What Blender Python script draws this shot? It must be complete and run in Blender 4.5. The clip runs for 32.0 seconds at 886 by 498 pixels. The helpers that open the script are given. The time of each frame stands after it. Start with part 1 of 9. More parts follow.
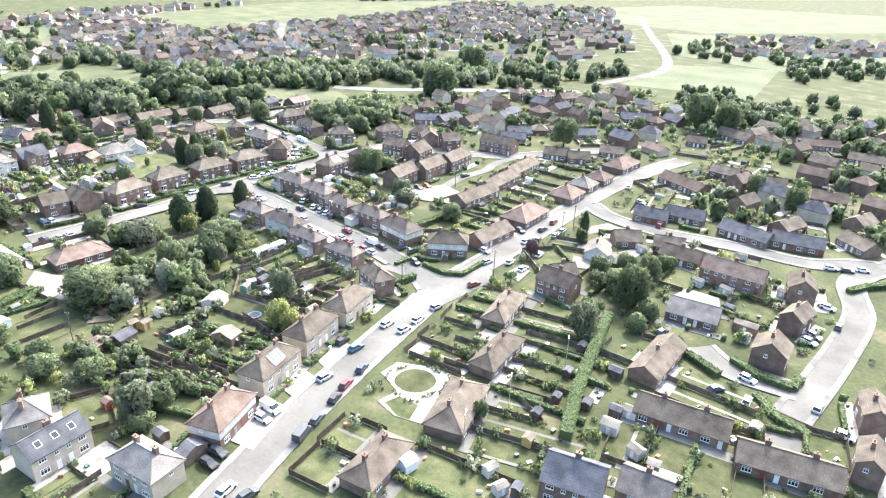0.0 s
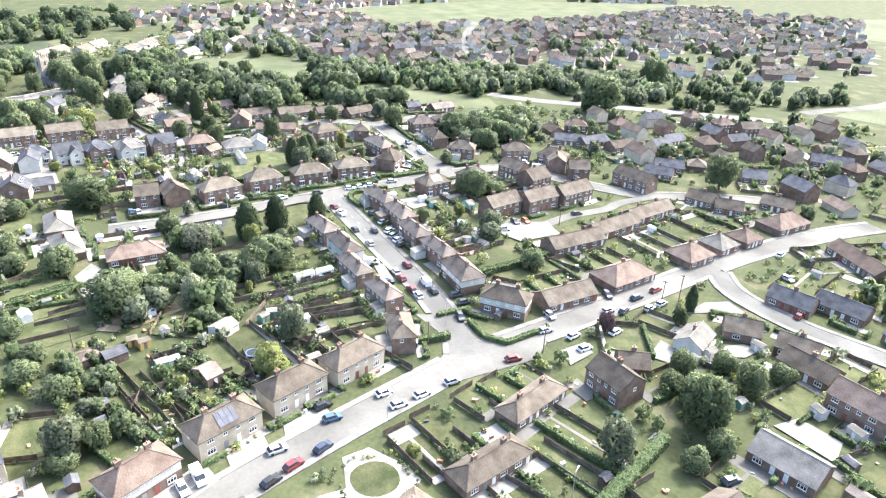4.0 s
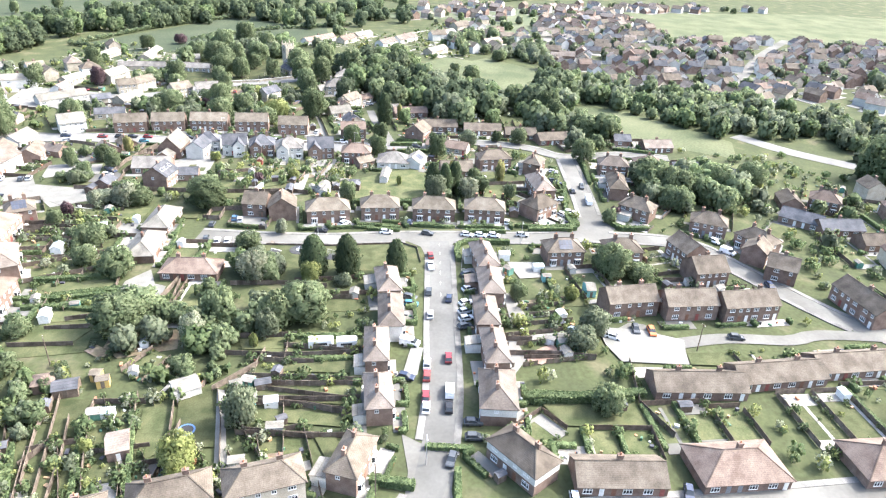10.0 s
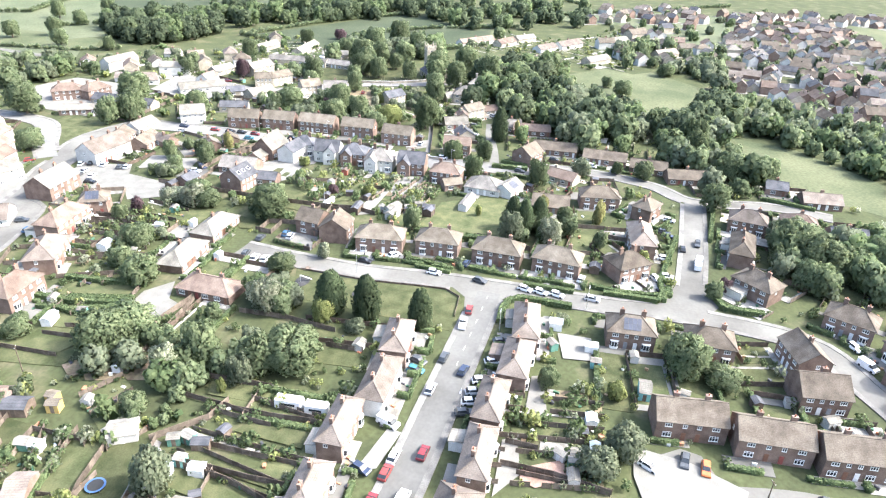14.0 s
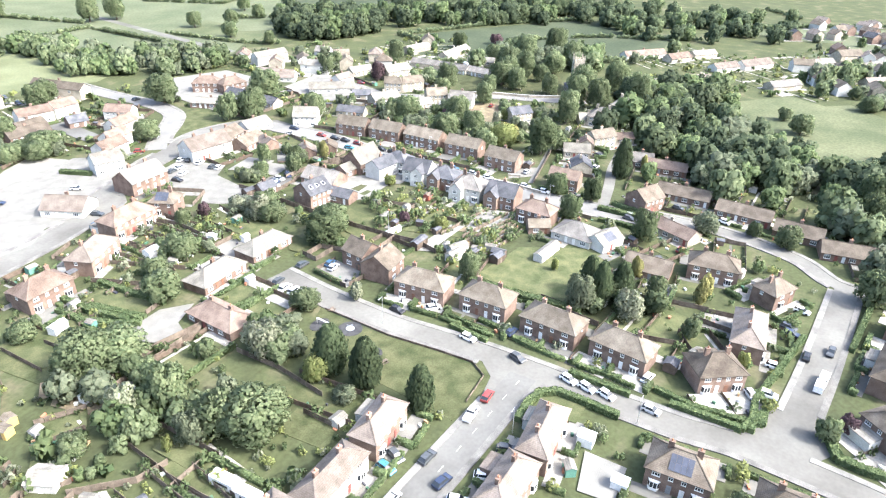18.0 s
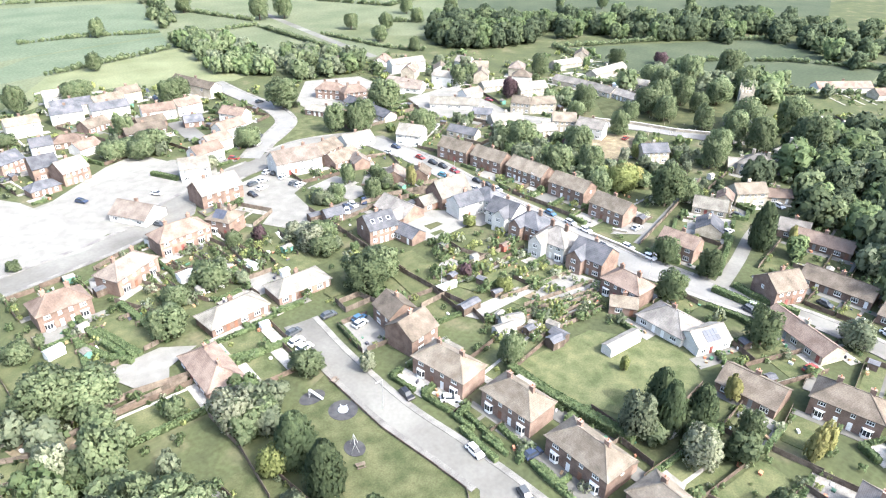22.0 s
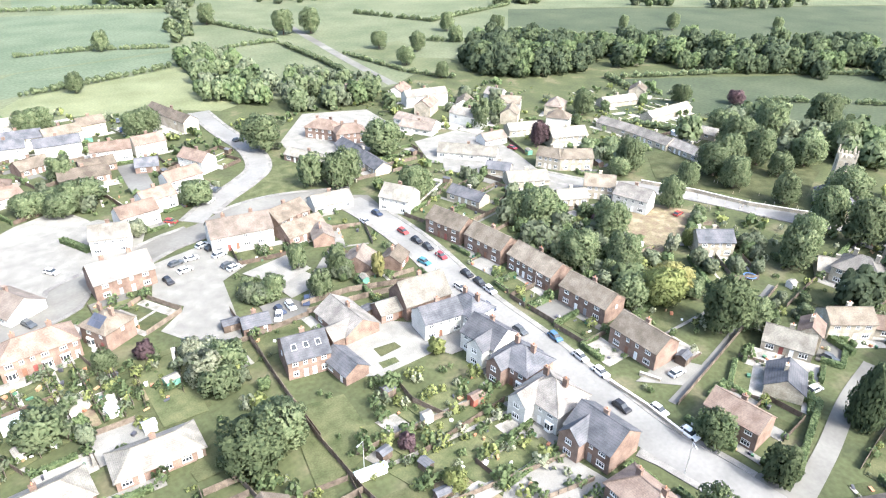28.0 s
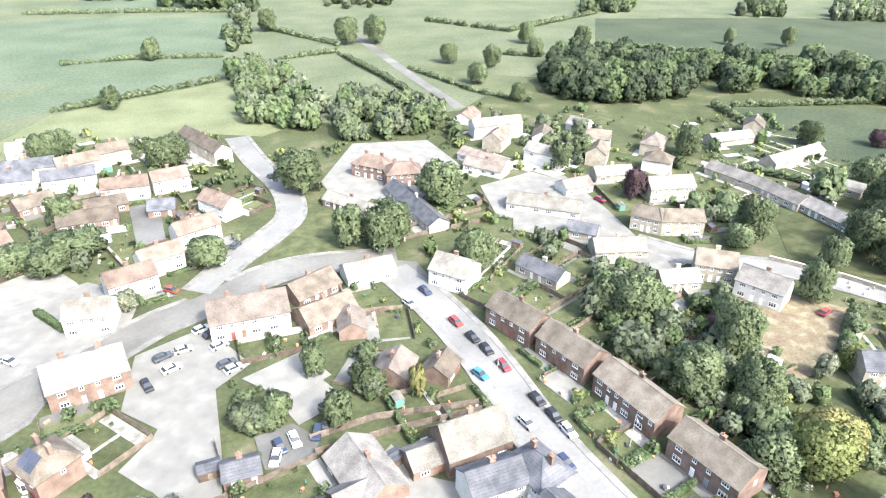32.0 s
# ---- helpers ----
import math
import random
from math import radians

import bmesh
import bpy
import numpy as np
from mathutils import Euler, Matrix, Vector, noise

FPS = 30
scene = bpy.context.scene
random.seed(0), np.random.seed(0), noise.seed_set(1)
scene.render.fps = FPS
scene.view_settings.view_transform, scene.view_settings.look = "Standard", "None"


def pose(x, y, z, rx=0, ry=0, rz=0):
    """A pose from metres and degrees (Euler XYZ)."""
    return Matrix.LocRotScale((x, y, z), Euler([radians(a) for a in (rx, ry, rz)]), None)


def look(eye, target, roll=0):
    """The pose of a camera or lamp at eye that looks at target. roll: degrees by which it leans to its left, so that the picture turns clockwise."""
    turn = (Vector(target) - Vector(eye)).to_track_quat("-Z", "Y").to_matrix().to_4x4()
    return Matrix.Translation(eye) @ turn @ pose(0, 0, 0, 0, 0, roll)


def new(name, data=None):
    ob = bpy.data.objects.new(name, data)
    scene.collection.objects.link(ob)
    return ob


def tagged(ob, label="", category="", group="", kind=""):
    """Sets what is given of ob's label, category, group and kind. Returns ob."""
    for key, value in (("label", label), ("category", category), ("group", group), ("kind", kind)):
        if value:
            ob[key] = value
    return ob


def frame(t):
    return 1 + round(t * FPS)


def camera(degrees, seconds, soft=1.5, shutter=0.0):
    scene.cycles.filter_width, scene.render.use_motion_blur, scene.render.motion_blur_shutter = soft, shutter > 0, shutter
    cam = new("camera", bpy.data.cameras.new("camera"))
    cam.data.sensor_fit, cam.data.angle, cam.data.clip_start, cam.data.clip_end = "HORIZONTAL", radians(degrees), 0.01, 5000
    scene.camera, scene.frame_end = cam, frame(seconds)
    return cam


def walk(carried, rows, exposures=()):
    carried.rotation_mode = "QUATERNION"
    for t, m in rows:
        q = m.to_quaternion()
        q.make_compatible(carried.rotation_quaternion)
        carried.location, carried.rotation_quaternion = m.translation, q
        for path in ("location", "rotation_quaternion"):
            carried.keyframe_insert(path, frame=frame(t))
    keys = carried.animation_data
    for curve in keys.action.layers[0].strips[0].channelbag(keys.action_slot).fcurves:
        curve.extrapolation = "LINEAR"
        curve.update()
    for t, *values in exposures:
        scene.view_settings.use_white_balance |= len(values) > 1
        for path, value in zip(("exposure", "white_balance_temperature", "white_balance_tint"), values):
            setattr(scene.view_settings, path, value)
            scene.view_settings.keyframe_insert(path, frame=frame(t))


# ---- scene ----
cam = camera(67.3, 32.0, 1.15)
METRES, EYE, TILT, LEAN, TURN = 414.4, 92.4, 0.0, 0.0, 38.6
ROWS = [
    (0.0, 0.0, 0.0, 0.0, 0.98, -24.88, -2.12),
    (0.5, 0.0126, 0.0104, 0.0006, 4.16, -25.02, -2.2),
    (1.0, 0.0248, 0.0213, 0.0012, 7.11, -25.17, -2.25),
    (1.5, 0.0363, 0.0329, 0.0017, 9.49, -25.3, -2.29),
    (2.0, 0.0473, 0.0451, 0.0023, 11.36, -25.38, -2.32),
    (2.5, 0.0576, 0.0577, 0.0029, 13.25, -25.48, -2.35),
    (3.0, 0.0675, 0.0708, 0.0035, 15.36, -25.58, -2.36),
    (3.5, 0.0768, 0.0843, 0.0043, 17.6, -25.69, -2.37),
    (5.5, 0.1077, 0.1409, 0.0071, 26.65, -26.15, -2.45),
    (6.0, 0.114, 0.1559, 0.0077, 28.96, -26.27, -2.48),
    (6.5, 0.1199, 0.171, 0.0083, 31.4, -26.39, -2.5),
    (7.0, 0.1252, 0.1863, 0.009, 33.81, -26.51, -2.52),
    (7.5, 0.13, 0.2018, 0.0096, 36.14, -26.63, -2.53),
    (8.0, 0.1338, 0.2176, 0.0102, 38.18, -26.76, -2.53),
    (8.5, 0.1371, 0.2334, 0.0106, 40.35, -26.87, -2.53),
    (9.0, 0.1397, 0.2493, 0.0111, 42.66, -26.99, -2.53),
    (9.5, 0.1417, 0.2655, 0.0115, 44.99, -27.1, -2.54),
    (10.0, 0.1429, 0.2817, 0.012, 47.31, -27.22, -2.53),
    (10.5, 0.1439, 0.2977, 0.0127, 49.58, -27.35, -2.46),
    (11.0, 0.1437, 0.3139, 0.0132, 51.89, -27.47, -2.43),
    (11.5, 0.1431, 0.3299, 0.0134, 54.31, -27.59, -2.37),
    (12.0, 0.1418, 0.3458, 0.0136, 56.6, -27.72, -2.35),
    (12.5, 0.1401, 0.3616, 0.0138, 58.69, -27.84, -2.27),
    (13.0, 0.1377, 0.3771, 0.0138, 60.74, -27.95, -2.25),
    (13.5, 0.1348, 0.3922, 0.0136, 62.79, -28.03, -2.21),
    (14.0, 0.1315, 0.4074, 0.0136, 64.91, -28.13, -2.16),
    (14.5, 0.1278, 0.4211, 0.0137, 66.97, -28.22, -2.08),
    (16.5, 0.1052, 0.4772, 0.0143, 75.91, -28.59, -1.84),
    (17.0, 0.0972, 0.4915, 0.0143, 77.9, -28.67, -1.76),
    (17.5, 0.09, 0.5033, 0.0143, 79.85, -28.74, -1.7),
    (18.0, 0.0807, 0.5166, 0.0144, 82.21, -28.82, -1.58),
    (18.5, 0.0726, 0.5277, 0.0142, 84.05, -28.85, -1.49),
    (19.0, 0.0621, 0.5401, 0.014, 86.2, -28.9, -1.42),
    (19.5, 0.0528, 0.5505, 0.014, 88.0, -28.95, -1.31),
    (20.0, 0.0413, 0.5619, 0.0138, 90.17, -28.96, -1.24),
    (20.5, 0.0311, 0.5709, 0.0136, 92.02, -28.97, -1.18),
    (21.0, 0.0185, 0.5809, 0.0136, 94.37, -29.01, -1.12),
    (21.5, 0.0072, 0.5886, 0.0135, 96.42, -29.04, -1.04),
    (22.0, -0.0063, 0.5973, 0.0132, 98.79, -29.05, -0.95),
    (22.5, -0.0185, 0.6043, 0.0131, 100.51, -29.08, -0.88),
    (23.0, -0.033, 0.6117, 0.0126, 102.29, -29.07, -0.82),
    (23.5, -0.0458, 0.6173, 0.0122, 103.72, -29.08, -0.76),
    (24.0, -0.0612, 0.6237, 0.0117, 105.1, -29.07, -0.69),
    (24.5, -0.0747, 0.6278, 0.0112, 105.13, -29.05, -0.72),
    (25.0, -0.0907, 0.6314, 0.0108, 105.14, -29.01, -0.74),
    (25.5, -0.1043, 0.6335, 0.0104, 105.14, -28.97, -0.78),
    (26.0, -0.1208, 0.6344, 0.01, 105.15, -28.93, -0.82),
    (26.5, -0.1345, 0.6342, 0.0093, 105.17, -28.85, -0.92),
    (28.5, -0.195, 0.6243, 0.0063, 105.15, -28.65, -1.14),
    (29.0, -0.2115, 0.6201, 0.0055, 105.13, -28.61, -1.15),
    (29.5, -0.2255, 0.6164, 0.0047, 105.13, -28.6, -1.12),
    (30.0, -0.2418, 0.6112, 0.0037, 105.09, -28.56, -1.17),
    (30.5, -0.2557, 0.607, 0.003, 105.1, -28.54, -1.17),
    (31.0, -0.2719, 0.6017, 0.0024, 105.28, -28.54, -1.15),
    (31.5, -0.2854, 0.5978, 0.0017, 106.5, -28.6, -1.09),
    (32.0, -0.3011, 0.5944, 0.001, 111.66, -28.8, -0.88),
]
walk(cam, [(t, pose(0, 0, EYE, TILT, LEAN, TURN) @ pose(METRES * x, METRES * y, METRES * z, 90 + pitch, roll, yaw)) for t, x, y, z, yaw, pitch, roll in ROWS],
     [(0.0, 2.46, 5850, 9.5), (12.0, 2.4, 5800, 9.5), (22.0, 2.31, 5750, 9), (32.0, 2.25, 5750, 8.5)])

# ---- daylight: high summer sun through thin haze ----
SUN_FROM = Vector((-0.22, 1.0, 1.05)).normalized()
world = bpy.data.worlds.new("sky")
world.use_nodes = True
scene.world = world
sky = world.node_tree.nodes.new("ShaderNodeTexSky")
sky.sky_type, sky.sun_disc = "NISHITA", False
sky.sun_elevation = math.asin(SUN_FROM.z)
sky.sun_rotation = math.atan2(SUN_FROM.x, SUN_FROM.y)
sky.air_density, sky.dust_density = 1.2, 7.0
back = world.node_tree.nodes["Background"]
back.inputs[1].default_value = 0.15
world.node_tree.links.new(sky.outputs[0], back.inputs[0])
sun = new("sun", bpy.data.lights.new("sun", "SUN"))
sun.data.energy, sun.data.angle, sun.data.color = 1.75, radians(2.5), (1.0, 0.95, 0.87)
sun.matrix_world = look(SUN_FROM * 500, (0, 0, 0))


# ---- materials ----
def material(name, a, b, scale=1.0, rough=0.85, fine=8.0, bump=0.2, spread=0.0, metal=0.0, courses=0.0, gloss=0.3, contrast=0.5, third=None, grain=0.45):
    """Two colours mixed by coarse and fine noise in world metres; spread varies brightness from object to object."""
    mat = bpy.data.materials.new(name)
    mat.use_nodes = True
    nt = mat.node_tree
    N, L = nt.nodes, nt.links
    bsdf = N["Principled BSDF"]
    bsdf.inputs["Roughness"].default_value = rough
    bsdf.inputs["Metallic"].default_value = metal
    bsdf.inputs["Specular IOR Level"].default_value = gloss
    geo = N.new("ShaderNodeNewGeometry")
    n1 = N.new("ShaderNodeTexNoise")
    n1.inputs["Scale"].default_value, n1.inputs["Detail"].default_value = scale, 5
    n2 = N.new("ShaderNodeTexNoise")
    n2.inputs["Scale"].default_value, n2.inputs["Detail"].default_value = fine, 3
    for n in (n1, n2):
        L.new(geo.outputs["Position"], n.inputs["Vector"])
    ramp = N.new("ShaderNodeValToRGB")
    ramp.color_ramp.elements[0].position, ramp.color_ramp.elements[1].position = 0.5 - contrast / 3, 0.5 + contrast / 3
    ramp.color_ramp.elements[0].color, ramp.color_ramp.elements[1].color = (*a, 1), (*b, 1)
    if third:
        el = ramp.color_ramp.elements.new(0.5 + contrast / 9)
        el.color = (*third, 1)
    L.new(n1.outputs["Fac"], ramp.inputs["Fac"])
    mul = N.new("ShaderNodeMix")
    mul.data_type, mul.blend_type = "RGBA", "OVERLAY"
    mul.inputs[0].default_value = grain
    L.new(ramp.outputs["Color"], mul.inputs[6])
    L.new(n2.outputs["Fac"], mul.inputs[7])
    col = mul.outputs[2]
    if spread:
        info = N.new("ShaderNodeObjectInfo")
        hsv = N.new("ShaderNodeHueSaturation")
        mr = N.new("ShaderNodeMapRange")
        mr.inputs[3].default_value, mr.inputs[4].default_value = 1 - spread, 1 + spread
        L.new(info.outputs["Random"], mr.inputs[0])
        L.new(mr.outputs[0], hsv.inputs["Value"])
        L.new(col, hsv.inputs["Color"])
        col = hsv.outputs["Color"]
    height = n2.outputs["Fac"]
    if courses:
        sep = N.new("ShaderNodeSeparateXYZ")
        L.new(geo.outputs["Position"], sep.inputs[0])
        m1 = N.new("ShaderNodeMath")
        m1.operation = "MULTIPLY"
        m1.inputs[1].default_value = courses
        L.new(sep.outputs[2], m1.inputs[0])
        m2 = N.new("ShaderNodeMath")
        m2.operation = "FRACT"
        L.new(m1.outputs[0], m2.inputs[0])
        dark = N.new("ShaderNodeMix")
        dark.data_type, dark.blend_type = "RGBA", "MULTIPLY"
        dark.inputs[7].default_value = (0.8, 0.78, 0.76, 1)
        thr = N.new("ShaderNodeMath")
        thr.operation = "GREATER_THAN"
        thr.inputs[1].default_value = 0.82
        L.new(m2.outputs[0], thr.inputs[0])
        L.new(thr.outputs[0], dark.inputs[0])
        L.new(col, dark.inputs[6])
        col = dark.outputs[2]
        add = N.new("ShaderNodeMath")
        add.operation = "ADD"
        L.new(m2.outputs[0], add.inputs[0])
        L.new(n2.outputs["Fac"], add.inputs[1])
        height = add.outputs[0]
    L.new(col, bsdf.inputs["Base Color"])
    if bump:
        bp = N.new("ShaderNodeBump")
        bp.inputs["Strength"].default_value, bp.inputs["Distance"].default_value = bump, 0.1
        L.new(height, bp.inputs["Height"])
        L.new(bp.outputs["Normal"], bsdf.inputs["Normal"])
    return mat


def plain(name, colour, rough=0.5, metal=0.0, spread=0.0):
    return material(name, tuple(c * 0.88 for c in colour), tuple(min(1, c * 1.08) for c in colour), 1.5, rough, 14, 0.05, spread, metal, gloss=0.4)


def foliage(name, a, b):
    mat = bpy.data.materials.new(name)
    mat.use_nodes = True
    nt = mat.node_tree
    N, L = nt.nodes, nt.links
    bsdf = N["Principled BSDF"]
    bsdf.inputs["Roughness"].default_value = 0.75
    bsdf.inputs["Specular IOR Level"].default_value = 0.2
    geo = N.new("ShaderNodeNewGeometry")
    n1 = N.new("ShaderNodeTexNoise")
    n1.inputs["Scale"].default_value = 0.35
    L.new(geo.outputs["Position"], n1.inputs["Vector"])
    add = N.new("ShaderNodeMath")
    add.operation = "MULTIPLY_ADD"
    add.inputs[1].default_value, add.inputs[2].default_value = 0.55, 0.0
    L.new(geo.outputs["Random Per Island"], add.inputs[0])
    add2 = N.new("ShaderNodeMath")
    add2.operation = "MULTIPLY_ADD"
    add2.inputs[1].default_value = 0.7
    L.new(n1.outputs["Fac"], add2.inputs[0])
    L.new(add.outputs[0], add2.inputs[2])
    ramp = N.new("ShaderNodeValToRGB")
    ramp.color_ramp.elements[0].position, ramp.color_ramp.elements[1].position = 0.25, 0.85
    ramp.color_ramp.elements[0].color, ramp.color_ramp.elements[1].color = (*a, 1), (*b, 1)
    L.new(add2.outputs[0], ramp.inputs["Fac"])
    info = N.new("ShaderNodeObjectInfo")
    hsv = N.new("ShaderNodeHueSaturation")
    mr = N.new("ShaderNodeMapRange")
    mr.inputs[3].default_value, mr.inputs[4].default_value = 0.8, 1.2
    L.new(info.outputs["Random"], mr.inputs[0])
    L.new(mr.outputs[0], hsv.inputs["Value"])
    L.new(ramp.outputs["Color"], hsv.inputs["Color"])
    L.new(hsv.outputs["Color"], bsdf.inputs["Base Color"])
    tr = N.new("ShaderNodeBsdfTranslucent")
    L.new(hsv.outputs["Color"], tr.inputs["Color"])
    mx = N.new("ShaderNodeMixShader")
    mx.inputs[0].default_value = 0.48
    L.new(bsdf.outputs[0], mx.inputs[1])
    L.new(tr.outputs[0], mx.inputs[2])
    L.new(mx.outputs[0], N["Material Output"].inputs[0])
    return mat


GRASS = material("grass", (0.044, 0.051, 0.026), (0.095, 0.091, 0.054), 0.08, 0.95, 0.9, 0.3, third=(0.06, 0.069, 0.032), gloss=0.1)
LAWN = material("lawn", (0.041, 0.051, 0.022), (0.087, 0.090, 0.045), 0.25, 0.95, 3.0, 0.3, spread=0.25, gloss=0.1)
MEADOW = material("meadow", (0.061, 0.073, 0.038), (0.105, 0.112, 0.063), 0.04, 0.95, 0.8, 0.3, gloss=0.1)
STRAW = material("dry_grass", (0.086, 0.097, 0.045), (0.134, 0.142, 0.075), 0.05, 0.9, 1.0, 0.2)
MINT = material("young_crop", (0.066, 0.086, 0.054), (0.092, 0.110, 0.072), 0.03, 0.95, 0.6, 0.2, gloss=0.1)
# pale green fields; part of the paleness is distance haze put into the colour
PALE = material("pale_hazed_pasture", (0.071, 0.085, 0.048), (0.105, 0.114, 0.069), 0.03, 0.95, 0.6, 0.2, gloss=0.1)
# green pasture darkened in its base colour to imitate cloud shade
SHADED_PASTURE = material("cloud_shaded_pasture", (0.035, 0.046, 0.027), (0.056, 0.066, 0.039), 0.03, 0.95, 0.6, 0.2, gloss=0.1)
SOIL = material("bare_soil", (0.115, 0.086, 0.062), (0.215, 0.165, 0.122), 0.3, 0.95, 2.0, 0.6, third=(0.15, 0.13, 0.08), gloss=0.1)
ROADS = {
    "light": material("worn_asphalt", (0.093, 0.090, 0.081), (0.156, 0.152, 0.137), 0.06, 0.95, 1.2, 0.08, gloss=0.08, grain=0.16, third=(0.13, 0.126, 0.114)),
    "mid": material("asphalt", (0.082, 0.080, 0.074), (0.138, 0.136, 0.126), 0.06, 0.95, 1.2, 0.08, gloss=0.08, grain=0.16),
    "white": material("pale_asphalt", (0.13, 0.128, 0.12), (0.19, 0.186, 0.176), 0.06, 0.95, 1.2, 0.08, gloss=0.08, grain=0.16),
}
FOOTWAY = material("footway", (0.109, 0.106, 0.098), (0.190, 0.182, 0.168), 0.3, 0.95, 4, 0.2, spread=0.15, gloss=0.08)
PAVING = material("paving_flags", (0.161, 0.153, 0.132), (0.333, 0.316, 0.282), 0.4, 0.95, 4, 0.2, spread=0.25, gloss=0.1)
GRAVEL = material("pale_gravel", (0.15, 0.146, 0.131), (0.205, 0.199, 0.181), 0.25, 0.95, 9, 0.4, spread=0.15, gloss=0.08, third=(0.18, 0.174, 0.157))
PATIO_RED = material("terracotta_paving", (0.19, 0.125, 0.095), (0.29, 0.2, 0.16), 0.6, 0.9, 5, 0.2, gloss=0.1)
ROOFS = {
    "brown": material("brown_roof_tile", (0.077, 0.064, 0.051), (0.139, 0.119, 0.095), 0.35, 0.92, 3.5, 0.35, 0.25, courses=5.2, gloss=0.12),
    "red": material("red_roof_tile", (0.108, 0.080, 0.065), (0.178, 0.139, 0.113), 0.35, 0.92, 3.5, 0.35, 0.25, courses=5.2, gloss=0.12),
    "pink": material("rosy_roof_tile", (0.119, 0.100, 0.085), (0.189, 0.162, 0.139), 0.35, 0.92, 3.5, 0.35, 0.25, courses=5.2, gloss=0.12),
    "tan": material("tan_roof_tile", (0.106, 0.090, 0.070), (0.178, 0.156, 0.126), 0.35, 0.92, 3.5, 0.35, 0.25, courses=5.2, gloss=0.12),
    "slate": material("slate_roof", (0.056, 0.060, 0.068), (0.112, 0.112, 0.120), 0.4, 0.9, 6, 0.4, 0.2, courses=3.2, gloss=0.1),
    "grey": material("grey_roof_tile", (0.11, 0.103, 0.094), (0.2, 0.187, 0.168), 0.35, 0.92, 3.5, 0.35, 0.2, courses=5.2, gloss=0.12),
    # pale tone; on some houses it stands in for sun glare on darker tiles
    "white": material("pale_roof_tile", (0.13, 0.122, 0.105), (0.22, 0.208, 0.18), 0.35, 0.92, 3.5, 0.35, 0.2, courses=5.2, gloss=0.12),
}
BRICK = material("red_brick", (0.146, 0.103, 0.082), (0.235, 0.173, 0.140), 0.5, 0.95, 9, 0.3, 0.2, courses=6.0, gloss=0.12)
RENDER = material("buff_render", (0.34, 0.295, 0.225), (0.46, 0.41, 0.33), 0.4, 0.95, 6, 0.2, 0.12)
WHITE = material("white_render", (0.4, 0.395, 0.365), (0.54, 0.53, 0.495), 0.3, 0.9, 5, 0.15, 0.1)
STONE = material("limestone", (0.28, 0.25, 0.195), (0.42, 0.38, 0.305), 0.6, 0.95, 4, 0.5, 0.15, courses=4.0)
WALLS = {"brick": BRICK, "render": RENDER, "white": WHITE, "stone": STONE, "white2": BRICK}
UPVC = plain("white_plastic", (0.68, 0.68, 0.66), 0.4)
GLASS = plain("window_glass", (0.03, 0.035, 0.04), 0.08)
PANEL = plain("solar_glass", (0.05, 0.056, 0.075), 0.45, spread=0.2)
TIMBER = material("fence_timber", (0.087, 0.070, 0.055), (0.158, 0.130, 0.104), 0.8, 0.95, 8, 0.4, 0.3, gloss=0.1)
DARKWOOD = material("creosoted_timber", (0.070, 0.052, 0.038), (0.133, 0.101, 0.077), 0.8, 0.9, 8, 0.4, 0.3)
CONCRETE = material("concrete", (0.38, 0.37, 0.34), (0.5, 0.48, 0.45), 0.6, 0.9, 6, 0.3, 0.15)
CLAY = plain("terracotta", (0.36, 0.16, 0.09), 0.8)
BARK = material("bark", (0.07, 0.055, 0.04), (0.14, 0.11, 0.085), 2.0, 0.95, 10, 0.6)
RUBBER = plain("black_rubber", (0.02, 0.02, 0.02), 0.8)
LEAVES = {
    "broad": foliage("leaf_green", (0.084, 0.116, 0.055), (0.190, 0.224, 0.121)),
    "dark": foliage("leaf_dark", (0.061, 0.087, 0.043), (0.132, 0.161, 0.081)),
    "conifer": foliage("needle_green", (0.049, 0.070, 0.038), (0.098, 0.127, 0.063)),
    "lime": foliage("leaf_lime", (0.160, 0.189, 0.065), (0.276, 0.299, 0.115)),
    "gold": foliage("leaf_gold", (0.189, 0.189, 0.072), (0.322, 0.305, 0.127)),
    "pale": foliage("leaf_blossom", (0.116, 0.145, 0.080), (0.345, 0.356, 0.253)),
    "grey": foliage("leaf_grey", (0.087, 0.109, 0.065), (0.184, 0.207, 0.132)),
    "purple": foliage("leaf_purple", (0.072, 0.049, 0.055), (0.138, 0.092, 0.098)),
    # darker leaf colour that paints cloud shadow onto the tall tree belts
    "cloud_shaded": foliage("leaf_cloud_shaded", (0.042, 0.062, 0.034), (0.092, 0.116, 0.064)),
    "hedge": foliage("leaf_hedge", (0.075, 0.113, 0.049), (0.155, 0.196, 0.090)),
}


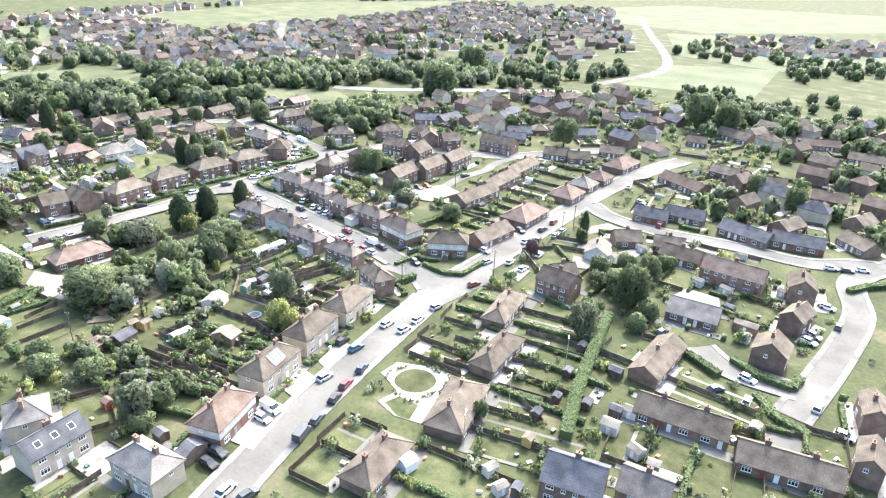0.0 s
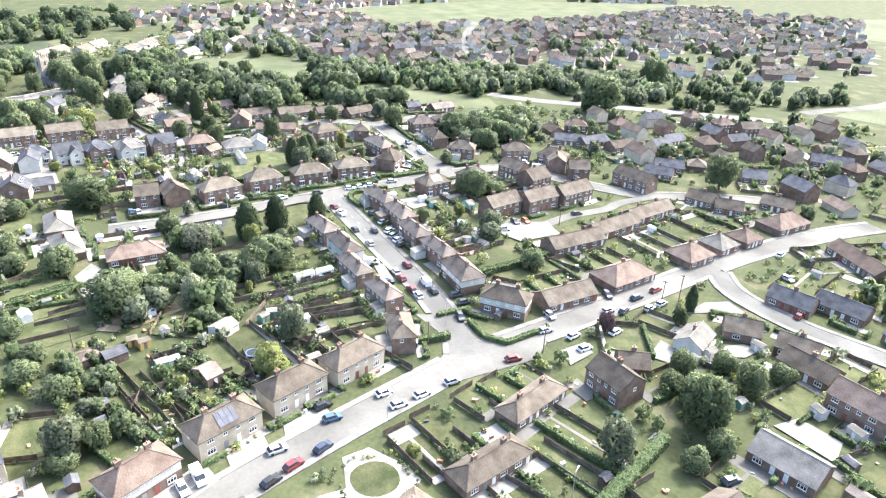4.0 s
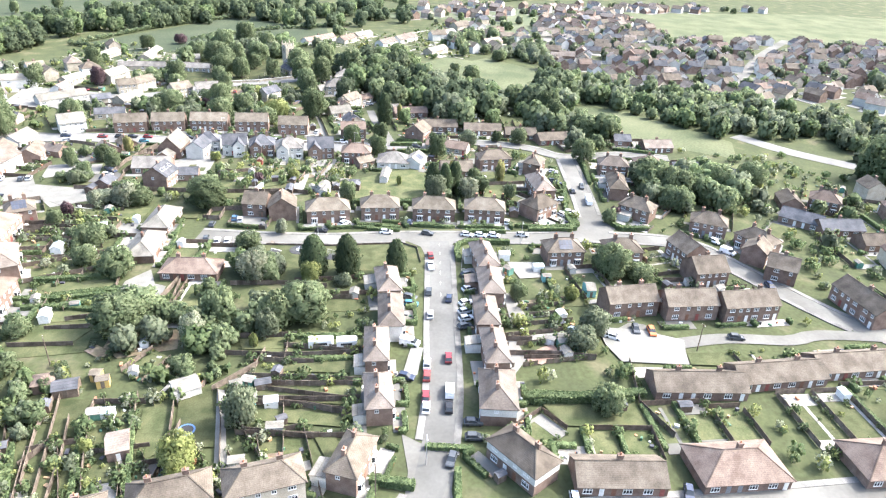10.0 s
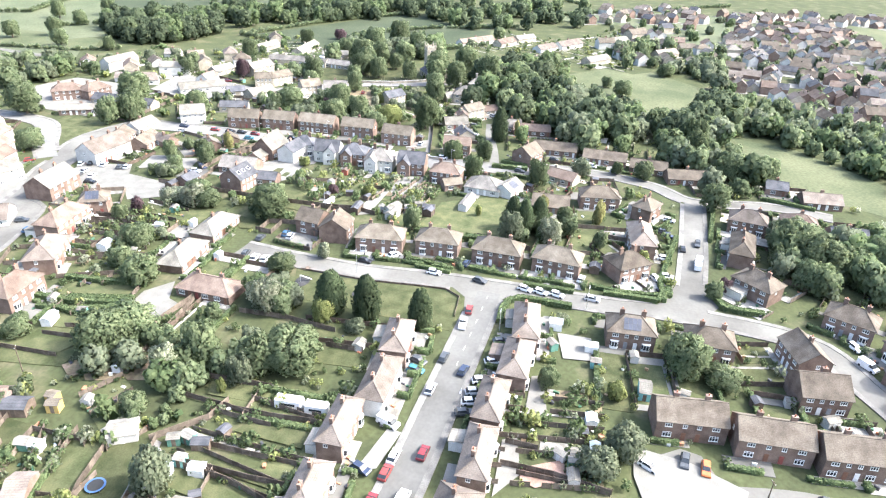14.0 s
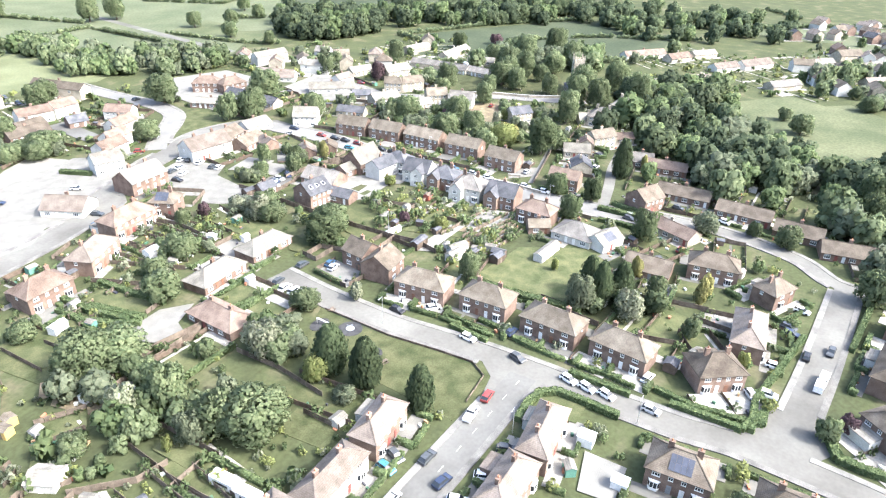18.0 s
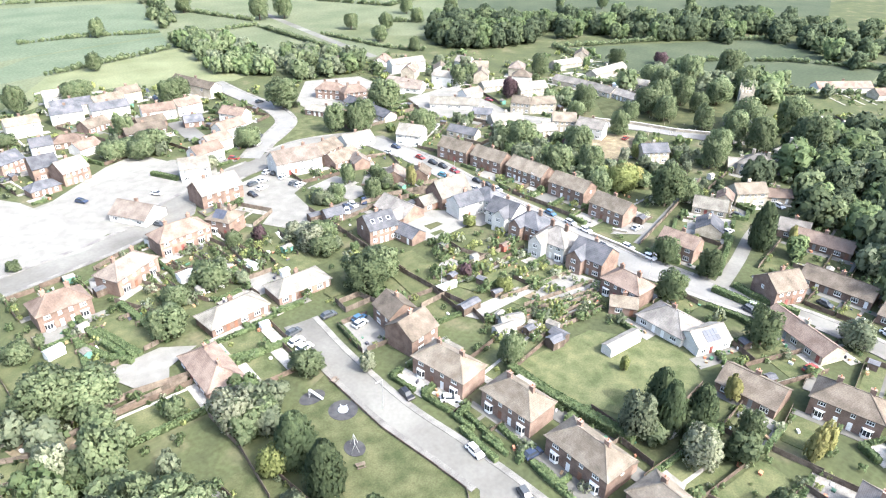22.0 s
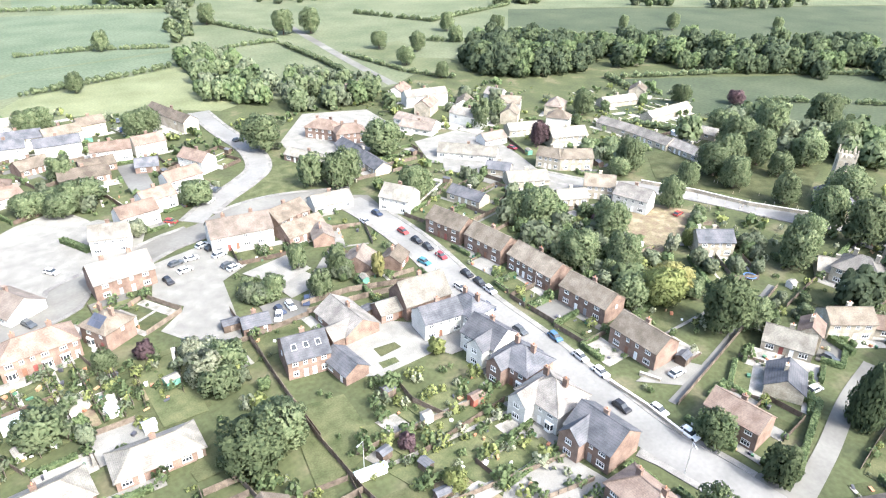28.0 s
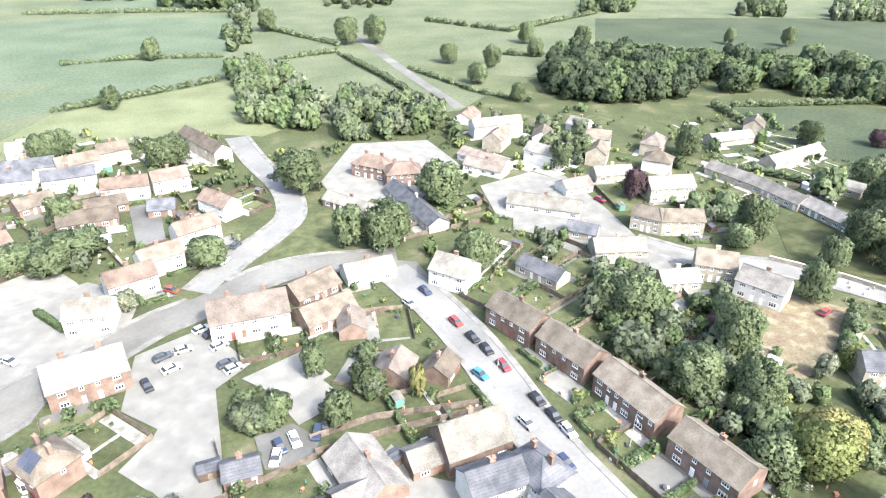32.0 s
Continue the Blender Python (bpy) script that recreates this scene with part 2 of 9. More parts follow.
# ---- mesh helpers ----
class Builder:
    """Collects vertices and faces of one mesh."""

    def __init__(self):
        self.v, self.f = [], []

    def poly(self, pts):
        i = len(self.v)
        self.v += [tuple(p) for p in pts]
        self.f.append(tuple(range(i, i + len(pts))))
        return self

    def box(self, x0, y0, z0, x1, y1, z1, m=None):
        i = len(self.v)
        c = [(x, y, z) for z in (z0, z1) for y in (y0, y1) for x in (x0, x1)]
        self.v += [tuple(m @ Vector(p)) for p in c] if m else c
        self.f += [tuple(i + k for k in q) for q in ((0, 2, 3, 1), (4, 5, 7, 6), (0, 1, 5, 4), (1, 3, 7, 5), (3, 2, 6, 7), (2, 0, 4, 6))]
        return self

    def prism(self, ring, z0, z1):
        i, n = len(self.v), len(ring)
        self.v += [(x, y, z0) for x, y in ring] + [(x, y, z1) for x, y in ring]
        self.f += [tuple(range(i + n, i + 2 * n)), tuple(range(i + n - 1, i - 1, -1))]
        self.f += [(i + k, i + (k + 1) % n, i + n + (k + 1) % n, i + n + k) for k in range(n)]
        return self

    def tube(self, x, y, z0, z1, r0, r1, n=8):
        i = len(self.v)
        for z, r in ((z0, r0), (z1, r1)):
            self.v += [(x + r * math.cos(6.2832 * k / n), y + r * math.sin(6.2832 * k / n), z) for k in range(n)]
        self.f += [(i + k, i + (k + 1) % n, i + n + (k + 1) % n, i + n + k) for k in range(n)]
        self.f += [tuple(range(i + n, i + 2 * n)), tuple(range(i + n - 1, i - 1, -1))]
        return self

    def slab(self, pts, t):
        """A polygon given counterclockwise from above, with thickness t below it."""
        i, n = len(self.v), len(pts)
        self.v += [tuple(p) for p in pts] + [(p[0], p[1], p[2] - t) for p in pts]
        self.f += [tuple(range(i, i + n)), tuple(range(i + 2 * n - 1, i + n - 1, -1))]
        self.f += [(i + n + k, i + n + (k + 1) % n, i + (k + 1) % n, i + k) for k in range(n)]
        return self

    def mesh(self, name, mat):
        me = bpy.data.meshes.new(name)
        me.from_pydata(self.v, [], self.f)
        me.materials.append(mat)
        return me


def part(name, b, mat, parent, label=""):
    ob = new(name, b if isinstance(b, bpy.types.Mesh) else b.mesh(name, mat))
    ob.parent = parent
    if label:
        tagged(ob, label)
    return ob


def thing(name, x, y, yaw, label, category, group="", kind="", z=0.0):
    ob = new(name)
    ob.matrix_basis = pose(x, y, z, 0, 0, yaw)
    ob.empty_display_size = 0.5
    return tagged(ob, label, category, group, kind)


def sheet(name, ring, z, mat, label, category="ground", kind="structure", thick=0.05):
    b = Builder()
    n = len(ring)
    area = sum(ring[k][0] * ring[(k + 1) % n][1] - ring[(k + 1) % n][0] * ring[k][1] for k in range(n))
    pts = ring if area > 0 else ring[::-1]
    b.slab([(x, y, z) for x, y in pts], thick)
    return tagged(new(name, b.mesh(name, mat)), label, category, kind=kind)


# ---- ground ----
g = Builder()
g.poly([(-3000, -3000, 0), (3000, -3000, 0), (3000, 3000, 0), (-3000, 3000, 0)])
tagged(new("ground", g.mesh("ground", GRASS)), "mottled green grass and garden ground of the village", "ground", kind="structure")

FIELD_LOOK = {
    "mint": (MINT, "pale green young crop in a large field"), "mint2": (MINT, "pale green crop strip beside a hedge"), "straw": (STRAW, "rough yellowing pasture"),
    "pale": (PALE, "pale green pasture with distance haze in its colour"), "stripe": (MEADOW, "mown pasture with faint stripes"), "deep": (SHADED_PASTURE, "deep green pasture with cloud shade painted into its colour"),
    "meadow": (MEADOW, "bright green meadow among trees"), "lawn": (LAWN, "mown green lawn"), "bowling": (LAWN, "level mown green behind houses"),
    "cleared": (SOIL, "cleared plot of bare brown soil"), "greenlawn": (LAWN, "village green of mown grass"), "churchyard": (LAWN, "churchyard grass"),
    "white": (GRAVEL, "yard of pale concrete"), "patio": (PAVING, "pale paved patio"), "drive": (ROADS["light"], "worn pale driveway"),
    "circle": (LAWN, "round mown lawn in a gravel garden"), "terracotta": (PATIO_RED, "terracotta paved sitting area"), "soil": (SOIL, "dug vegetable beds of brown soil"), "yard": (ROADS["mid"], "grey asphalt yard"), "gravel": (PAVING, "pale gravel garden"),
}
layer = [0.012]


OPEN_GROUND = []


def patch(kind, ring):
    if kind in ("lawn", "gravel", "circle", "drive", "bowling", "cleared", "greenlawn", "churchyard", "white", "yard", "meadow"):
        OPEN_GROUND.append(ring)
    layer[0] += 0.004
    mat, label = FIELD_LOOK[kind]
    big = {"mint2": "field", "mint": "field", "straw": "field", "pale": "field", "stripe": "field", "deep": "field", "meadow": "meadow", "white": "yard"}
    return sheet(big.get(kind, kind), ring, layer[0], mat, label)


patch("pale", [(-161.2, -262.4), (-122.3, -716.9), (-478.6, -563.2), (-774.3, -376.9), (-606.3, -211.4), (-505.1, -204.6), (-410.1, -144.2), (-353.4, -150.5), (-306.5, -180.3), (-238.9, -175.7)])
patch("mint", [(-180.8, -260.1), (-172.1, -464.1), (-270.4, -469.5), (-377.2, -432.4), (-336.7, -290.5), (-249.8, -277.1)])
patch("mint2", [(-182.8, -212.0), (-249.5, -274.5), (-335.0, -284.4), (-326.9, -256.1), (-244.2, -225.2)])
patch("straw", [(-193.3, -142.0), (-243.7, -220.2), (-346.0, -249.0), (-340.0, -160.0), (-318.0, -150.0), (-300.0, -163.0), (-250.3, -168.3), (-238.9, -175.7)])
patch("pale", [(-364.8, -275.4), (-401.5, -274.3), (-394.2, -231.2), (-353.1, -224.7)])
patch("pale", [(-387.8, -389.2), (-413.1, -301.0), (-415.3, -208.4), (-413.0, -148.8), (-431.0, -230.0), (-538.8, -276.0), (-575.9, -397.2), (-447.1, -478.2)])
patch("stripe", [(-431.0, -230.0), (-476.4, -242.1), (-472.5, -173.5), (-444.1, -156.8), (-429.4, -168.8)])
# the deep fields carry painted cloud shade, no cloud stands above them
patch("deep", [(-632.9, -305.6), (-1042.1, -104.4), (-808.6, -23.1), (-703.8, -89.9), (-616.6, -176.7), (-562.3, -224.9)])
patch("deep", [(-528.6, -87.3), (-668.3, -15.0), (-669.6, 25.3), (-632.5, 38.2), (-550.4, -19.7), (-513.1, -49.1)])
patch("mint", [(-289.9, -651.2), (-427.6, -580.1), (-409.2, -469.7), (-274.8, -510.8)])
patch("meadow", [(-495.1, 172.8), (-521.2, 199.4), (-484.2, 231.8), (-463.5, 232.5), (-426.3, 194.0), (-459.1, 155.7)])
patch("meadow", [(-394.4, 228.6), (-384.8, 259.2), (-332.7, 298.1), (-307.2, 288.2), (-322.7, 260.0), (-348.7, 231.5)])
patch("meadow", [(-486.8, 150.0), (-498.7, 205.4), (-447.6, 207.9), (-428.0, 172.4), (-440.1, 153.2)])
patch("meadow", [(-481.2, 150.5), (-506.5, 180.3), (-474.6, 203.5), (-437.5, 175.9), (-440.3, 136.0)])
patch("meadow", [(-555.3, -19.2), (-595.3, 31.1), (-630.9, 84.4), (-575.9, 82.9), (-517.7, 25.1), (-505.3, -12.1)])
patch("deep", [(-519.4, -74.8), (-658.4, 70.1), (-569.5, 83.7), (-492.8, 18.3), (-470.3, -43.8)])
patch("pale", [(-500.2, -240.8), (-534.7, -220.8), (-479.8, -176.2), (-450.2, -199.5)])
patch("pale", [(-214.0, 473.0), (-228.5, 592.4), (-148.8, 648.7), (-122.2, 467.0), (-160.6, 489.8)])
patch("lawn", [(-202.6, 94.0), (-223.8, 86.4), (-223.6, 110.9), (-222.0, 134.6), (-217.0, 139.6), (-208.7, 142.0), (-199.5, 138.5), (-201.5, 113.3)])
patch("lawn", [(-251.2, 114.4), (-276.7, 118.1), (-288.2, 137.5), (-278.2, 148.3), (-257.9, 143.1), (-249.5, 126.8)])
patch("bowling", [(-234.0, 25.6), (-243.9, 26.3), (-245.4, 45.2), (-232.8, 49.2), (-229.6, 39.4)])
patch("cleared", [(-379.2, 33.8), (-391.2, 30.4), (-399.8, 43.3), (-387.5, 56.2), (-371.5, 56.6), (-363.5, 47.4)])
patch("greenlawn", [(-286.9, -46.1), (-301.9, -69.9), (-317.8, -71.9), (-315.7, -48.9), (-319.9, -32.6), (-297.2, -39.2)])
patch("churchyard", [(-439.3, 1.6), (-489.2, 3.8), (-482.4, 50.0), (-443.9, 63.5), (-432.3, 40.2), (-420.6, 21.1)])
patch("white", [(-195.2, -45.0), (-223.1, -67.8), (-236.9, -73.7), (-242.6, -60.9), (-250.5, -33.5), (-236.1, -22.9), (-229.5, -20.8), (-210.6, -13.0), (-195.9, -9.6)])
patch("white", [(-247.6, -15.0), (-266.9, -22.3), (-272.7, -7.6), (-255.8, -0.3), (-249.1, -4.9)])
patch("white", [(-252.6, 5.9), (-258.7, 5.4), (-258.8, 17.0), (-257.9, 26.8), (-254.9, 29.4), (-247.9, 19.7), (-244.2, 13.1)])
patch("white", [(-192.5, -46.1), (-217.7, -53.8), (-245.3, -59.2), (-256.6, -45.7), (-251.0, -30.9), (-226.3, -16.5), (-207.8, -10.6), (-190.3, -17.7)])
patch("white", [(-181.3, 54.7), (-188.1, 54.1), (-199.4, 59.9), (-190.5, 64.2), (-184.7, 60.2), (-176.0, 60.1)])
patch("gravel", [(-91.0, 92.5), (-91.0, 98.3), (-82.7, 102.6), (-78.3, 103.2), (-74.0, 95.7), (-71.8, 85.2), (-77.9, 83.3), (-84.1, 84.3), (-83.3, 89.9)])
patch("circle", [(-79.3, 98.8), (-78.7, 97.9), (-78.4, 96.7), (-78.4, 95.6), (-78.5, 94.3), (-79.1, 93.2), (-79.9, 92.2), (-80.9, 91.5), (-82.1, 91.1), (-83.3, 91.1), (-84.4, 91.2), (-85.5, 91.6), (-86.4, 92.3), (-87.0, 93.2), (-87.4, 94.3), (-87.4, 95.5), (-87.3, 96.8), (-86.8, 97.9), (-85.9, 99.0), (-84.8, 99.7), (-83.6, 100.2), (-82.3, 100.2), (-81.2, 100.0), (-80.1, 99.5)])
patch("lawn", [(-82.6, 85.2), (-81.6, 88.9), (-76.4, 89.2), (-74.7, 84.5), (-77.3, 83.6)])
patch("lawn", [(-186.0, 34.7), (-196.2, 34.5), (-195.6, 53.7), (-186.8, 52.3)])
patch("lawn", [(-175.3, 39.0), (-184.3, 41.9), (-186.4, 57.3), (-174.6, 52.2)])
patch("lawn", [(-159.0, 39.0), (-168.3, 37.3), (-171.6, 56.6), (-161.1, 55.6)])
patch("lawn", [(-180.1, 42.4), (-180.1, 57.6), (-166.3, 58.1), (-165.9, 41.1)])
patch("lawn", [(-165.1, 36.3), (-168.0, 43.1), (-166.2, 56.3), (-160.6, 57.2), (-157.6, 37.4)])
patch("drive", [(-168.7, 187.8), (-172.5, 193.1), (-171.5, 197.1), (-163.7, 200.9), (-155.0, 196.1), (-155.4, 190.7)])
# far fields laid in the pale colour to imitate bright haze
patch("pale", [(-739.1, 196.3), (-782.8, 289.1), (-817.8, 460.2), (-634.5, 354.0), (-621.5, 243.4), (-639.3, 166.9)])
patch("pale", [(-593.1, 876.9), (-490.7, 1276.8), (-181.3, 1440.5), (-133.7, 1109.2), (-292.6, 869.6)])
patch("pale", [(-323.9, 822.4), (-117.2, 993.8), (-82.9, 755.2), (-137.6, 641.2), (-241.8, 651.6)])
patch("meadow", [(-792.9, 376.7), (-848.2, 658.1), (-717.1, 1057.6), (-626.5, 666.2), (-620.1, 375.7)])
patch("pale", [(-735.4, 72.1), (-796.4, 217.8), (-820.5, 359.0), (-724.9, 263.8), (-692.3, 145.8)])
patch("soil", [(-162.3, 61.0), (-168.0, 61.6), (-170.0, 76.3), (-161.7, 78.1), (-158.0, 65.4)])
patch("drive", [(-96.1, 198.7), (-97.9, 208.4), (-94.9, 215.6), (-87.3, 214.1), (-91.2, 209.6)])
patch("white", [(-331.9, 90.0), (-336.3, 89.4), (-340.9, 96.3), (-331.1, 97.8), (-323.7, 91.0)])
patch("cleared", [(-387.4, 24.8), (-399.2, 26.0), (-411.6, 45.6), (-394.0, 53.5), (-373.6, 53.6), (-370.5, 41.1)])
patch("white", [(-165.7, -54.2), (-182.3, -66.5), (-190.6, -53.2), (-200.0, -22.5), (-203.9, -11.1), (-196.5, -4.9), (-175.6, -5.0), (-162.9, -4.1)])
patch("meadow", [(-492.0, 147.7), (-519.0, 170.0), (-506.2, 193.1), (-453.1, 216.0), (-394.8, 216.3), (-394.4, 201.4), (-412.6, 185.6), (-422.7, 163.9), (-454.9, 153.8)])
patch("pale", [(-790.5, -392.9), (-1258.8, -179.9), (-1046.5, -105.9), (-681.4, -285.4)])
patch("yard", [(-260.9, -102.6), (-269.8, -102.4), (-267.2, -72.4), (-259.3, -73.1)])
patch("patio", [(-97.2, 55.6), (-102.9, 68.8), (-96.5, 70.1), (-91.2, 57.0)])
patch("patio", [(-102.6, 73.1), (-104.8, 81.1), (-100.8, 81.1), (-98.4, 72.9)])
patch("patio", [(-106.4, 85.9), (-108.9, 95.8), (-104.6, 95.6), (-101.9, 84.9)])
patch("white", [(-370.3, -64.7), (-394.0, -67.0), (-402.1, -48.0), (-393.2, -31.7), (-373.3, -32.8), (-361.8, -41.2)])
patch("white", [(-251.6, -20.4), (-267.6, -24.2), (-273.1, -5.6), (-264.5, -0.8), (-261.5, 16.7), (-258.8, 28.3), (-251.9, 28.6), (-246.4, 15.1), (-252.1, 5.6), (-246.6, -3.0)])
patch("white", [(-289.6, 30.6), (-291.4, 40.3), (-297.2, 46.0), (-304.4, 49.3), (-304.7, 60.6), (-296.1, 60.2), (-289.6, 48.0), (-274.9, 44.8), (-275.0, 39.7)])
patch("white", [(-283.3, 0.8), (-287.1, 14.9), (-276.1, 17.5), (-274.1, 5.9)])
patch("white", [(-275.7, 43.1), (-286.2, 42.6), (-293.8, 51.0), (-293.0, 57.1), (-278.7, 57.6), (-274.5, 54.6)])
patch("lawn", [(-282.3, 48.1), (-287.8, 48.7), (-288.1, 51.2), (-282.2, 51.7)])
patch("lawn", [(-280.6, 53.2), (-284.8, 53.6), (-284.8, 55.6), (-280.4, 55.6)])
patch("white", [(-294.7, 94.0), (-297.5, 106.7), (-293.9, 109.0), (-281.4, 107.2), (-275.6, 100.8), (-282.0, 95.7)])
patch("white", [(-256.2, 91.5), (-277.7, 92.7), (-280.6, 97.2), (-258.6, 96.4)])
patch("lawn", [(-257.0, 55.8), (-269.1, 58.0), (-267.8, 75.1), (-252.8, 78.7)])
patch("lawn", [(-265.6, 99.2), (-278.6, 99.4), (-277.3, 104.3), (-267.8, 104.0)])
patch("lawn", [(-258.4, 85.1), (-270.3, 87.4), (-270.0, 90.9), (-258.3, 90.7)])
patch("lawn", [(-235.2, 27.6), (-244.8, 27.4), (-244.2, 46.7), (-235.3, 46.4)])


KEEP_CLEAR = [
    ("white", [(-322.6, -93.8), (-347.5, -124.7), (-376.4, -114.5), (-374.1, -84.0), (-341.2, -60.7), (-332.2, -72.4), (-319.1, -62.0)]),
    ("white", [(-383.4, -63.8), (-402.6, -58.2), (-396.8, -29.6), (-390.4, -6.8), (-397.9, 7.9), (-382.2, 10.7), (-378.7, -5.0), (-370.7, -20.0), (-361.1, -31.4)]),
    ("yard", [(-267.6, 16.6), (-275.2, 16.5), (-278.5, 23.0), (-274.6, 28.0), (-267.1, 25.5)]),
    ("white", [(-270.1, -1.4), (-284.4, -4.5), (-287.2, 6.4), (-276.6, 9.8)]),
    ("white", [(-54.6, 177.6), (-53.4, 184.8), (-43.9, 185.8), (-41.2, 178.4)]),
    ("white", [(-86.4, 173.2), (-90.0, 181.6), (-80.0, 183.4), (-79.2, 176.8)]),
    ("white", [(-80.0, 194.6), (-78.3, 199.5), (-74.3, 201.8), (-74.1, 194.6), (-78.1, 189.3)]),
    ("white", [(-98.8, 155.2), (-98.7, 163.5), (-94.0, 161.7), (-92.8, 153.2)]),
    ("white", [(-165.0, 157.6), (-166.3, 160.5), (-156.8, 162.4), (-150.0, 158.0)]),
    ("terracotta", [(-158.6, 162.4), (-162.8, 170.1), (-158.0, 171.5), (-154.2, 165.5), (-155.5, 162.4)]),
    ("white", [(-187.0, 161.0), (-188.0, 163.5), (-175.3, 165.7), (-171.6, 161.0)]),
    ("white", [(-206.2, 165.3), (-206.2, 173.8), (-196.7, 174.2), (-195.9, 167.5)]),
    ("white", [(-162.1, 134.3), (-161.3, 137.2), (-150.8, 135.4), (-149.0, 131.5)]),
    ("lawn", [(-206.5, 151.2), (-212.0, 150.9), (-216.2, 151.8), (-218.4, 154.4), (-218.4, 161.0), (-212.5, 161.0), (-211.6, 154.6), (-206.5, 153.6)]),
    ("lawn", [(-189.0, 34.8), (-197.3, 51.7), (-186.4, 55.2), (-185.4, 40.7)]),
    ("lawn", [(-176.4, 39.9), (-182.2, 54.2), (-174.2, 54.2), (-172.9, 42.1)]),
    ("lawn", [(-169.5, 35.3), (-170.2, 55.3), (-164.1, 52.8), (-163.0, 38.3)]),
    ("lawn", [(-245.0, 51.5), (-242.6, 64.0), (-236.2, 64.0), (-235.8, 60.7)]),
    ("white", [(-193.7, 55.1), (-200.5, 60.1), (-192.4, 63.6), (-191.0, 67.0), (-184.5, 67.2), (-179.8, 56.0)]),
    ("lawn", [(-145.2, 83.2), (-148.3, 90.6), (-128.5, 94.3), (-128.2, 86.3)]),
    ("lawn", [(-143.5, 58.1), (-143.2, 65.0), (-131.7, 67.1), (-132.8, 61.0)]),
    ("lawn", [(-140.1, 77.1), (-144.2, 82.3), (-128.3, 85.0), (-125.5, 82.1), (-130.5, 78.3)]),
    ("lawn", [(-147.1, 97.7), (-143.2, 120.0), (-140.6, 119.7), (-143.0, 98.3)]),
    ("lawn", [(-140.1, 100.2), (-137.2, 119.3), (-133.7, 118.8), (-136.4, 97.7)]),
    ("lawn", [(-155.2, 105.9), (-156.7, 120.2), (-151.6, 119.6), (-152.5, 104.4)]),
    ("lawn", [(-165.3, 92.0), (-166.2, 103.4), (-161.3, 103.3), (-161.1, 93.5)]),
    ("white", [(-146.2, 90.9), (-145.8, 92.6), (-121.8, 98.2), (-122.3, 95.6)]),
    ("white", [(-170.3, 183.6), (-168.6, 195.0), (-164.0, 205.0), (-159.0, 203.4), (-153.6, 202.2), (-155.1, 185.7), (-162.2, 183.7)]),
    ("lawn", [(-144.4, 160.0), (-142.0, 183.8), (-131.9, 185.6), (-132.9, 166.6)]),
    ("lawn", [(-130.9, 113.6), (-131.7, 117.7), (-126.5, 119.4), (-123.5, 117.0)]),
    ("lawn", [(-153.6, 202.6), (-158.4, 203.4), (-158.4, 213.0), (-153.0, 211.6)]),
    ("soil", [(-161.7, 60.9), (-165.6, 60.7), (-168.1, 69.3), (-160.3, 69.2)]),
]
for kind_, ring_ in KEEP_CLEAR:
    patch(kind_, ring_)


def inside(x, y, ring):
    hit = False
    for (x0, y0), (x1, y1) in zip(ring, ring[1:] + ring[:1]):
        if (y0 > y) != (y1 > y) and x < (x1 - x0) * (y - y0) / (y1 - y0) + x0:
            hit = not hit
    return hit


# ---- roads ----
ROAD_LINES = []
JUNCTIONS = []


def junction(ring):
    JUNCTIONS.append(ring)
    sheet("junction", ring, 0.148 - 0.003 * len(JUNCTIONS), ROADS["light"], "worn pale asphalt of the road junction", "road")




def smooth(line, step=3.0):
    """A Catmull-Rom curve through the line's points, at even steps."""
    p = [Vector((*q, 0)) for q in line]
    p = [p[0] * 2 - p[1], *p, p[-1] * 2 - p[-2]]
    res = []
    for a, b, c, d in zip(p, p[1:], p[2:], p[3:]):
        n = max(1, int((c - b).length / step))
        for k in range(n):
            s = k / n
            res.append(0.5 * (2 * b + (c - a) * s + (2 * a - 5 * b + 4 * c - d) * s * s + (3 * b - a - 3 * c + d) * s ** 3))
    return res + [p[-2]]


def road(name, width, look_, line):
    ROAD_LINES.append((name, width, look_, smooth(line)))


road("main", 7.2, "light", [(-82.3, 37.2), (-86.0, 47.4), (-92.4, 68.1), (-97.9, 89.3), (-103.5, 115.3), (-107.5, 137.0), (-108.6, 164.5), (-110.5, 199.3), (-113.0, 243.4), (-110.2, 287.7), (-105.1, 315.4)])
road("street", 6.4, "mid", [(-109.2, 132.4), (-118.1, 136.5), (-142.7, 140.7), (-173.8, 142.6), (-202.2, 144.2), (-223.8, 145.3)])
road("crescent", 6.2, "light", [(-224.3, 67.8), (-222.2, 86.1), (-221.3, 108.0), (-222.7, 124.0), (-223.5, 137.0), (-223.7, 150.0), (-223.3, 160.0), (-223.4, 170.0), (-223.6, 180.0), (-224.8, 194.8), (-220.2, 227.3), (-202.6, 238.3), (-181.8, 249.1), (-168.3, 258.4), (-161.5, 270.6), (-150.0, 288.4), (-140.0, 301.6)])
road("cross", 6.2, "light", [(-231.0, 199.7), (-262.2, 203.4), (-305.8, 207.2)])
road("lane", 5.0, "light", [(-310.0, 104.1), (-320.9, 136.1), (-323.8, 167.1), (-317.3, 192.4), (-305.8, 207.2), (-310.3, 235.4), (-306.4, 255.4)])
road("terrace", 9.0, "white", [(-318.4, -27.9), (-320.0, -8.5), (-319.6, 14.5), (-315.7, 44.5), (-315.2, 67.9), (-313.9, 88.5), (-313.2, 104.7), (-315.2, 118.0), (-316.4, 129.7), (-318.5, 142.2), (-318.4, 151.8)])
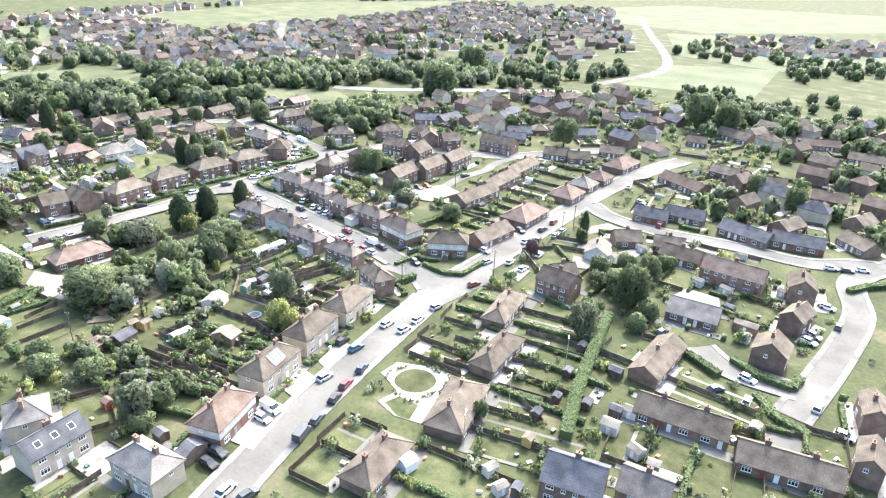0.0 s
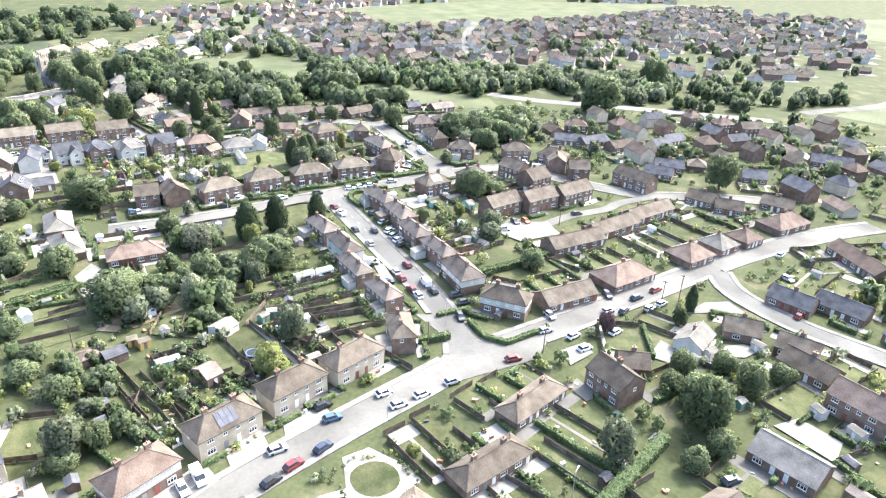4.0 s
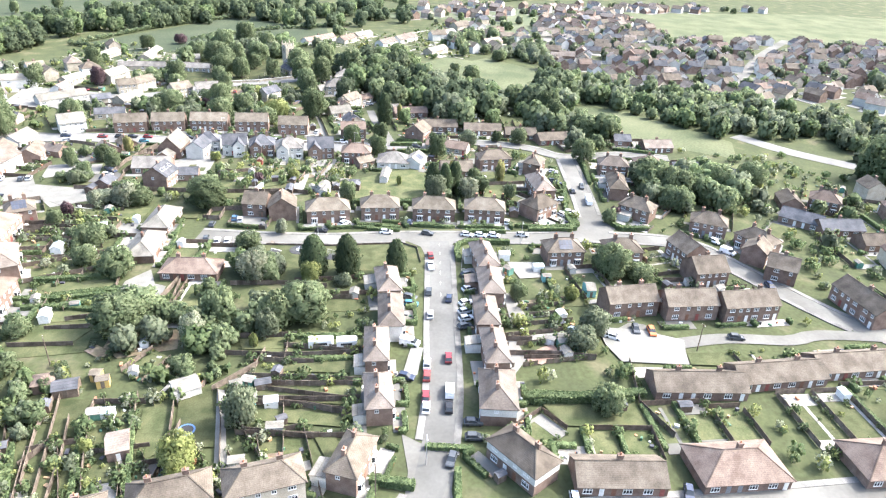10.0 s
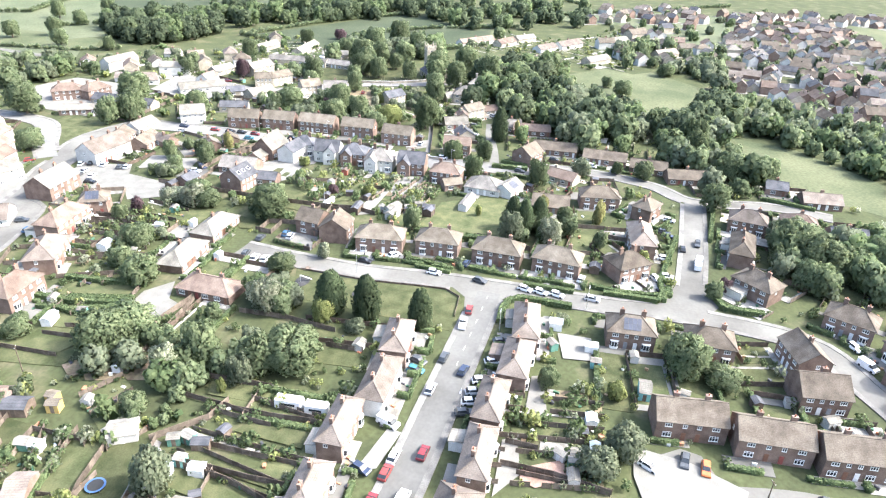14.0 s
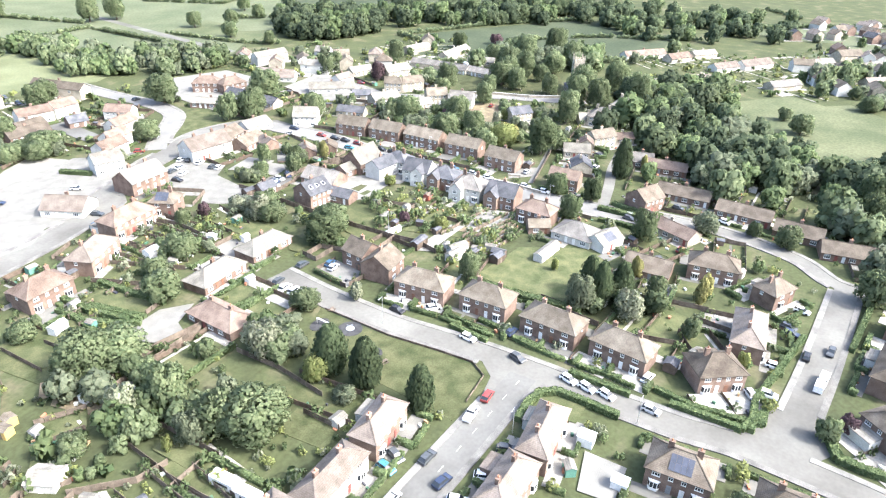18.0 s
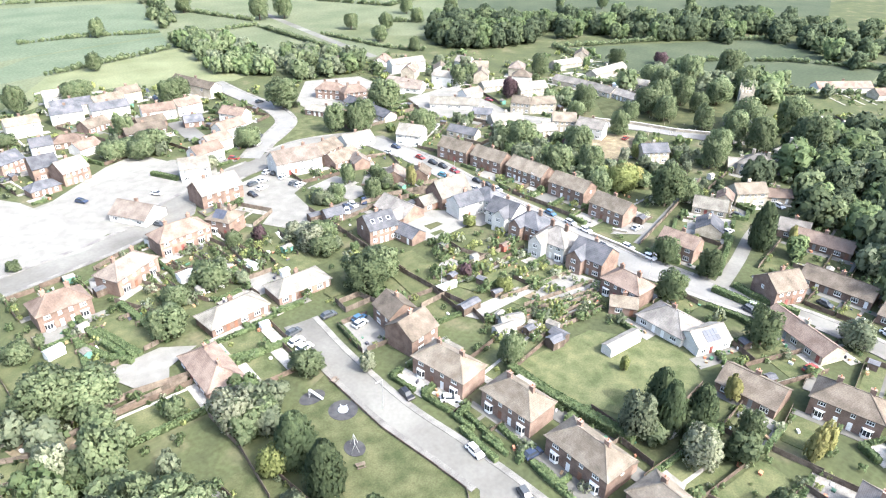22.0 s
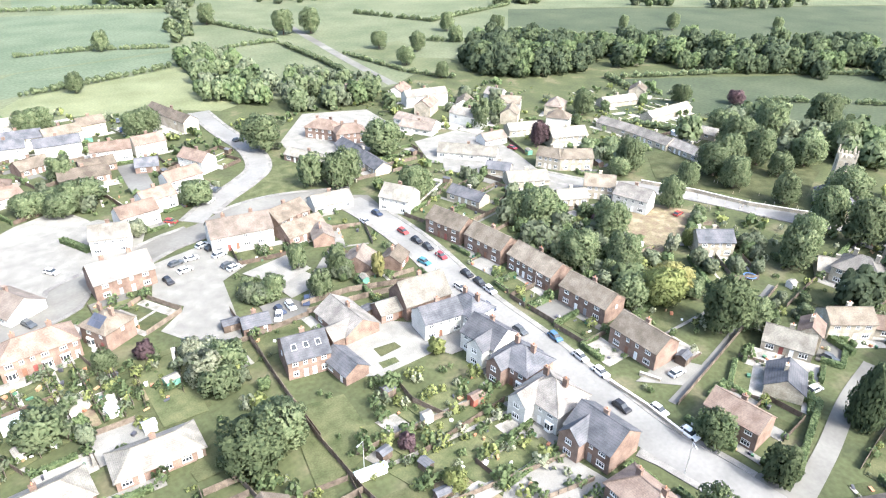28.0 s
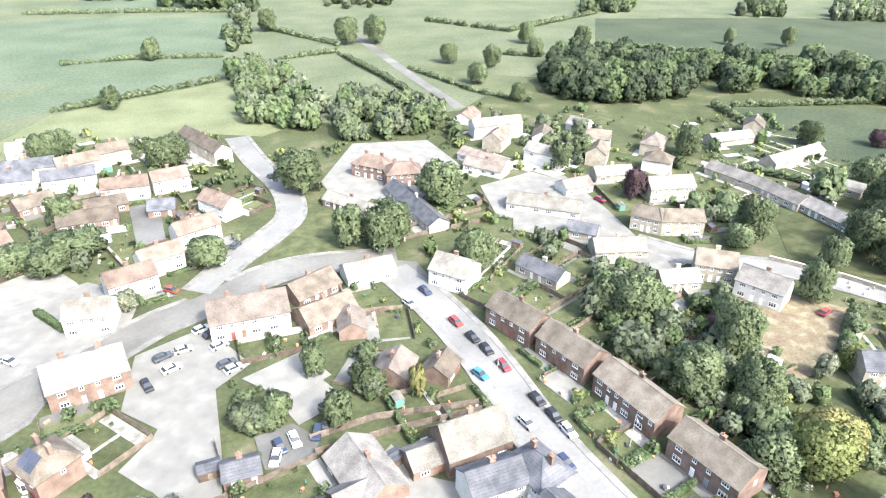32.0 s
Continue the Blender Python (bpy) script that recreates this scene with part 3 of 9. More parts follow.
road("alley", 4.0, "light", [(-318.8, 130.1), (-338.2, 126.1), (-355.9, 121.6), (-373.6, 118.8)])
road("ginnel", 1.7, "mid", [(-324.5, 100.0), (-348.8, 95.0), (-387.3, 85.9)])
road("church", 7.0, "white", [(-389.1, -8.8), (-398.7, 9.3), (-414.2, 23.6), (-425.5, 44.5), (-433.2, 63.5), (-444.8, 83.6)])
road("high", 9.0, "light", [(-171.5, 1.4), (-180.6, 0.1), (-203.4, -4.1), (-226.7, -12.0), (-229.1, -18.2), (-242.7, -23.2), (-257.2, -30.8), (-270.7, -34.2), (-284.7, -40.1), (-299.7, -40.5), (-322.1, -32.7)])
road("green", 7.0, "white", [(-308.6, -153.4), (-308.0, -122.4), (-309.4, -94.6), (-305.1, -73.9), (-295.0, -62.7), (-282.0, -52.9), (-269.4, -40.6)])
road("track", 6.0, "light", [(-434.0, -323.8), (-419.3, -216.0), (-411.8, -146.9)])
road("close", 5.6, "light", [(-7.0, 251.8), (-16.0, 226.6), (-10.4, 203.4), (-10.3, 180.1), (-11.7, 156.2), (-13.0, 141.3)])
road("closearm", 5.5, "light", [(-14.5, 152.2), (-29.5, 150.6), (-38.4, 155.9)])
road("backlane", 6.0, "mid", [(-4.9, 248.0), (-17.1, 242.1), (-30.1, 231.3), (-52.9, 227.8), (-76.8, 221.5), (-97.0, 221.8), (-109.1, 228.9)])
road("flats", 4.4, "light", [(-166.2, 188.7), (-161.9, 196.1), (-164.8, 215.7), (-163.8, 233.5), (-166.2, 243.7), (-164.5, 265.6)])
road("highway", 10.0, "white", [(-342.5, 304.3), (-318.7, 320.2), (-297.0, 343.4), (-272.8, 370.3), (-249.0, 394.9), (-221.3, 423.0)])
road("farroad", 9.0, "light", [(-225.5, 459.2), (-224.8, 583.4), (-336.9, 802.8), (-438.5, 993.2)])
road("farroad2", 8.0, "light", [(-461.8, 362.8), (-560.9, 430.4), (-645.3, 499.3)])
junction([(-131.4, 131.4), (-124.0, 141.9), (-116.1, 140.5), (-108.2, 141.0), (-104.8, 156.8), (-98.9, 147.3), (-100.6, 126.6), (-100.3, 112.9), (-104.9, 114.4), (-108.8, 124.8), (-113.7, 131.5), (-121.2, 132.5)])
junction([(-221.0, 134.0), (-224.4, 141.7), (-222.0, 151.0), (-217.4, 148.9), (-206.9, 147.9), (-207.2, 140.6), (-216.4, 139.0)])
junction([(-229.0, 191.0), (-240.5, 195.5), (-243.0, 206.0), (-231.2, 207.5), (-221.8, 201.3), (-221.6, 193.5)])
junction([(-318.4, -33.6), (-326.0, -28.4), (-324.1, -8.0), (-315.1, -9.6), (-314.0, -21.7)])
junction([(-315.2, 116.9), (-322.4, 122.0), (-322.1, 132.5), (-315.1, 135.4), (-311.5, 129.0)])


def sides(pts):
    return [((pts[min(k + 1, len(pts) - 1)] - pts[max(k - 1, 0)]).normalized().cross(Vector((0, 0, 1)))) for k in range(len(pts))]


def on_other(q, name, margin):
    for other, w, lk, pts in ROAD_LINES:
        if other != name and any((q - p).length < w / 2 + margin for p in pts):
            return True
    return False


for number, (name, width, surface, pts) in enumerate(ROAD_LINES):
    z = 0.15 + 0.005 * number
    b, nor = Builder(), sides(pts)
    for k in range(len(pts) - 1):
        quad = [pts[k] - nor[k] * width / 2, pts[k] + nor[k] * width / 2, pts[k + 1] + nor[k + 1] * width / 2, pts[k + 1] - nor[k + 1] * width / 2]
        b.poly([(q.x, q.y, z) for q in quad])
    label = {"light": "worn pale grey asphalt road", "mid": "grey asphalt road", "white": "pale asphalt road"}[surface]
    carriageway = tagged(new("road", b.mesh("road", ROADS[surface])), label, "road", kind="structure")
    if name == "street":
        dashes = Builder()
        for k in range(1, len(pts) - 1, 2):
            if pts[k].x > -186 or on_other(pts[k], name, 2.0):
                continue
            along_ = (pts[k + 1] - pts[k]).normalized()
            m = Matrix.Translation((pts[k].x, pts[k].y, 0)) @ pose(0, 0, 0, 0, 0, math.degrees(math.atan2(along_.y, along_.x)))
            dashes.box(-0.9, -0.06, z - 0.02, 0.9, 0.06, z + 0.006, m)
        tagged(new("road_marking", dashes.mesh("road_marking", plain("road_paint", (0.6, 0.6, 0.57), 0.7))), "worn white dashed centre line on the road", "road marking", kind="structure")
    if width < 4.5 or name in ("track", "highway", "farroad", "farroad2"):
        continue
    for side in (-1, 1):
        walkway, edge = Builder(), Builder()
        for k in range(len(pts) - 1):
            mid = (pts[k] + pts[k + 1]) / 2 + nor[k] * side * (width / 2 + 0.8)
            if on_other(mid, name, 0.3) or any(inside(mid.x, mid.y, jr) for jr in JUNCTIONS):
                continue
            ring = []
            for a, off in ((k, width / 2), (k, width / 2 + 1.5), (k + 1, width / 2 + 1.5), (k + 1, width / 2)):
                ring.append(pts[a] + nor[a] * side * off)
            ring = ring if side < 0 else ring[::-1]
            ring = ring[::-1]
            walkway.slab([(q.x, q.y, z + 0.11) for q in ring], 0.25)
        if walkway.f:
            tagged(new("pavement", walkway.mesh("pavement", FOOTWAY)), "worn grey paved footway along the road", "pavement", kind="structure")

# ---- houses ----
MESHES = {}


def shared(key, make, mat):
    if key not in MESHES:
        b = Builder()
        make(b)
        MESHES[key] = b.mesh(key[0] if isinstance(key, tuple) else key, mat)
    return MESHES[key]


def window(parent, x, y, z, w, h, yaw, split=True):
    """A white window: frame with a mullion, standing 4 cm proud of the wall, and its pane."""
    t, n = 0.1, 2 if w > 1.3 else 1
    xs = [-w / 2, -w / 2 + t]
    for k in range(n):
        cx = -w / 2 + w * (k + 1) / (n + 1)
        xs += [cx - 0.05, cx + 0.05]
    xs += [w / 2 - t, w / 2]
    zs = [-h / 2 - 0.06, -h / 2 + t, h * 0.17, h * 0.17 + 0.06, h / 2 - t, h / 2]

    def lattice(b):
        """Front bars of the grid at one depth, holes through or glazed behind; returns the glazed faces."""
        glazed, verts = [], {}

        def vert(i, j, y_):
            if (i, j, y_) not in verts:
                verts[i, j, y_] = len(b.v)
                b.v.append((xs[i] * (1 + 0.05 * (j == 0)), y_ - 0.05 * (j == 0 and y_ < 0), zs[j]))
            return verts[i, j, y_]
        for i in range(len(xs) - 1):
            for j in range(len(zs) - 1):
                hole = i % 2 and j % 2
                if not hole:
                    b.f.append((vert(i, j, -0.05), vert(i + 1, j, -0.05), vert(i + 1, j + 1, -0.05), vert(i, j + 1, -0.05)))
                    for (p0, q0), (p1, q1), open_ in (((i, j), (i + 1, j), j == 0), ((i + 1, j), (i + 1, j + 1), i == len(xs) - 2), ((i + 1, j + 1), (i, j + 1), j == len(zs) - 2), ((i, j + 1), (i, j), i == 0)):
                        ni, nj = i + (p0 == p1) * (1 if q1 > q0 else -1), j + (q0 == q1) * (1 if p0 > p1 else -1)
                        if open_ or (ni % 2 and nj % 2):
                            b.f.append((vert(p1, q1, -0.05), vert(p0, q0, -0.05), vert(p0, q0, 0.008), vert(p1, q1, 0.008)))
                elif not split:
                    glazed.append(len(b.f))
                    b.f.append((vert(i, j, 0.008), vert(i + 1, j, 0.008), vert(i + 1, j + 1, 0.008), vert(i, j + 1, 0.008)))
        return glazed
    key = ("window", w, h, split)
    if key not in MESHES:
        b = Builder()
        glazed = lattice(b)
        for k in range(len(b.v)):
            b.v[k] = (b.v[k][0], b.v[k][1] - 0.02, b.v[k][2])
        me = MESHES[key] = b.mesh("window", UPVC)
        me.materials.append(GLASS)
        for q in glazed:
            me.polygons[q].material_index = 1
    ob = part("window", MESHES[key], UPVC, parent)
    ob.matrix_basis = pose(x, y, z, 0, 0, yaw)
    if not split:
        return ob
    pane = part("pane", shared(("pane", w, h), lambda b: b.box(-w / 2 + 0.05, -0.012, -h / 2 + 0.05, w / 2 - 0.05, 0.02, h / 2 - 0.05), GLASS), GLASS, ob)
    return ob


def bay_window(parent, x, y, yaw):
    """A white three-sided bay with a lead-grey lid."""
    def make(b):
        ring = [(-1.1, 0.05), (-0.7, -0.62), (0.7, -0.62), (1.1, 0.05)]
        stops = []
        for k, ((xa, ya), (xb, yb)) in enumerate(zip(ring, ring[1:])):
            for f in ((0.0, 0.06, 0.46, 0.54, 0.94) if k == 1 else (0.0, 0.12, 0.88)):
                stops.append((xa + (xb - xa) * f, ya + (yb - ya) * f))
        stops.append(ring[3])
        solid = {0, 2, 3, 5, 7, 8, 10}
        rows = ((0.1, 1.0), (0.85, 1.0), (2.15, 1.0), (2.2, 1.06), (2.4, 1.06))
        n = len(stops)
        b.v += [(px * g_, py * g_, z_) for z_, g_ in rows for px, py in stops]
        for j in range(len(rows) - 1):
            for i in range(n - 1):
                if j != 1 or i in solid:
                    b.f.append((j * n + i, j * n + i + 1, (j + 1) * n + i + 1, (j + 1) * n + i))
        b.f += [tuple(range(4 * n, 5 * n)), tuple(range(n - 1, -1, -1))]
    ob = part("bay_window", shared("bay_window", make, UPVC), UPVC, parent, "white three-sided bay window")
    ob.matrix_basis = pose(x, y, 0, 0, 0, yaw)
    part("pane", shared("bay_pane", lambda b: b.prism([(-1.0, 0.02), (-0.64, -0.56), (0.64, -0.56), (1.0, 0.02)], 0.85, 2.15), GLASS), GLASS, ob)
    return ob


DOOR_PAINTS = [plain("door_white", (0.7, 0.7, 0.68)), plain("door_brown", (0.16, 0.08, 0.05)), plain("door_red", (0.2, 0.06, 0.05)), plain("door_grey", (0.2, 0.21, 0.22))]


def door(parent, x, y, yaw, paint):
    def make(b):
        b.box(-0.46, -0.06, 0, 0.46, 0.03, 2.05).box(-0.34, -0.075, 1.1, 0.34, -0.06, 1.85).box(-0.34, -0.075, 0.2, 0.34, -0.06, 0.9)
    ob = part("door", shared(("door", paint), make, DOOR_PAINTS[paint]), None, parent)
    ob.matrix_basis = pose(x, y, 0.1, 0, 0, yaw)
    return ob


def chimney(parent, x, y, z0, z1, mat, pots=True):
    key = ("chimney", round(z1 - z0, 1), mat.name)
    hgt = z1 - z0

    def make(b):
        b.box(-0.55, -0.33, 0, 0.55, 0.33, hgt - 0.16).box(-0.62, -0.4, hgt - 0.16, 0.62, 0.4, hgt)
    ob = part("chimney", shared(key, make, mat), mat, parent)
    ob.location = (x, y, z0)
    if pots:
        pot = part("chimney_pot", shared("chimney_pot", lambda b: b.tube(0, 0, 0, 0.5, 0.17, 0.12), CLAY), CLAY, ob)
        pot.location = (0, 0, hgt)
    return ob


KINDS = {"S": ("semi_detached_house", "pair of two-storey semi-detached houses"), "G": ("house", "two-storey gabled house"), "B": ("bungalow", "hip-roofed bungalow"), "b": ("bungalow", "low gabled bungalow")}
WALL_WORDS = {"brick": "red brick", "render": "buff rendered", "white": "white rendered", "stone": "pale limestone", "white2": "white-fronted brick"}
ROOF_WORDS = {"brown": "brown tiled roof", "red": "red tiled roof", "pink": "rosy tiled roof", "tan": "tan tiled roof", "slate": "dark slate roof", "grey": "weathered grey roof", "white": "pale tiled roof"}
house_rng = random.Random(5)
HOUSE_SPOTS = []


def house(kind, x, y, yaw, w, d, detail=1, far=False, roof="brown", wall="brick", chim=None, solar=0, dormer=0, chapel=0, wings=()):
    rng = house_rng
    HOUSE_SPOTS.append((x, y, yaw, w, d, detail))
    two = kind in "SG"
    hip = kind in "SB"
    e = 5.0 if two else 2.7
    rise = d / 2 * (0.7 if two else 0.62)
    if chapel:
        e, rise = 4.4, d / 2 * 1.0
    name, words = KINDS[kind]
    if chapel:
        name, words = "chapel", "small chapel with arched windows"
    root = thing(name, x, y, yaw, WALL_WORDS[wall] + " " + words + " under a " + ROOF_WORDS[roof], "house")
    wm, rm = WALLS[wall], ROOFS[roof]
    hw, hd = w / 2, d / 2
    b = Builder().prism([(-hw, -hd), (hw, -hd), (hw, hd), (-hw, hd)], 0, e)
    if not hip:
        for s in (-1, 1):
            xs = (-hw, -hw + 0.25) if s < 0 else (hw - 0.25, hw)
            i = len(b.v)
            b.v += [(xx, yy, zz) for xx in xs for yy, zz in ((-hd, e), (hd, e), (0, e + rise - 0.05))]
            b.f += [(i, i + 2, i + 1), (i + 3, i + 4, i + 5), (i, i + 3, i + 5, i + 2), (i + 1, i + 2, i + 5, i + 4)]
    part("wall", b, wm, root)
    if wall == "white2":
        part("upper_wall", Builder().box(-hw - 0.03, -hd - 0.03, 2.6, hw + 0.03, hd + 0.03, e - 0.02), WHITE, root, "white rendered upper storey")
    o = 0.4
    k = rise / hd
    zl = e - o * k + 0.12
    zr = e + rise + 0.12
    R = Builder()
    if hip:
        run = min(hd + o, hw + o)
        rl = max(hw + o - run, 0.05)
        A, B_, C, D = (-hw - o, -hd - o, zl), (hw + o, -hd - o, zl), (hw + o, hd + o, zl), (-hw - o, hd + o, zl)
        P, Q = (-rl, 0, zr), (rl, 0, zr)
        for pts in ([A, B_, Q, P], [B_, C, Q], [C, D, P, Q], [D, A, P]):
            R.slab(pts, 0.14)
        ridges = [(P, Q), (A, P), (D, P), (B_, Q), (C, Q)]
    else:
        A, B_, C, D = (-hw - 0.2, -hd - o, zl), (hw + 0.2, -hd - o, zl), (hw + 0.2, hd + o, zl), (-hw - 0.2, hd + o, zl)
        P, Q = (-hw - 0.2, 0, zr), (hw + 0.2, 0, zr)
        R.slab([A, B_, Q, P], 0.14)
        R.slab([C, D, P, Q], 0.14)
        ridges = [(P, Q)]
    roof_ob = part("roof", R, rm, root)
    if detail:
        cap = Builder()
        for p, q in ridges:
            p, q = Vector(p), Vector(q)
            m = Matrix.Translation(p) @ (q - p).to_track_quat("X", "Z").to_matrix().to_4x4()
            cap.box(0, -0.12, -0.05, (q - p).length, 0.12, 0.07, m)
        part("ridge_tiles", cap, rm, roof_ob)
    # chimneys
    n = chim if chim is not None else (2 if kind == "S" else 1)
    spots = {0: [], 1: [0.0], 2: [-hw * 0.45, hw * 0.45]}[min(n, 2)]
    for cx in spots:
        chimney(root, cx, 0.5, e + rise - 0.9, e + rise + 1.15, wm if wall in ("brick", "stone") else BRICK, detail > 1)
    # openings: front (-y), back (+y), and gable ends
    if detail:
        units = max(1, round(w / 6.2))
        uw = w / units
        for face, fy in ((0, -hd), (180, hd)):
            sg = 1 if face == 0 else -1
            for u in range(units):
                cx = -hw + uw * (u + 0.5)
                mirror = 1 if u % 2 else -1
                dx = cx - mirror * uw * 0.30
                wx = cx + mirror * uw * 0.16
                if kind == "S" and detail > 1 and face == 0 and wall in ("brick", "white"):
                    bay_window(root, sg * wx, fy, face)
                elif detail > 1 or face == 0:
                    window(root, sg * wx, fy, 1.45, 1.8 if uw > 5 else 1.2, 1.3, face, detail > 1 and face == 0)
                if face == 0:
                    door(root, sg * dx, fy, face, rng.choice([0, 0, 0, 1, 1, 2, 3]) if detail > 1 else 0)
                if two:
                    window(root, sg * wx, fy, 4.0, 1.5 if uw > 5 else 1.2, 1.1, face, detail > 1 and face == 0)
                    if detail > 1 or face == 0:
                        window(root, sg * dx, fy, 4.0, 0.9, 1.1, face, False)
        if detail > 1 and two:
            side_ = rng.choice((-1, 1))
            window(root, side_ * hw, 0.6, 4.0, 0.9, 1.0, 90 * side_, False)
    elif not far:
        toward = (Vector((-100, 120, 0)) - Vector((x, y, 0))) @ Matrix.Rotation(radians(yaw), 3, "Z")
        face, fy = (0, -hd) if toward.y < 0 else (180, hd)
        for u in (-0.28, 0.28):
            window(root, u * w, fy, e * 0.72, 1.5, 1.2, face, False)
    if kind == "S" and detail and rng.random() < 0.7:
        ew, ed, eh = rng.uniform(3.0, 5.5), rng.uniform(2.2, 4.0), 2.5
        ex = rng.choice([-1, 1]) * (hw - ew / 2 - rng.uniform(0, 1.0))
        pale = rng.random() < 0.6
        part("extension", Builder().box(ex - ew / 2, hd, 0, ex + ew / 2, hd + ed, eh), WHITE if pale else wm, root, "single-storey rear extension")
        part("extension_roof", Builder().slab([(ex - ew / 2 - 0.15, hd, eh + 0.55), (ex + ew / 2 + 0.15, hd, eh + 0.55), (ex + ew / 2 + 0.15, hd + ed + 0.2, eh + 0.05), (ex - ew / 2 - 0.15, hd + ed + 0.2, eh + 0.05)][::-1], -0.12), ROOFS["white"] if pale else rm, root)
    for u, ww, run in wings:  # cross gables on the garden side: place along the house, width, reach
        wr = ww / 2 * (1.0 if two else 0.7)
        y0, y1 = -hd - run, 0.0
        wb = Builder().box(u - ww / 2, y0, 0, u + ww / 2, -hd, e)
        i = len(wb.v)
        wb.v += [(u + sx * ww / 2, yy, e) for yy in (y0, y0 + 0.25) for sx in (-1, 1)] + [(u, y0, e + wr - 0.05), (u, y0 + 0.25, e + wr - 0.05)]
        wb.f += [(i, i + 1, i + 4), (i + 3, i + 2, i + 5), (i, i + 4, i + 5, i + 2), (i + 1, i + 3, i + 5, i + 4)]
        wing = part("wing", wb, wm, root)
        kw = 2 * wr / ww
        zw = e - 0.3 * kw + 0.12
        part("wing_roof", Builder().slab([(u - ww / 2 - 0.3, y0 - 0.2, zw), (u, y0 - 0.2, e + wr + 0.12), (u, y1, e + wr + 0.12), (u - ww / 2 - 0.3, y1, zw)][::-1], 0.12)
             .slab([(u + ww / 2 + 0.3, y1, zw), (u, y1, e + wr + 0.12), (u, y0 - 0.2, e + wr + 0.12), (u + ww / 2 + 0.3, y0 - 0.2, zw)][::-1], 0.12), rm, wing)
        window(root, u, y0, 1.5, 1.8, 1.3, 0, True)
        if two:
            window(root, u, y0, 4.1, 1.5, 1.2, 0, True)
    ang = math.degrees(math.atan(k))
    if solar and detail:
        cols, rows = 4, 2
        pw, ph = 1.05, 1.6
        for c in range(cols):
            for r in range(rows):
                pan = part("solar_panel", shared("solar_panel", lambda b: b.box(-0.5, -0.78, 0, 0.5, 0.78, 0.05), PANEL), PANEL, roof_ob, "blue-black solar panel")
                dist = hd * 0.28 + r * ph * math.cos(radians(ang))
                pan.matrix_basis = Matrix.Translation(((c - 1.5) * pw, -hd + dist, e + dist * k + 0.2)) @ pose(0, 0, 0, ang, 0, 0)
    if dormer:
        for c in (-1, 0, 1):
            sky_w = part("roof_window", shared("roof_window", lambda b: b.box(-0.6, -0.7, 0, 0.6, 0.7, 0.08), UPVC), UPVC, roof_ob)
            sky_w.matrix_basis = Matrix.Translation((c * w * 0.28, -hd * 0.5, e + hd * 0.5 * k + 0.13)) @ pose(0, 0, 0, ang, 0, 0)
            part("pane", shared("roof_pane", lambda b: b.box(-0.5, -0.6, 0.08, 0.5, 0.6, 0.1), GLASS), GLASS, sky_w)
    return root


house("S", -99.0, 39.9, 9.1, 11.6, 7.0, detail=2, roof="grey", wall="render")
house("S", -101.3, 57.4, 111.7, 12.6, 7.1, detail=2, roof="red", wall="white2")
house("S", -108.0, 74.2, 105.2, 13.8, 7.0, detail=2, roof="brown", wall="render", solar=1)
house("S", -113.3, 90.6, 104.9, 13.7, 7.0, detail=2, roof="brown", wall="render")
house("S", -116.4, 106.2, 105.6, 13.8, 7.0, detail=2, roof="brown", wall="render")
house("S", -128.9, 31.3, 161.1, 8.0, 7.6, detail=2, roof="grey", wall="render")
house("G", -117.3, 31.1, 97.1, 11.3, 7.0, detail=2, roof="slate", wall="render", dormer=1)
house("B", -85.2, 134.9, 103.5, 17.5, 6.2, detail=2, roof="brown", chim=2)
house("B", -74.1, 115.8, 97.5, 17.1, 6.3, detail=2, roof="brown", chim=2)
house("B", -68.5, 92.9, 108.5, 17.4, 8.4, detail=2, roof="brown", chim=2)
house("B", -69.5, 69.7, 100.8, 14.5, 7.1, detail=2, roof="brown", chim=2)
house("b", -45.4, 168.7, 9.1, 13.4, 9.0, detail=2, roof="grey", chim=0)
house("b", -43.5, 140.0, 91.7, 19.0, 7.1, detail=2, roof="brown")
house("b", -30.5, 122.4, 11.0, 19.2, 8.0, detail=2, roof="brown", chim=2)
house("b", -9.3, 122.1, 15.5, 18.8, 8.0, detail=2, roof="brown", chim=2)
house("G", -23.2, 160.3, 95.0, 8.0, 7.9, detail=2, roof="brown")
house("G", -22.7, 182.6, 81.4, 9.0, 5.9, detail=2, roof="brown")
house("G", -26.3, 202.9, 105.9, 9.0, 7.4, detail=2, roof="brown")
house("G", 2.9, 132.7, 94.9, 9.0, 5.0, detail=2, roof="brown")
house("G", 0.5, 150.7, 106.2, 9.0, 5.0, detail=2, roof="brown")
house("G", -38.2, 89.5, 15.6, 10.9, 9.0, detail=2, roof="slate")
house("b", -27.9, 98.0, 10.0, 9.2, 8.0, detail=2, roof="grey")
house("b", -84.5, 229.8, 13.1, 12.1, 8.0, detail=2, roof="slate")
house("b", -74.9, 239.2, 10.3, 13.6, 8.0, detail=2, roof="slate")
house("b", -52.5, 237.5, -8.0, 17.4, 8.0, detail=2, roof="slate")
house("b", -36.7, 242.3, 14.1, 16.6, 8.0, detail=2, roof="slate")
house("b", -62.3, 202.7, 3.3, 12.8, 8.0, detail=2, roof="brown")
house("G", -44.2, 197.3, 4.1, 17.9, 8.0, detail=2, roof="red")
house("b", -20.0, 255.8, -33.9, 12.0, 8.0, detail=2, roof="brown")
house("b", -89.7, 274.9, -21.1, 21.8, 8.0, detail=2, roof="red")
house("b", -79.8, 304.1, -0.5, 16.2, 8.0, detail=2, roof="brown")
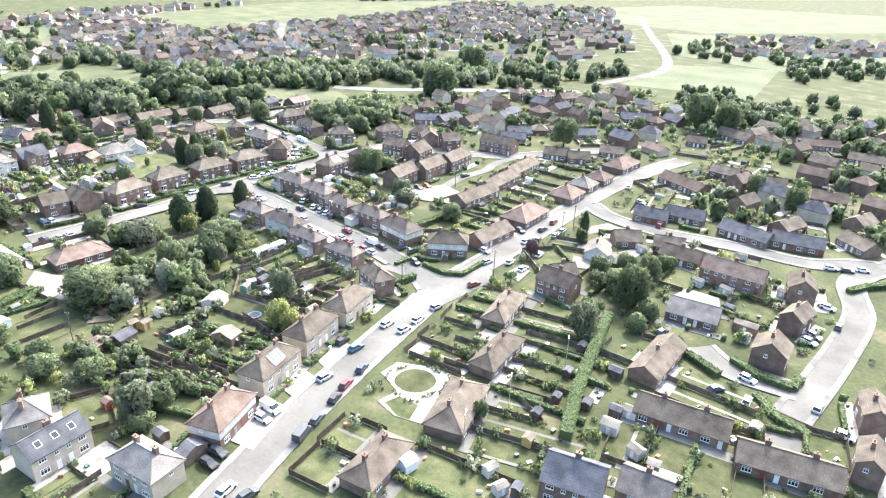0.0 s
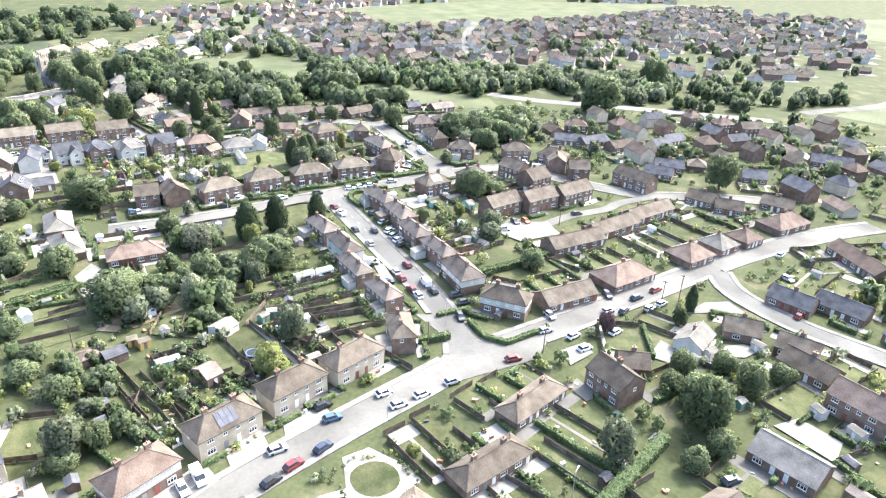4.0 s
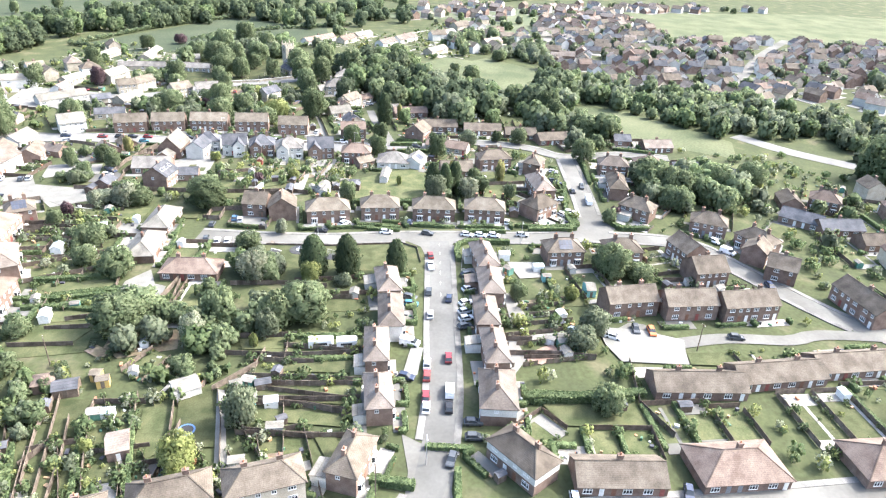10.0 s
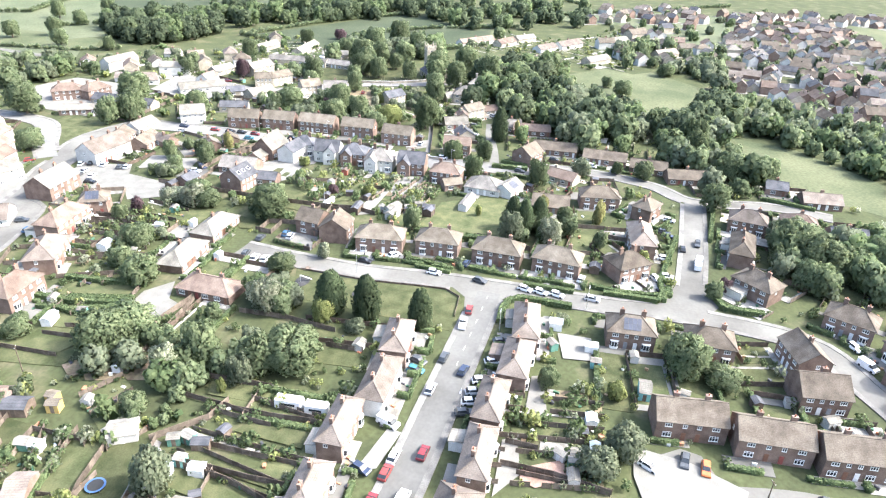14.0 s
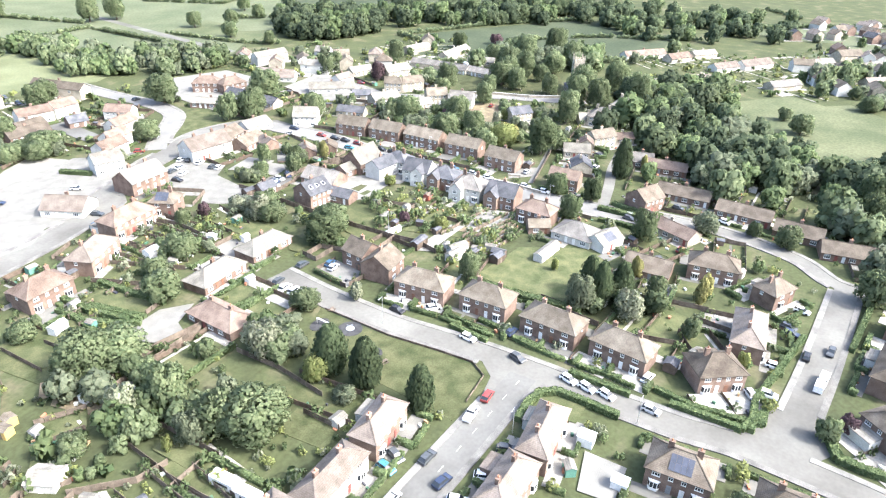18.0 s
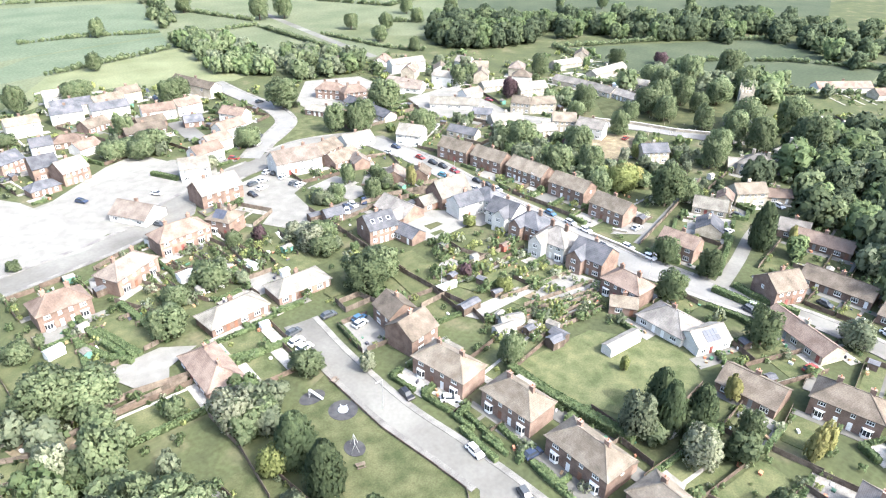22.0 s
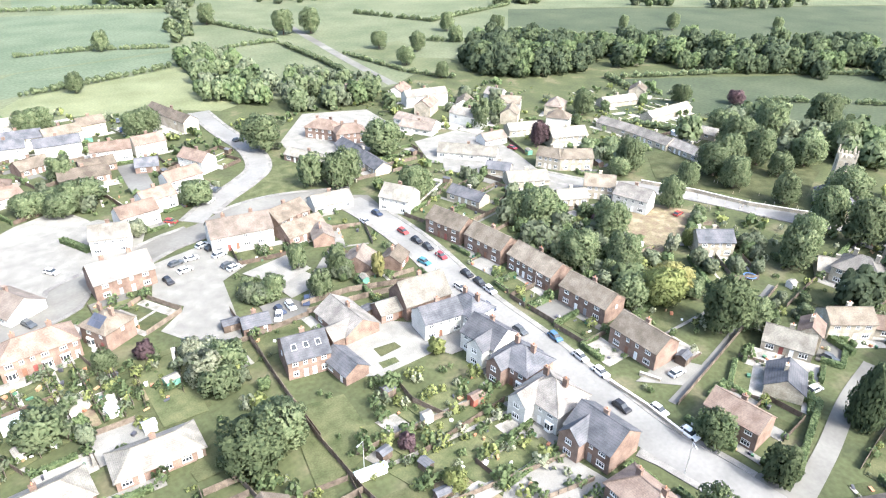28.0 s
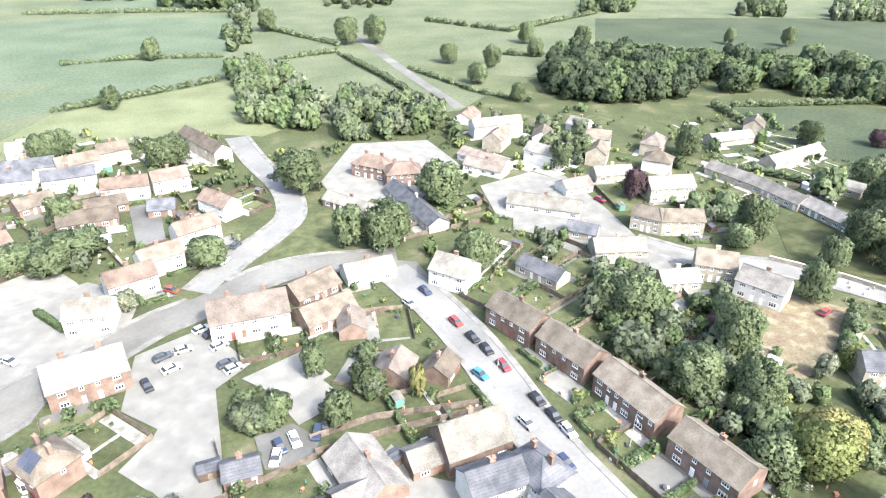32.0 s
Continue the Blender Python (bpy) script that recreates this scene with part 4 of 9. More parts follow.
house("b", -61.7, 304.2, 5.7, 11.3, 8.0, detail=2, roof="brown")
house("b", -38.5, 299.9, 9.7, 13.2, 8.0, detail=2, roof="red")
house("b", -62.9, 390.0, 27.4, 21.9, 8.0, detail=1, roof="red")
house("b", -110.8, 347.2, 14.5, 9.8, 8.0, detail=1, roof="brown")
house("b", -99.7, 373.8, -16.0, 18.8, 10.0, detail=1, roof="brown")
house("b", -37.4, 377.1, 4.7, 16.3, 8.0, detail=1, roof="brown")
house("b", -83.0, 435.8, -0.1, 12.4, 8.0, detail=0, roof="brown")
house("b", -156.1, 370.9, 35.2, 17.8, 9.0, detail=1, roof="slate")
house("S", -121.4, 121.8, 160.8, 11.0, 6.0, detail=2, roof="brown")
house("G", -80.6, 155.3, 0.6, 10.6, 8.1, detail=2, roof="brown")
house("b", -85.0, 165.6, 53.1, 7.3, 7.0, detail=2, roof="brown")
house("S", -121.5, 154.7, 36.5, 12.7, 7.0, detail=2, roof="brown", wall="white2")
house("b", -117.8, 172.7, 87.6, 17.3, 8.0, detail=2, roof="brown", chim=1)
house("B", -119.4, 197.1, 92.8, 17.7, 10.7, detail=2, roof="red", chim=1)
house("B", -119.6, 227.6, 92.0, 12.5, 10.6, detail=2, roof="red", chim=1)
house("B", -120.5, 243.2, 92.0, 9.6, 9.6, detail=2, roof="white", chim=1)
house("B", -119.8, 256.0, 92.0, 9.6, 9.0, detail=2, roof="red", chim=1)
house("B", -121.4, 281.0, 88.0, 17.5, 10.4, detail=2, roof="red", chim=1)
house("b", -144.7, 199.8, 88.0, 21.4, 8.0, detail=2, roof="brown", chim=2)
house("b", -148.1, 220.7, 95.1, 22.5, 8.0, detail=2, roof="brown", chim=2)
house("b", -151.8, 242.5, 94.3, 22.5, 8.0, detail=2, roof="brown", chim=2)
house("b", -84.6, 187.6, 109.8, 10.0, 7.1, detail=2, roof="white", wall="white")
house("b", -81.9, 203.2, 39.1, 9.1, 8.0, detail=2, roof="brown")
house("b", -68.9, 208.3, 21.4, 10.0, 8.0, detail=2, roof="brown")
house("G", -208.2, 246.4, 139.3, 8.0, 7.5, detail=2, roof="brown")
house("G", -197.3, 248.9, 58.1, 8.7, 8.0, detail=2, roof="brown")
house("G", -177.3, 262.4, 6.7, 17.1, 8.0, detail=2, roof="brown")
house("b", -237.1, 278.7, 48.5, 14.2, 8.0, detail=2, roof="slate")
house("b", -230.3, 288.2, 89.1, 15.7, 8.0, detail=2, roof="slate")
house("S", -229.2, 239.6, 64.3, 11.8, 8.0, detail=2, roof="brown")
house("b", -181.8, 282.0, 32.0, 12.1, 8.0, detail=2, roof="slate")
house("b", -186.3, 293.4, 45.1, 12.6, 8.0, detail=2, roof="slate")
house("B", -181.7, 306.9, 131.3, 9.0, 7.9, detail=2, roof="brown")
house("B", -174.4, 313.7, 147.9, 9.0, 8.6, detail=2, roof="brown")
house("b", -159.5, 316.9, 44.7, 10.1, 8.0, detail=2, roof="slate")
house("b", -151.3, 273.3, 19.5, 11.4, 8.0, detail=2, roof="brown")
house("b", -140.9, 275.5, 37.3, 10.2, 8.0, detail=2, roof="brown")
house("b", -133.8, 296.1, 23.8, 11.7, 8.0, detail=2, roof="brown")
house("b", -218.8, 295.9, 89.1, 14.7, 8.0, detail=2, roof="brown")
house("S", -219.5, 373.9, 75.2, 9.9, 8.0, detail=1, roof="red")
house("G", -207.9, 380.8, 67.5, 12.6, 8.0, detail=1, roof="brown")
house("S", -236.6, 369.7, 75.6, 9.3, 8.0, detail=1, roof="red")
house("b", -215.4, 328.2, 91.8, 13.1, 8.0, detail=1, roof="slate")
house("S", -242.5, 319.0, 69.9, 9.2, 8.0, detail=1, roof="red")
house("S", -250.7, 295.3, 56.1, 10.7, 8.0, detail=2, roof="red")
house("S", -408.6, 98.8, 98.2, 12.3, 10.0, detail=1, roof="grey", wall="stone")
house("b", -365.9, 139.6, 97.8, 17.1, 7.0, detail=2, roof="red")
house("b", -312.2, 155.0, 67.4, 18.9, 7.0, detail=2, roof="red", wall="stone")
house("S", -203.0, 157.4, 185.4, 15.0, 6.0, detail=2, roof="pink")
house("S", -187.2, 157.1, 178.5, 13.9, 6.3, detail=2, roof="pink")
house("S", -171.7, 153.9, 178.8, 13.2, 5.6, detail=2, roof="pink")
house("S", -156.2, 154.0, 180.4, 13.8, 5.4, detail=2, roof="pink")
house("S", -187.8, 128.4, 185.8, 12.7, 6.0, detail=2, roof="pink")
house("S", -171.8, 129.2, 180.9, 14.9, 5.9, detail=2, roof="pink", wall="white")
house("S", -157.0, 125.8, 181.1, 13.3, 5.2, detail=2, roof="pink")
house("S", -139.9, 126.5, 183.4, 11.5, 5.5, detail=2, roof="pink")
house("G", -179.2, 194.5, 96.7, 14.3, 8.0, detail=2, roof="brown", chim=2)
house("G", -177.5, 210.6, 92.7, 14.5, 8.0, detail=2, roof="brown", chim=2)
house("G", -176.9, 227.0, 95.7, 16.1, 8.0, detail=2, roof="brown", chim=2)
house("G", -209.2, 223.6, 14.2, 10.6, 8.0, detail=2, roof="brown")
house("G", -196.1, 223.8, 97.5, 10.6, 9.1, detail=2, roof="brown")
house("S", -208.4, 182.9, 93.5, 11.6, 8.0, detail=2, roof="brown", solar=1)
house("S", -208.4, 201.8, 89.5, 11.3, 8.0, detail=2, roof="brown")
house("G", -242.1, 83.4, 82.4, 8.1, 8.0, detail=2, roof="brown")
house("G", -239.9, 92.3, 186.0, 9.0, 8.9, detail=2, roof="brown")
house("S", -237.6, 107.8, 97.5, 14.3, 8.0, detail=2, roof="tan")
house("b", -326.4, 205.9, 100.5, 15.8, 8.0, detail=2, roof="brown")
house("S", -286.1, 222.6, 80.4, 12.0, 8.0, detail=2, roof="pink")
house("S", -264.6, 217.6, 169.7, 16.0, 6.9, detail=2, roof="brown")
house("S", -241.7, 218.4, 230.2, 11.6, 8.0, detail=2, roof="brown")
house("B", -293.8, 241.0, 87.0, 11.6, 9.0, detail=2, roof="red")
house("b", -317.7, 253.2, 95.3, 13.9, 8.0, detail=1, roof="pink")
house("b", -326.3, 239.3, 87.2, 8.1, 7.0, detail=2, roof="slate")
house("b", -287.5, 254.4, 92.7, 11.7, 8.0, detail=2, roof="slate")
house("b", -278.3, 274.5, 53.1, 8.2, 8.0, detail=2, roof="slate")
house("S", -215.7, 250.4, 27.8, 12.1, 8.0, detail=2, roof="brown")
house("S", -139.9, 152.4, 174.5, 13.0, 7.6, detail=2, roof="pink", wall="white2")
house("S", -239.5, 162.2, 83.3, 13.8, 8.0, detail=2, roof="tan")
house("S", -239.8, 144.3, 87.2, 14.5, 8.0, detail=2, roof="tan")
house("S", -240.6, 125.6, 92.0, 13.0, 8.0, detail=2, roof="tan")
house("b", -216.3, -16.8, 119.0, 14.0, 10.0, detail=1, roof="pink", wall="white")
house("S", -242.8, 182.2, 127.9, 11.0, 8.5, detail=2, roof="brown")
house("S", -262.2, 186.6, 185.1, 16.0, 7.3, detail=2, roof="pink")
house("S", -286.7, 189.2, 153.2, 9.0, 7.0, detail=2, roof="brown")
house("S", -291.5, 172.5, 99.0, 13.6, 8.0, detail=2, roof="brown")
house("b", -283.5, 156.1, 92.5, 13.0, 9.0, detail=2, roof="brown")
house("B", -292.4, 130.6, 86.0, 13.0, 10.0, detail=2, roof="grey", wall="white")
house("b", -292.6, 139.6, 160.0, 10.0, 7.4, detail=2, roof="white", wall="white", solar=1, chim=0)
house("b", -343.1, 152.4, 92.4, 18.6, 8.0, detail=2, roof="brown")
house("b", -338.5, 173.8, 87.8, 18.0, 8.0, detail=2, roof="brown")
house("b", -333.0, 191.4, 88.6, 14.7, 8.0, detail=2, roof="brown")
house("G", -327.4, 142.3, 155.2, 10.0, 8.9, detail=2, roof="brown")
house("B", -198.6, 72.4, 87.5, 15.9, 8.3, detail=2, roof="red", chim=2)
house("S", -180.9, 26.6, -177.6, 12.6, 8.0, detail=2, roof="red")
house("S", -199.7, 20.2, -154.6, 14.5, 8.0, detail=2, roof="pink")
house("S", -219.2, 9.3, -175.9, 16.0, 8.0, detail=2, roof="red")
house("S", -233.9, 9.2, 117.9, 8.4, 8.0, detail=2, roof="brown", solar=1)
house("G", -332.3, 11.4, 102.3, 13.8, 8.0, detail=2, roof="tan", chim=1)
house("G", -335.2, 27.4, 97.3, 14.3, 8.0, detail=2, roof="tan", chim=1)
house("G", -337.1, 45.4, 91.8, 16.6, 8.0, detail=2, roof="tan", chim=1)
house("G", -337.4, 64.7, 94.0, 14.7, 8.0, detail=2, roof="tan", chim=1)
house("G", -333.8, 84.3, 90.0, 13.3, 8.0, detail=2, roof="tan", chim=1)
house("G", -242.1, -14.2, -176.9, 15.2, 10.0, detail=2, roof="grey", wall="brick", chim=2)
house("G", -277.2, -20.6, 171.5, 18.0, 10.0, detail=2, roof="pink", wall="white", chim=2)
house("b", -294.6, -26.8, -164.2, 12.9, 9.0, detail=1, roof="brown")
house("b", -294.0, -14.4, -172.6, 13.4, 9.0, detail=1, roof="brown")
house("b", -311.0, -27.6, 174.3, 13.4, 8.0, detail=1, roof="white", wall="white")
house("G", -329.8, -13.8, 120.8, 10.8, 9.0, detail=1, roof="white", wall="white")
house("b", -352.2, -5.2, 107.0, 13.5, 6.4, detail=1, roof="slate", wall="stone")
house("b", -299.3, 12.6, 225.1, 8.0, 7.5, detail=2, roof="pink")
house("b", -297.6, -7.0, 250.5, 8.0, 6.2, detail=2, roof="pink")
house("b", -307.9, 17.2, 217.5, 7.0, 6.3, detail=2, roof="brown")
house("G", -245.0, -37.4, 163.0, 10.4, 8.0, detail=1, roof="white", wall="white")
house("G", -255.0, -49.1, -171.3, 12.0, 7.0, detail=1, roof="red", wall="white")
house("G", -263.4, -57.4, -168.1, 11.0, 7.0, detail=1, roof="red", wall="white")
house("G", -275.3, -69.9, -168.2, 12.7, 7.0, detail=1, roof="red", wall="white")
house("G", -285.8, -84.6, 116.0, 12.3, 7.0, detail=1, roof="red", wall="white")
house("G", -261.8, -111.5, 169.5, 14.3, 7.0, detail=1, roof="red", wall="white")
house("G", -275.6, -112.2, -176.2, 11.8, 7.0, detail=1, roof="red", wall="white")
house("G", -249.6, -141.0, -170.6, 13.9, 7.0, detail=0, roof="tan", wall="render", solar=1)
house("G", -261.8, -148.4, -172.5, 10.6, 7.0, detail=0, roof="brown", wall="render")
house("G", -234.6, -143.3, 174.0, 17.0, 7.0, detail=0, roof="slate", wall="render", solar=1)
house("G", -293.6, -141.6, 104.0, 30.4, 7.0, detail=0, roof="brown", wall="render")
house("b", -248.9, -95.3, 174.4, 16.7, 8.0, detail=1, roof="brown")
house("b", -234.8, -115.1, -160.6, 11.2, 8.0, detail=1, roof="brown")
house("b", -270.0, -93.7, 164.6, 8.1, 7.0, detail=1, roof="slate")
house("S", -341.7, -91.0, 126.8, 13.7, 8.0, detail=1, roof="red", wall="brick")
house("S", -348.0, -80.2, 164.6, 12.9, 8.0, detail=1, roof="red", wall="brick")
house("b", -341.0, -57.9, 88.4, 33.3, 7.0, detail=1, roof="slate", wall="stone")
house("b", -323.1, -67.9, 117.4, 19.0, 6.0, detail=1, roof="white")
house("G", -406.2, -109.1, 170.0, 22.0, 7.0, detail=0, roof="white", wall="white")
house("G", -404.0, -71.0, 109.7, 16.4, 7.0, detail=0, roof="white", wall="white")
house("b", -383.0, -81.6, 108.4, 21.2, 7.0, detail=1, roof="pink", wall="white")
house("b", -378.3, -38.6, 132.6, 23.6, 8.0, detail=1, roof="white", wall="white")
house("b", -379.2, -5.5, 155.2, 15.1, 8.0, detail=1, roof="white", wall="stone")
house("b", -377.4, -18.6, 127.1, 9.2, 6.0, detail=1, roof="slate", wall="stone")
house("G", -421.9, -27.5, 160.9, 16.1, 8.0, detail=1, roof="white", wall="stone")
house("G", -399.0, -13.2, 119.3, 9.5, 7.0, detail=1, roof="tan", wall="stone")
house("G", -405.7, -7.2, 151.3, 13.1, 7.0, detail=1, roof="tan", wall="stone")
house("G", -393.7, 16.4, 133.7, 10.5, 8.0, detail=1, roof="tan", wall="stone")
house("G", -395.8, 30.2, 108.3, 12.0, 8.0, detail=1, roof="grey", wall="white")
house("b", -381.1, 15.0, 157.3, 10.7, 7.0, detail=1, roof="white", wall="stone")
house("b", -454.4, -27.0, 95.8, 18.5, 7.0, detail=0, roof="grey", wall="stone")
house("b", -454.9, -7.7, 87.1, 19.0, 7.0, detail=1, roof="grey", wall="stone")
house("b", -454.9, 10.1, 83.5, 18.7, 7.0, detail=1, roof="grey", wall="stone")
house("b", -491.6, -29.2, -178.6, 31.0, 7.0, detail=0, roof="white", wall="stone")
house("b", -480.0, -3.1, 104.8, 16.7, 7.0, detail=0, roof="white", wall="stone")
house("b", -486.2, -55.0, 168.7, 20.2, 7.0, detail=0, roof="white", wall="stone")
house("G", -390.2, 64.2, 145.7, 11.0, 7.0, detail=1, roof="slate", wall="stone")
house("b", -379.3, -74.9, 120.2, 15.6, 7.0, detail=1, roof="pink", wall="white")
house("b", -397.1, -46.4, 174.8, 11.0, 7.0, detail=1, roof="pink", wall="white")
house("b", -416.4, -49.0, 161.4, 14.1, 7.0, detail=1, roof="white", wall="stone")
house("S", -296.4, 115.0, 89.2, 11.8, 7.6, detail=2, roof="red")
house("b", -290.1, 118.3, 123.7, 7.0, 5.0, detail=2, roof="tan")
house("G", -302.4, 99.6, 95.0, 10.8, 9.4, detail=2, roof="slate", wall="brick", wings=((-2.4, 4.8, 2.4),))
house("S", -301.9, 86.6, 96.0, 11.0, 10.0, detail=2, roof="grey", wall="white", wings=((-2.6, 4.6, 3.0),))
house("S", -304.6, 74.6, 97.0, 10.0, 9.0, detail=2, roof="slate", wall="brick", wings=((-2.2, 4.2, 2.5),))
house("G", -304.6, 63.4, 99.0, 10.0, 9.0, detail=2, roof="slate", wall="white", wings=((1.6, 4.6, 2.6),))
house("G", -299.6, 49.6, 173.2, 10.4, 7.2, detail=2, roof="slate", wall="white")
house("S", -307.8, 51.6, 97.0, 9.4, 7.8, detail=2, roof="slate", wall="white")
house("B", -232.0, 54.3, 178.3, 15.6, 8.0, detail=2, roof="white")
house("B", -212.6, 55.1, -176.3, 16.0, 8.0, detail=2, roof="white")
house("b", -363.6, 103.4, 114.4, 10.9, 8.0, detail=2, roof="white", wall="stone")
house("b", -348.9, 110.9, 206.1, 9.0, 7.8, detail=2, roof="slate", wall="stone")
house("G", -328.6, 112.1, 95.0, 11.3, 7.0, detail=2, roof="red", wall="brick")
house("G", -369.0, 105.5, 201.3, 7.0, 5.1, detail=2, roof="red", wall="stone")
house("G", -380.7, 107.9, 145.1, 11.5, 7.0, detail=2, roof="tan", wall="stone")
house("b", -390.2, 114.4, 132.0, 9.1, 6.0, detail=1, roof="red", wall="stone")
house("S", -432.9, 102.5, 87.6, 11.6, 10.0, detail=1, roof="white", wall="stone")
house("b", -407.5, 92.6, 122.3, 9.7, 8.0, detail=1, roof="white", wall="stone")
house("b", -368.4, 129.5, 107.7, 9.1, 8.0, detail=2, roof="grey")
house("G", -235.9, -163.0, 171.6, 15.6, 7.0, detail=0, roof="white", wall="white")
house("b", -301.8, 38.9, 176.6, 13.0, 9.0, detail=2, roof="white", wall="brick", chapel=1)
house("b", -292.6, 37.9, 177.0, 6.6, 6.0, detail=2, roof="white", wall="brick", chim=0)
house("b", -282.0, 36.2, 94.0, 14.0, 9.4, detail=2, roof="grey", wall="brick", wings=((3.6, 6.0, 3.2),))
house("G", -267.2, 43.6, 169.8, 9.6, 9.2, detail=2, roof="slate", wall="brick", dormer=1)
house("b", -263.2, 25.0, 170.6, 6.5, 5.0, detail=2, roof="slate", wall="brick")
house("b", -273.4, 51.2, 96.0, 9.0, 6.0, detail=1, roof="slate", wall="brick", chim=0)
house("G", -196.9, -133.5, 168.1, 11.2, 7.0, detail=1, roof="white", wall="white")
house("G", -210.5, -129.1, 179.3, 13.2, 7.0, detail=0, roof="tan", wall="white")
house("G", -229.5, -133.5, 171.1, 13.1, 7.0, detail=0, roof="slate", wall="white")
house("G", -246.2, -128.4, 176.4, 16.2, 7.0, detail=0, roof="slate", wall="white")
house("B", -220.4, -101.2, 167.1, 12.3, 7.0, detail=1, roof="red", wall="brick")
house("G", -209.4, -96.1, 173.6, 7.8, 7.0, detail=1, roof="slate", wall="white")
house("G", -194.8, -85.7, -156.0, 9.6, 8.0, detail=1, roof="slate", wall="brick")
house("G", -203.9, -73.4, -179.7, 9.1, 9.0, detail=1, roof="slate", wall="brick")
house("G", -210.0, -63.6, -165.3, 10.0, 9.0, detail=1, roof="grey", wall="brick")
house("B", -199.1, -57.8, -170.6, 9.9, 6.0, detail=1, roof="slate", wall="brick")
house("b", -185.4, -92.3, -172.2, 11.8, 8.0, detail=1, roof="grey", wall="brick")
house("b", -254.7, -103.5, -177.0, 12.2, 7.0, detail=1, roof="brown", wall="brick")
house("b", -223.3, -90.1, -159.2, 9.8, 7.0, detail=1, roof="red", wall="white")
house("b", -563.5, 74.4, 142.8, 31.7, 8.0, detail=0, roof="red", wall="white")
house("b", -569.3, 95.4, 152.5, 19.0, 8.0, detail=0, roof="red", wall="stone")
house("b", -590.3, 107.1, 143.0, 19.1, 7.0, detail=0, roof="white", wall="stone")
house("b", -560.0, 126.4, 145.2, 18.7, 8.0, detail=0, roof="pink", wall="white")
house("G", -485.8, 107.3, 146.0, 14.0, 8.0, detail=1, roof="white", wall="white")
house("b", -519.7, 120.5, 116.9, 14.5, 7.0, detail=0, roof="pink", wall="stone")
house("b", -581.0, 141.1, 147.7, 25.8, 9.0, detail=0, roof="pink", wall="white")
house("b", -534.6, 163.3, 142.9, 21.4, 8.0, detail=0, roof="grey", wall="stone")
house("G", -638.8, 191.2, 137.8, 19.0, 9.0, detail=0, roof="tan", wall="stone")
house("b", -620.0, 205.1, 144.4, 20.1, 8.0, detail=0, roof="white", wall="white")
house("b", -609.7, 175.5, 138.8, 23.1, 8.0, detail=0, roof="white", wall="white")
house("b", -575.9, 210.6, 133.9, 19.8, 9.0, detail=0, roof="pink", wall="stone")

# ---- trees ----
def leaf_cloud(seed, n, size, lobes, shape):
    """n leaf clumps on the skin of many lobes that fill a crown of radius 1 and height 1; shape: broad or conifer."""
    r = np.random.RandomState(seed)
    centres, radii = [], []
    if shape == "conifer":
        for k in range(lobes):
            h = 0.05 + 0.9 * (k + 0.5) / lobes
            rr = min(1.0, (1 - h) * 1.9) ** 0.6 * (0.72 + 0.28 * min(1.0, h * 4)) * 0.92 + 0.04
            a = k * 2.4
            centres.append((rr * 0.5 * math.cos(a), rr * 0.5 * math.sin(a), h))
            radii.append(rr * r.uniform(0.42, 0.56) + 0.04)
        squash = 0.3
    else:
        for k in range(lobes):
            a, u = k * 2.399 + r.uniform(0, 0.6), (k + 0.5) / lobes
            h = 0.2 + 0.62 * u
            rr = math.sqrt(max(0.05, 1 - ((h - 0.45) / 0.62) ** 2))
            q = r.uniform(0.35, 0.72) * rr
            centres.append((q * math.cos(a), q * math.sin(a), h))
            radii.append(r.uniform(0.26, 0.42) * (1.0 if lobes < 30 else 0.8))
        squash = 0.55
    centres, radii = np.array(centres), np.array(radii)
    pick = r.randint(0, len(radii), n)
    d = r.normal(size=(n, 3))
    d[:, 2] += 0.35
    d /= np.linalg.norm(d, axis=1)[:, None]
    rad = radii[pick] * r.uniform(0.7, 1.12, n)
    p = centres[pick] + d * rad[:, None] * np.array([1, 1, squash])
    nrm = d + r.normal(scale=0.4, size=(n, 3))
    nrm /= np.linalg.norm(nrm, axis=1)[:, None]
    t1 = np.cross(nrm, r.normal(size=(n, 3)))
    t1 /= np.linalg.norm(t1, axis=1)[:, None]
    t2 = np.cross(nrm, t1)
    s = size * r.uniform(0.6, 1.4, n)[:, None]
    zs = np.array([1, 1, 0.6])
    out = d * 0.55 + (p - np.array([0, 0, 0.3])) * np.array([1.0, 1.0, 1.1]) + r.normal(scale=0.16, size=(n, 3))
    out /= np.linalg.norm(out, axis=1)[:, None]
    return p, t1 * s * zs, t2 * s * zs * 0.8, out * s * 0.3 * zs


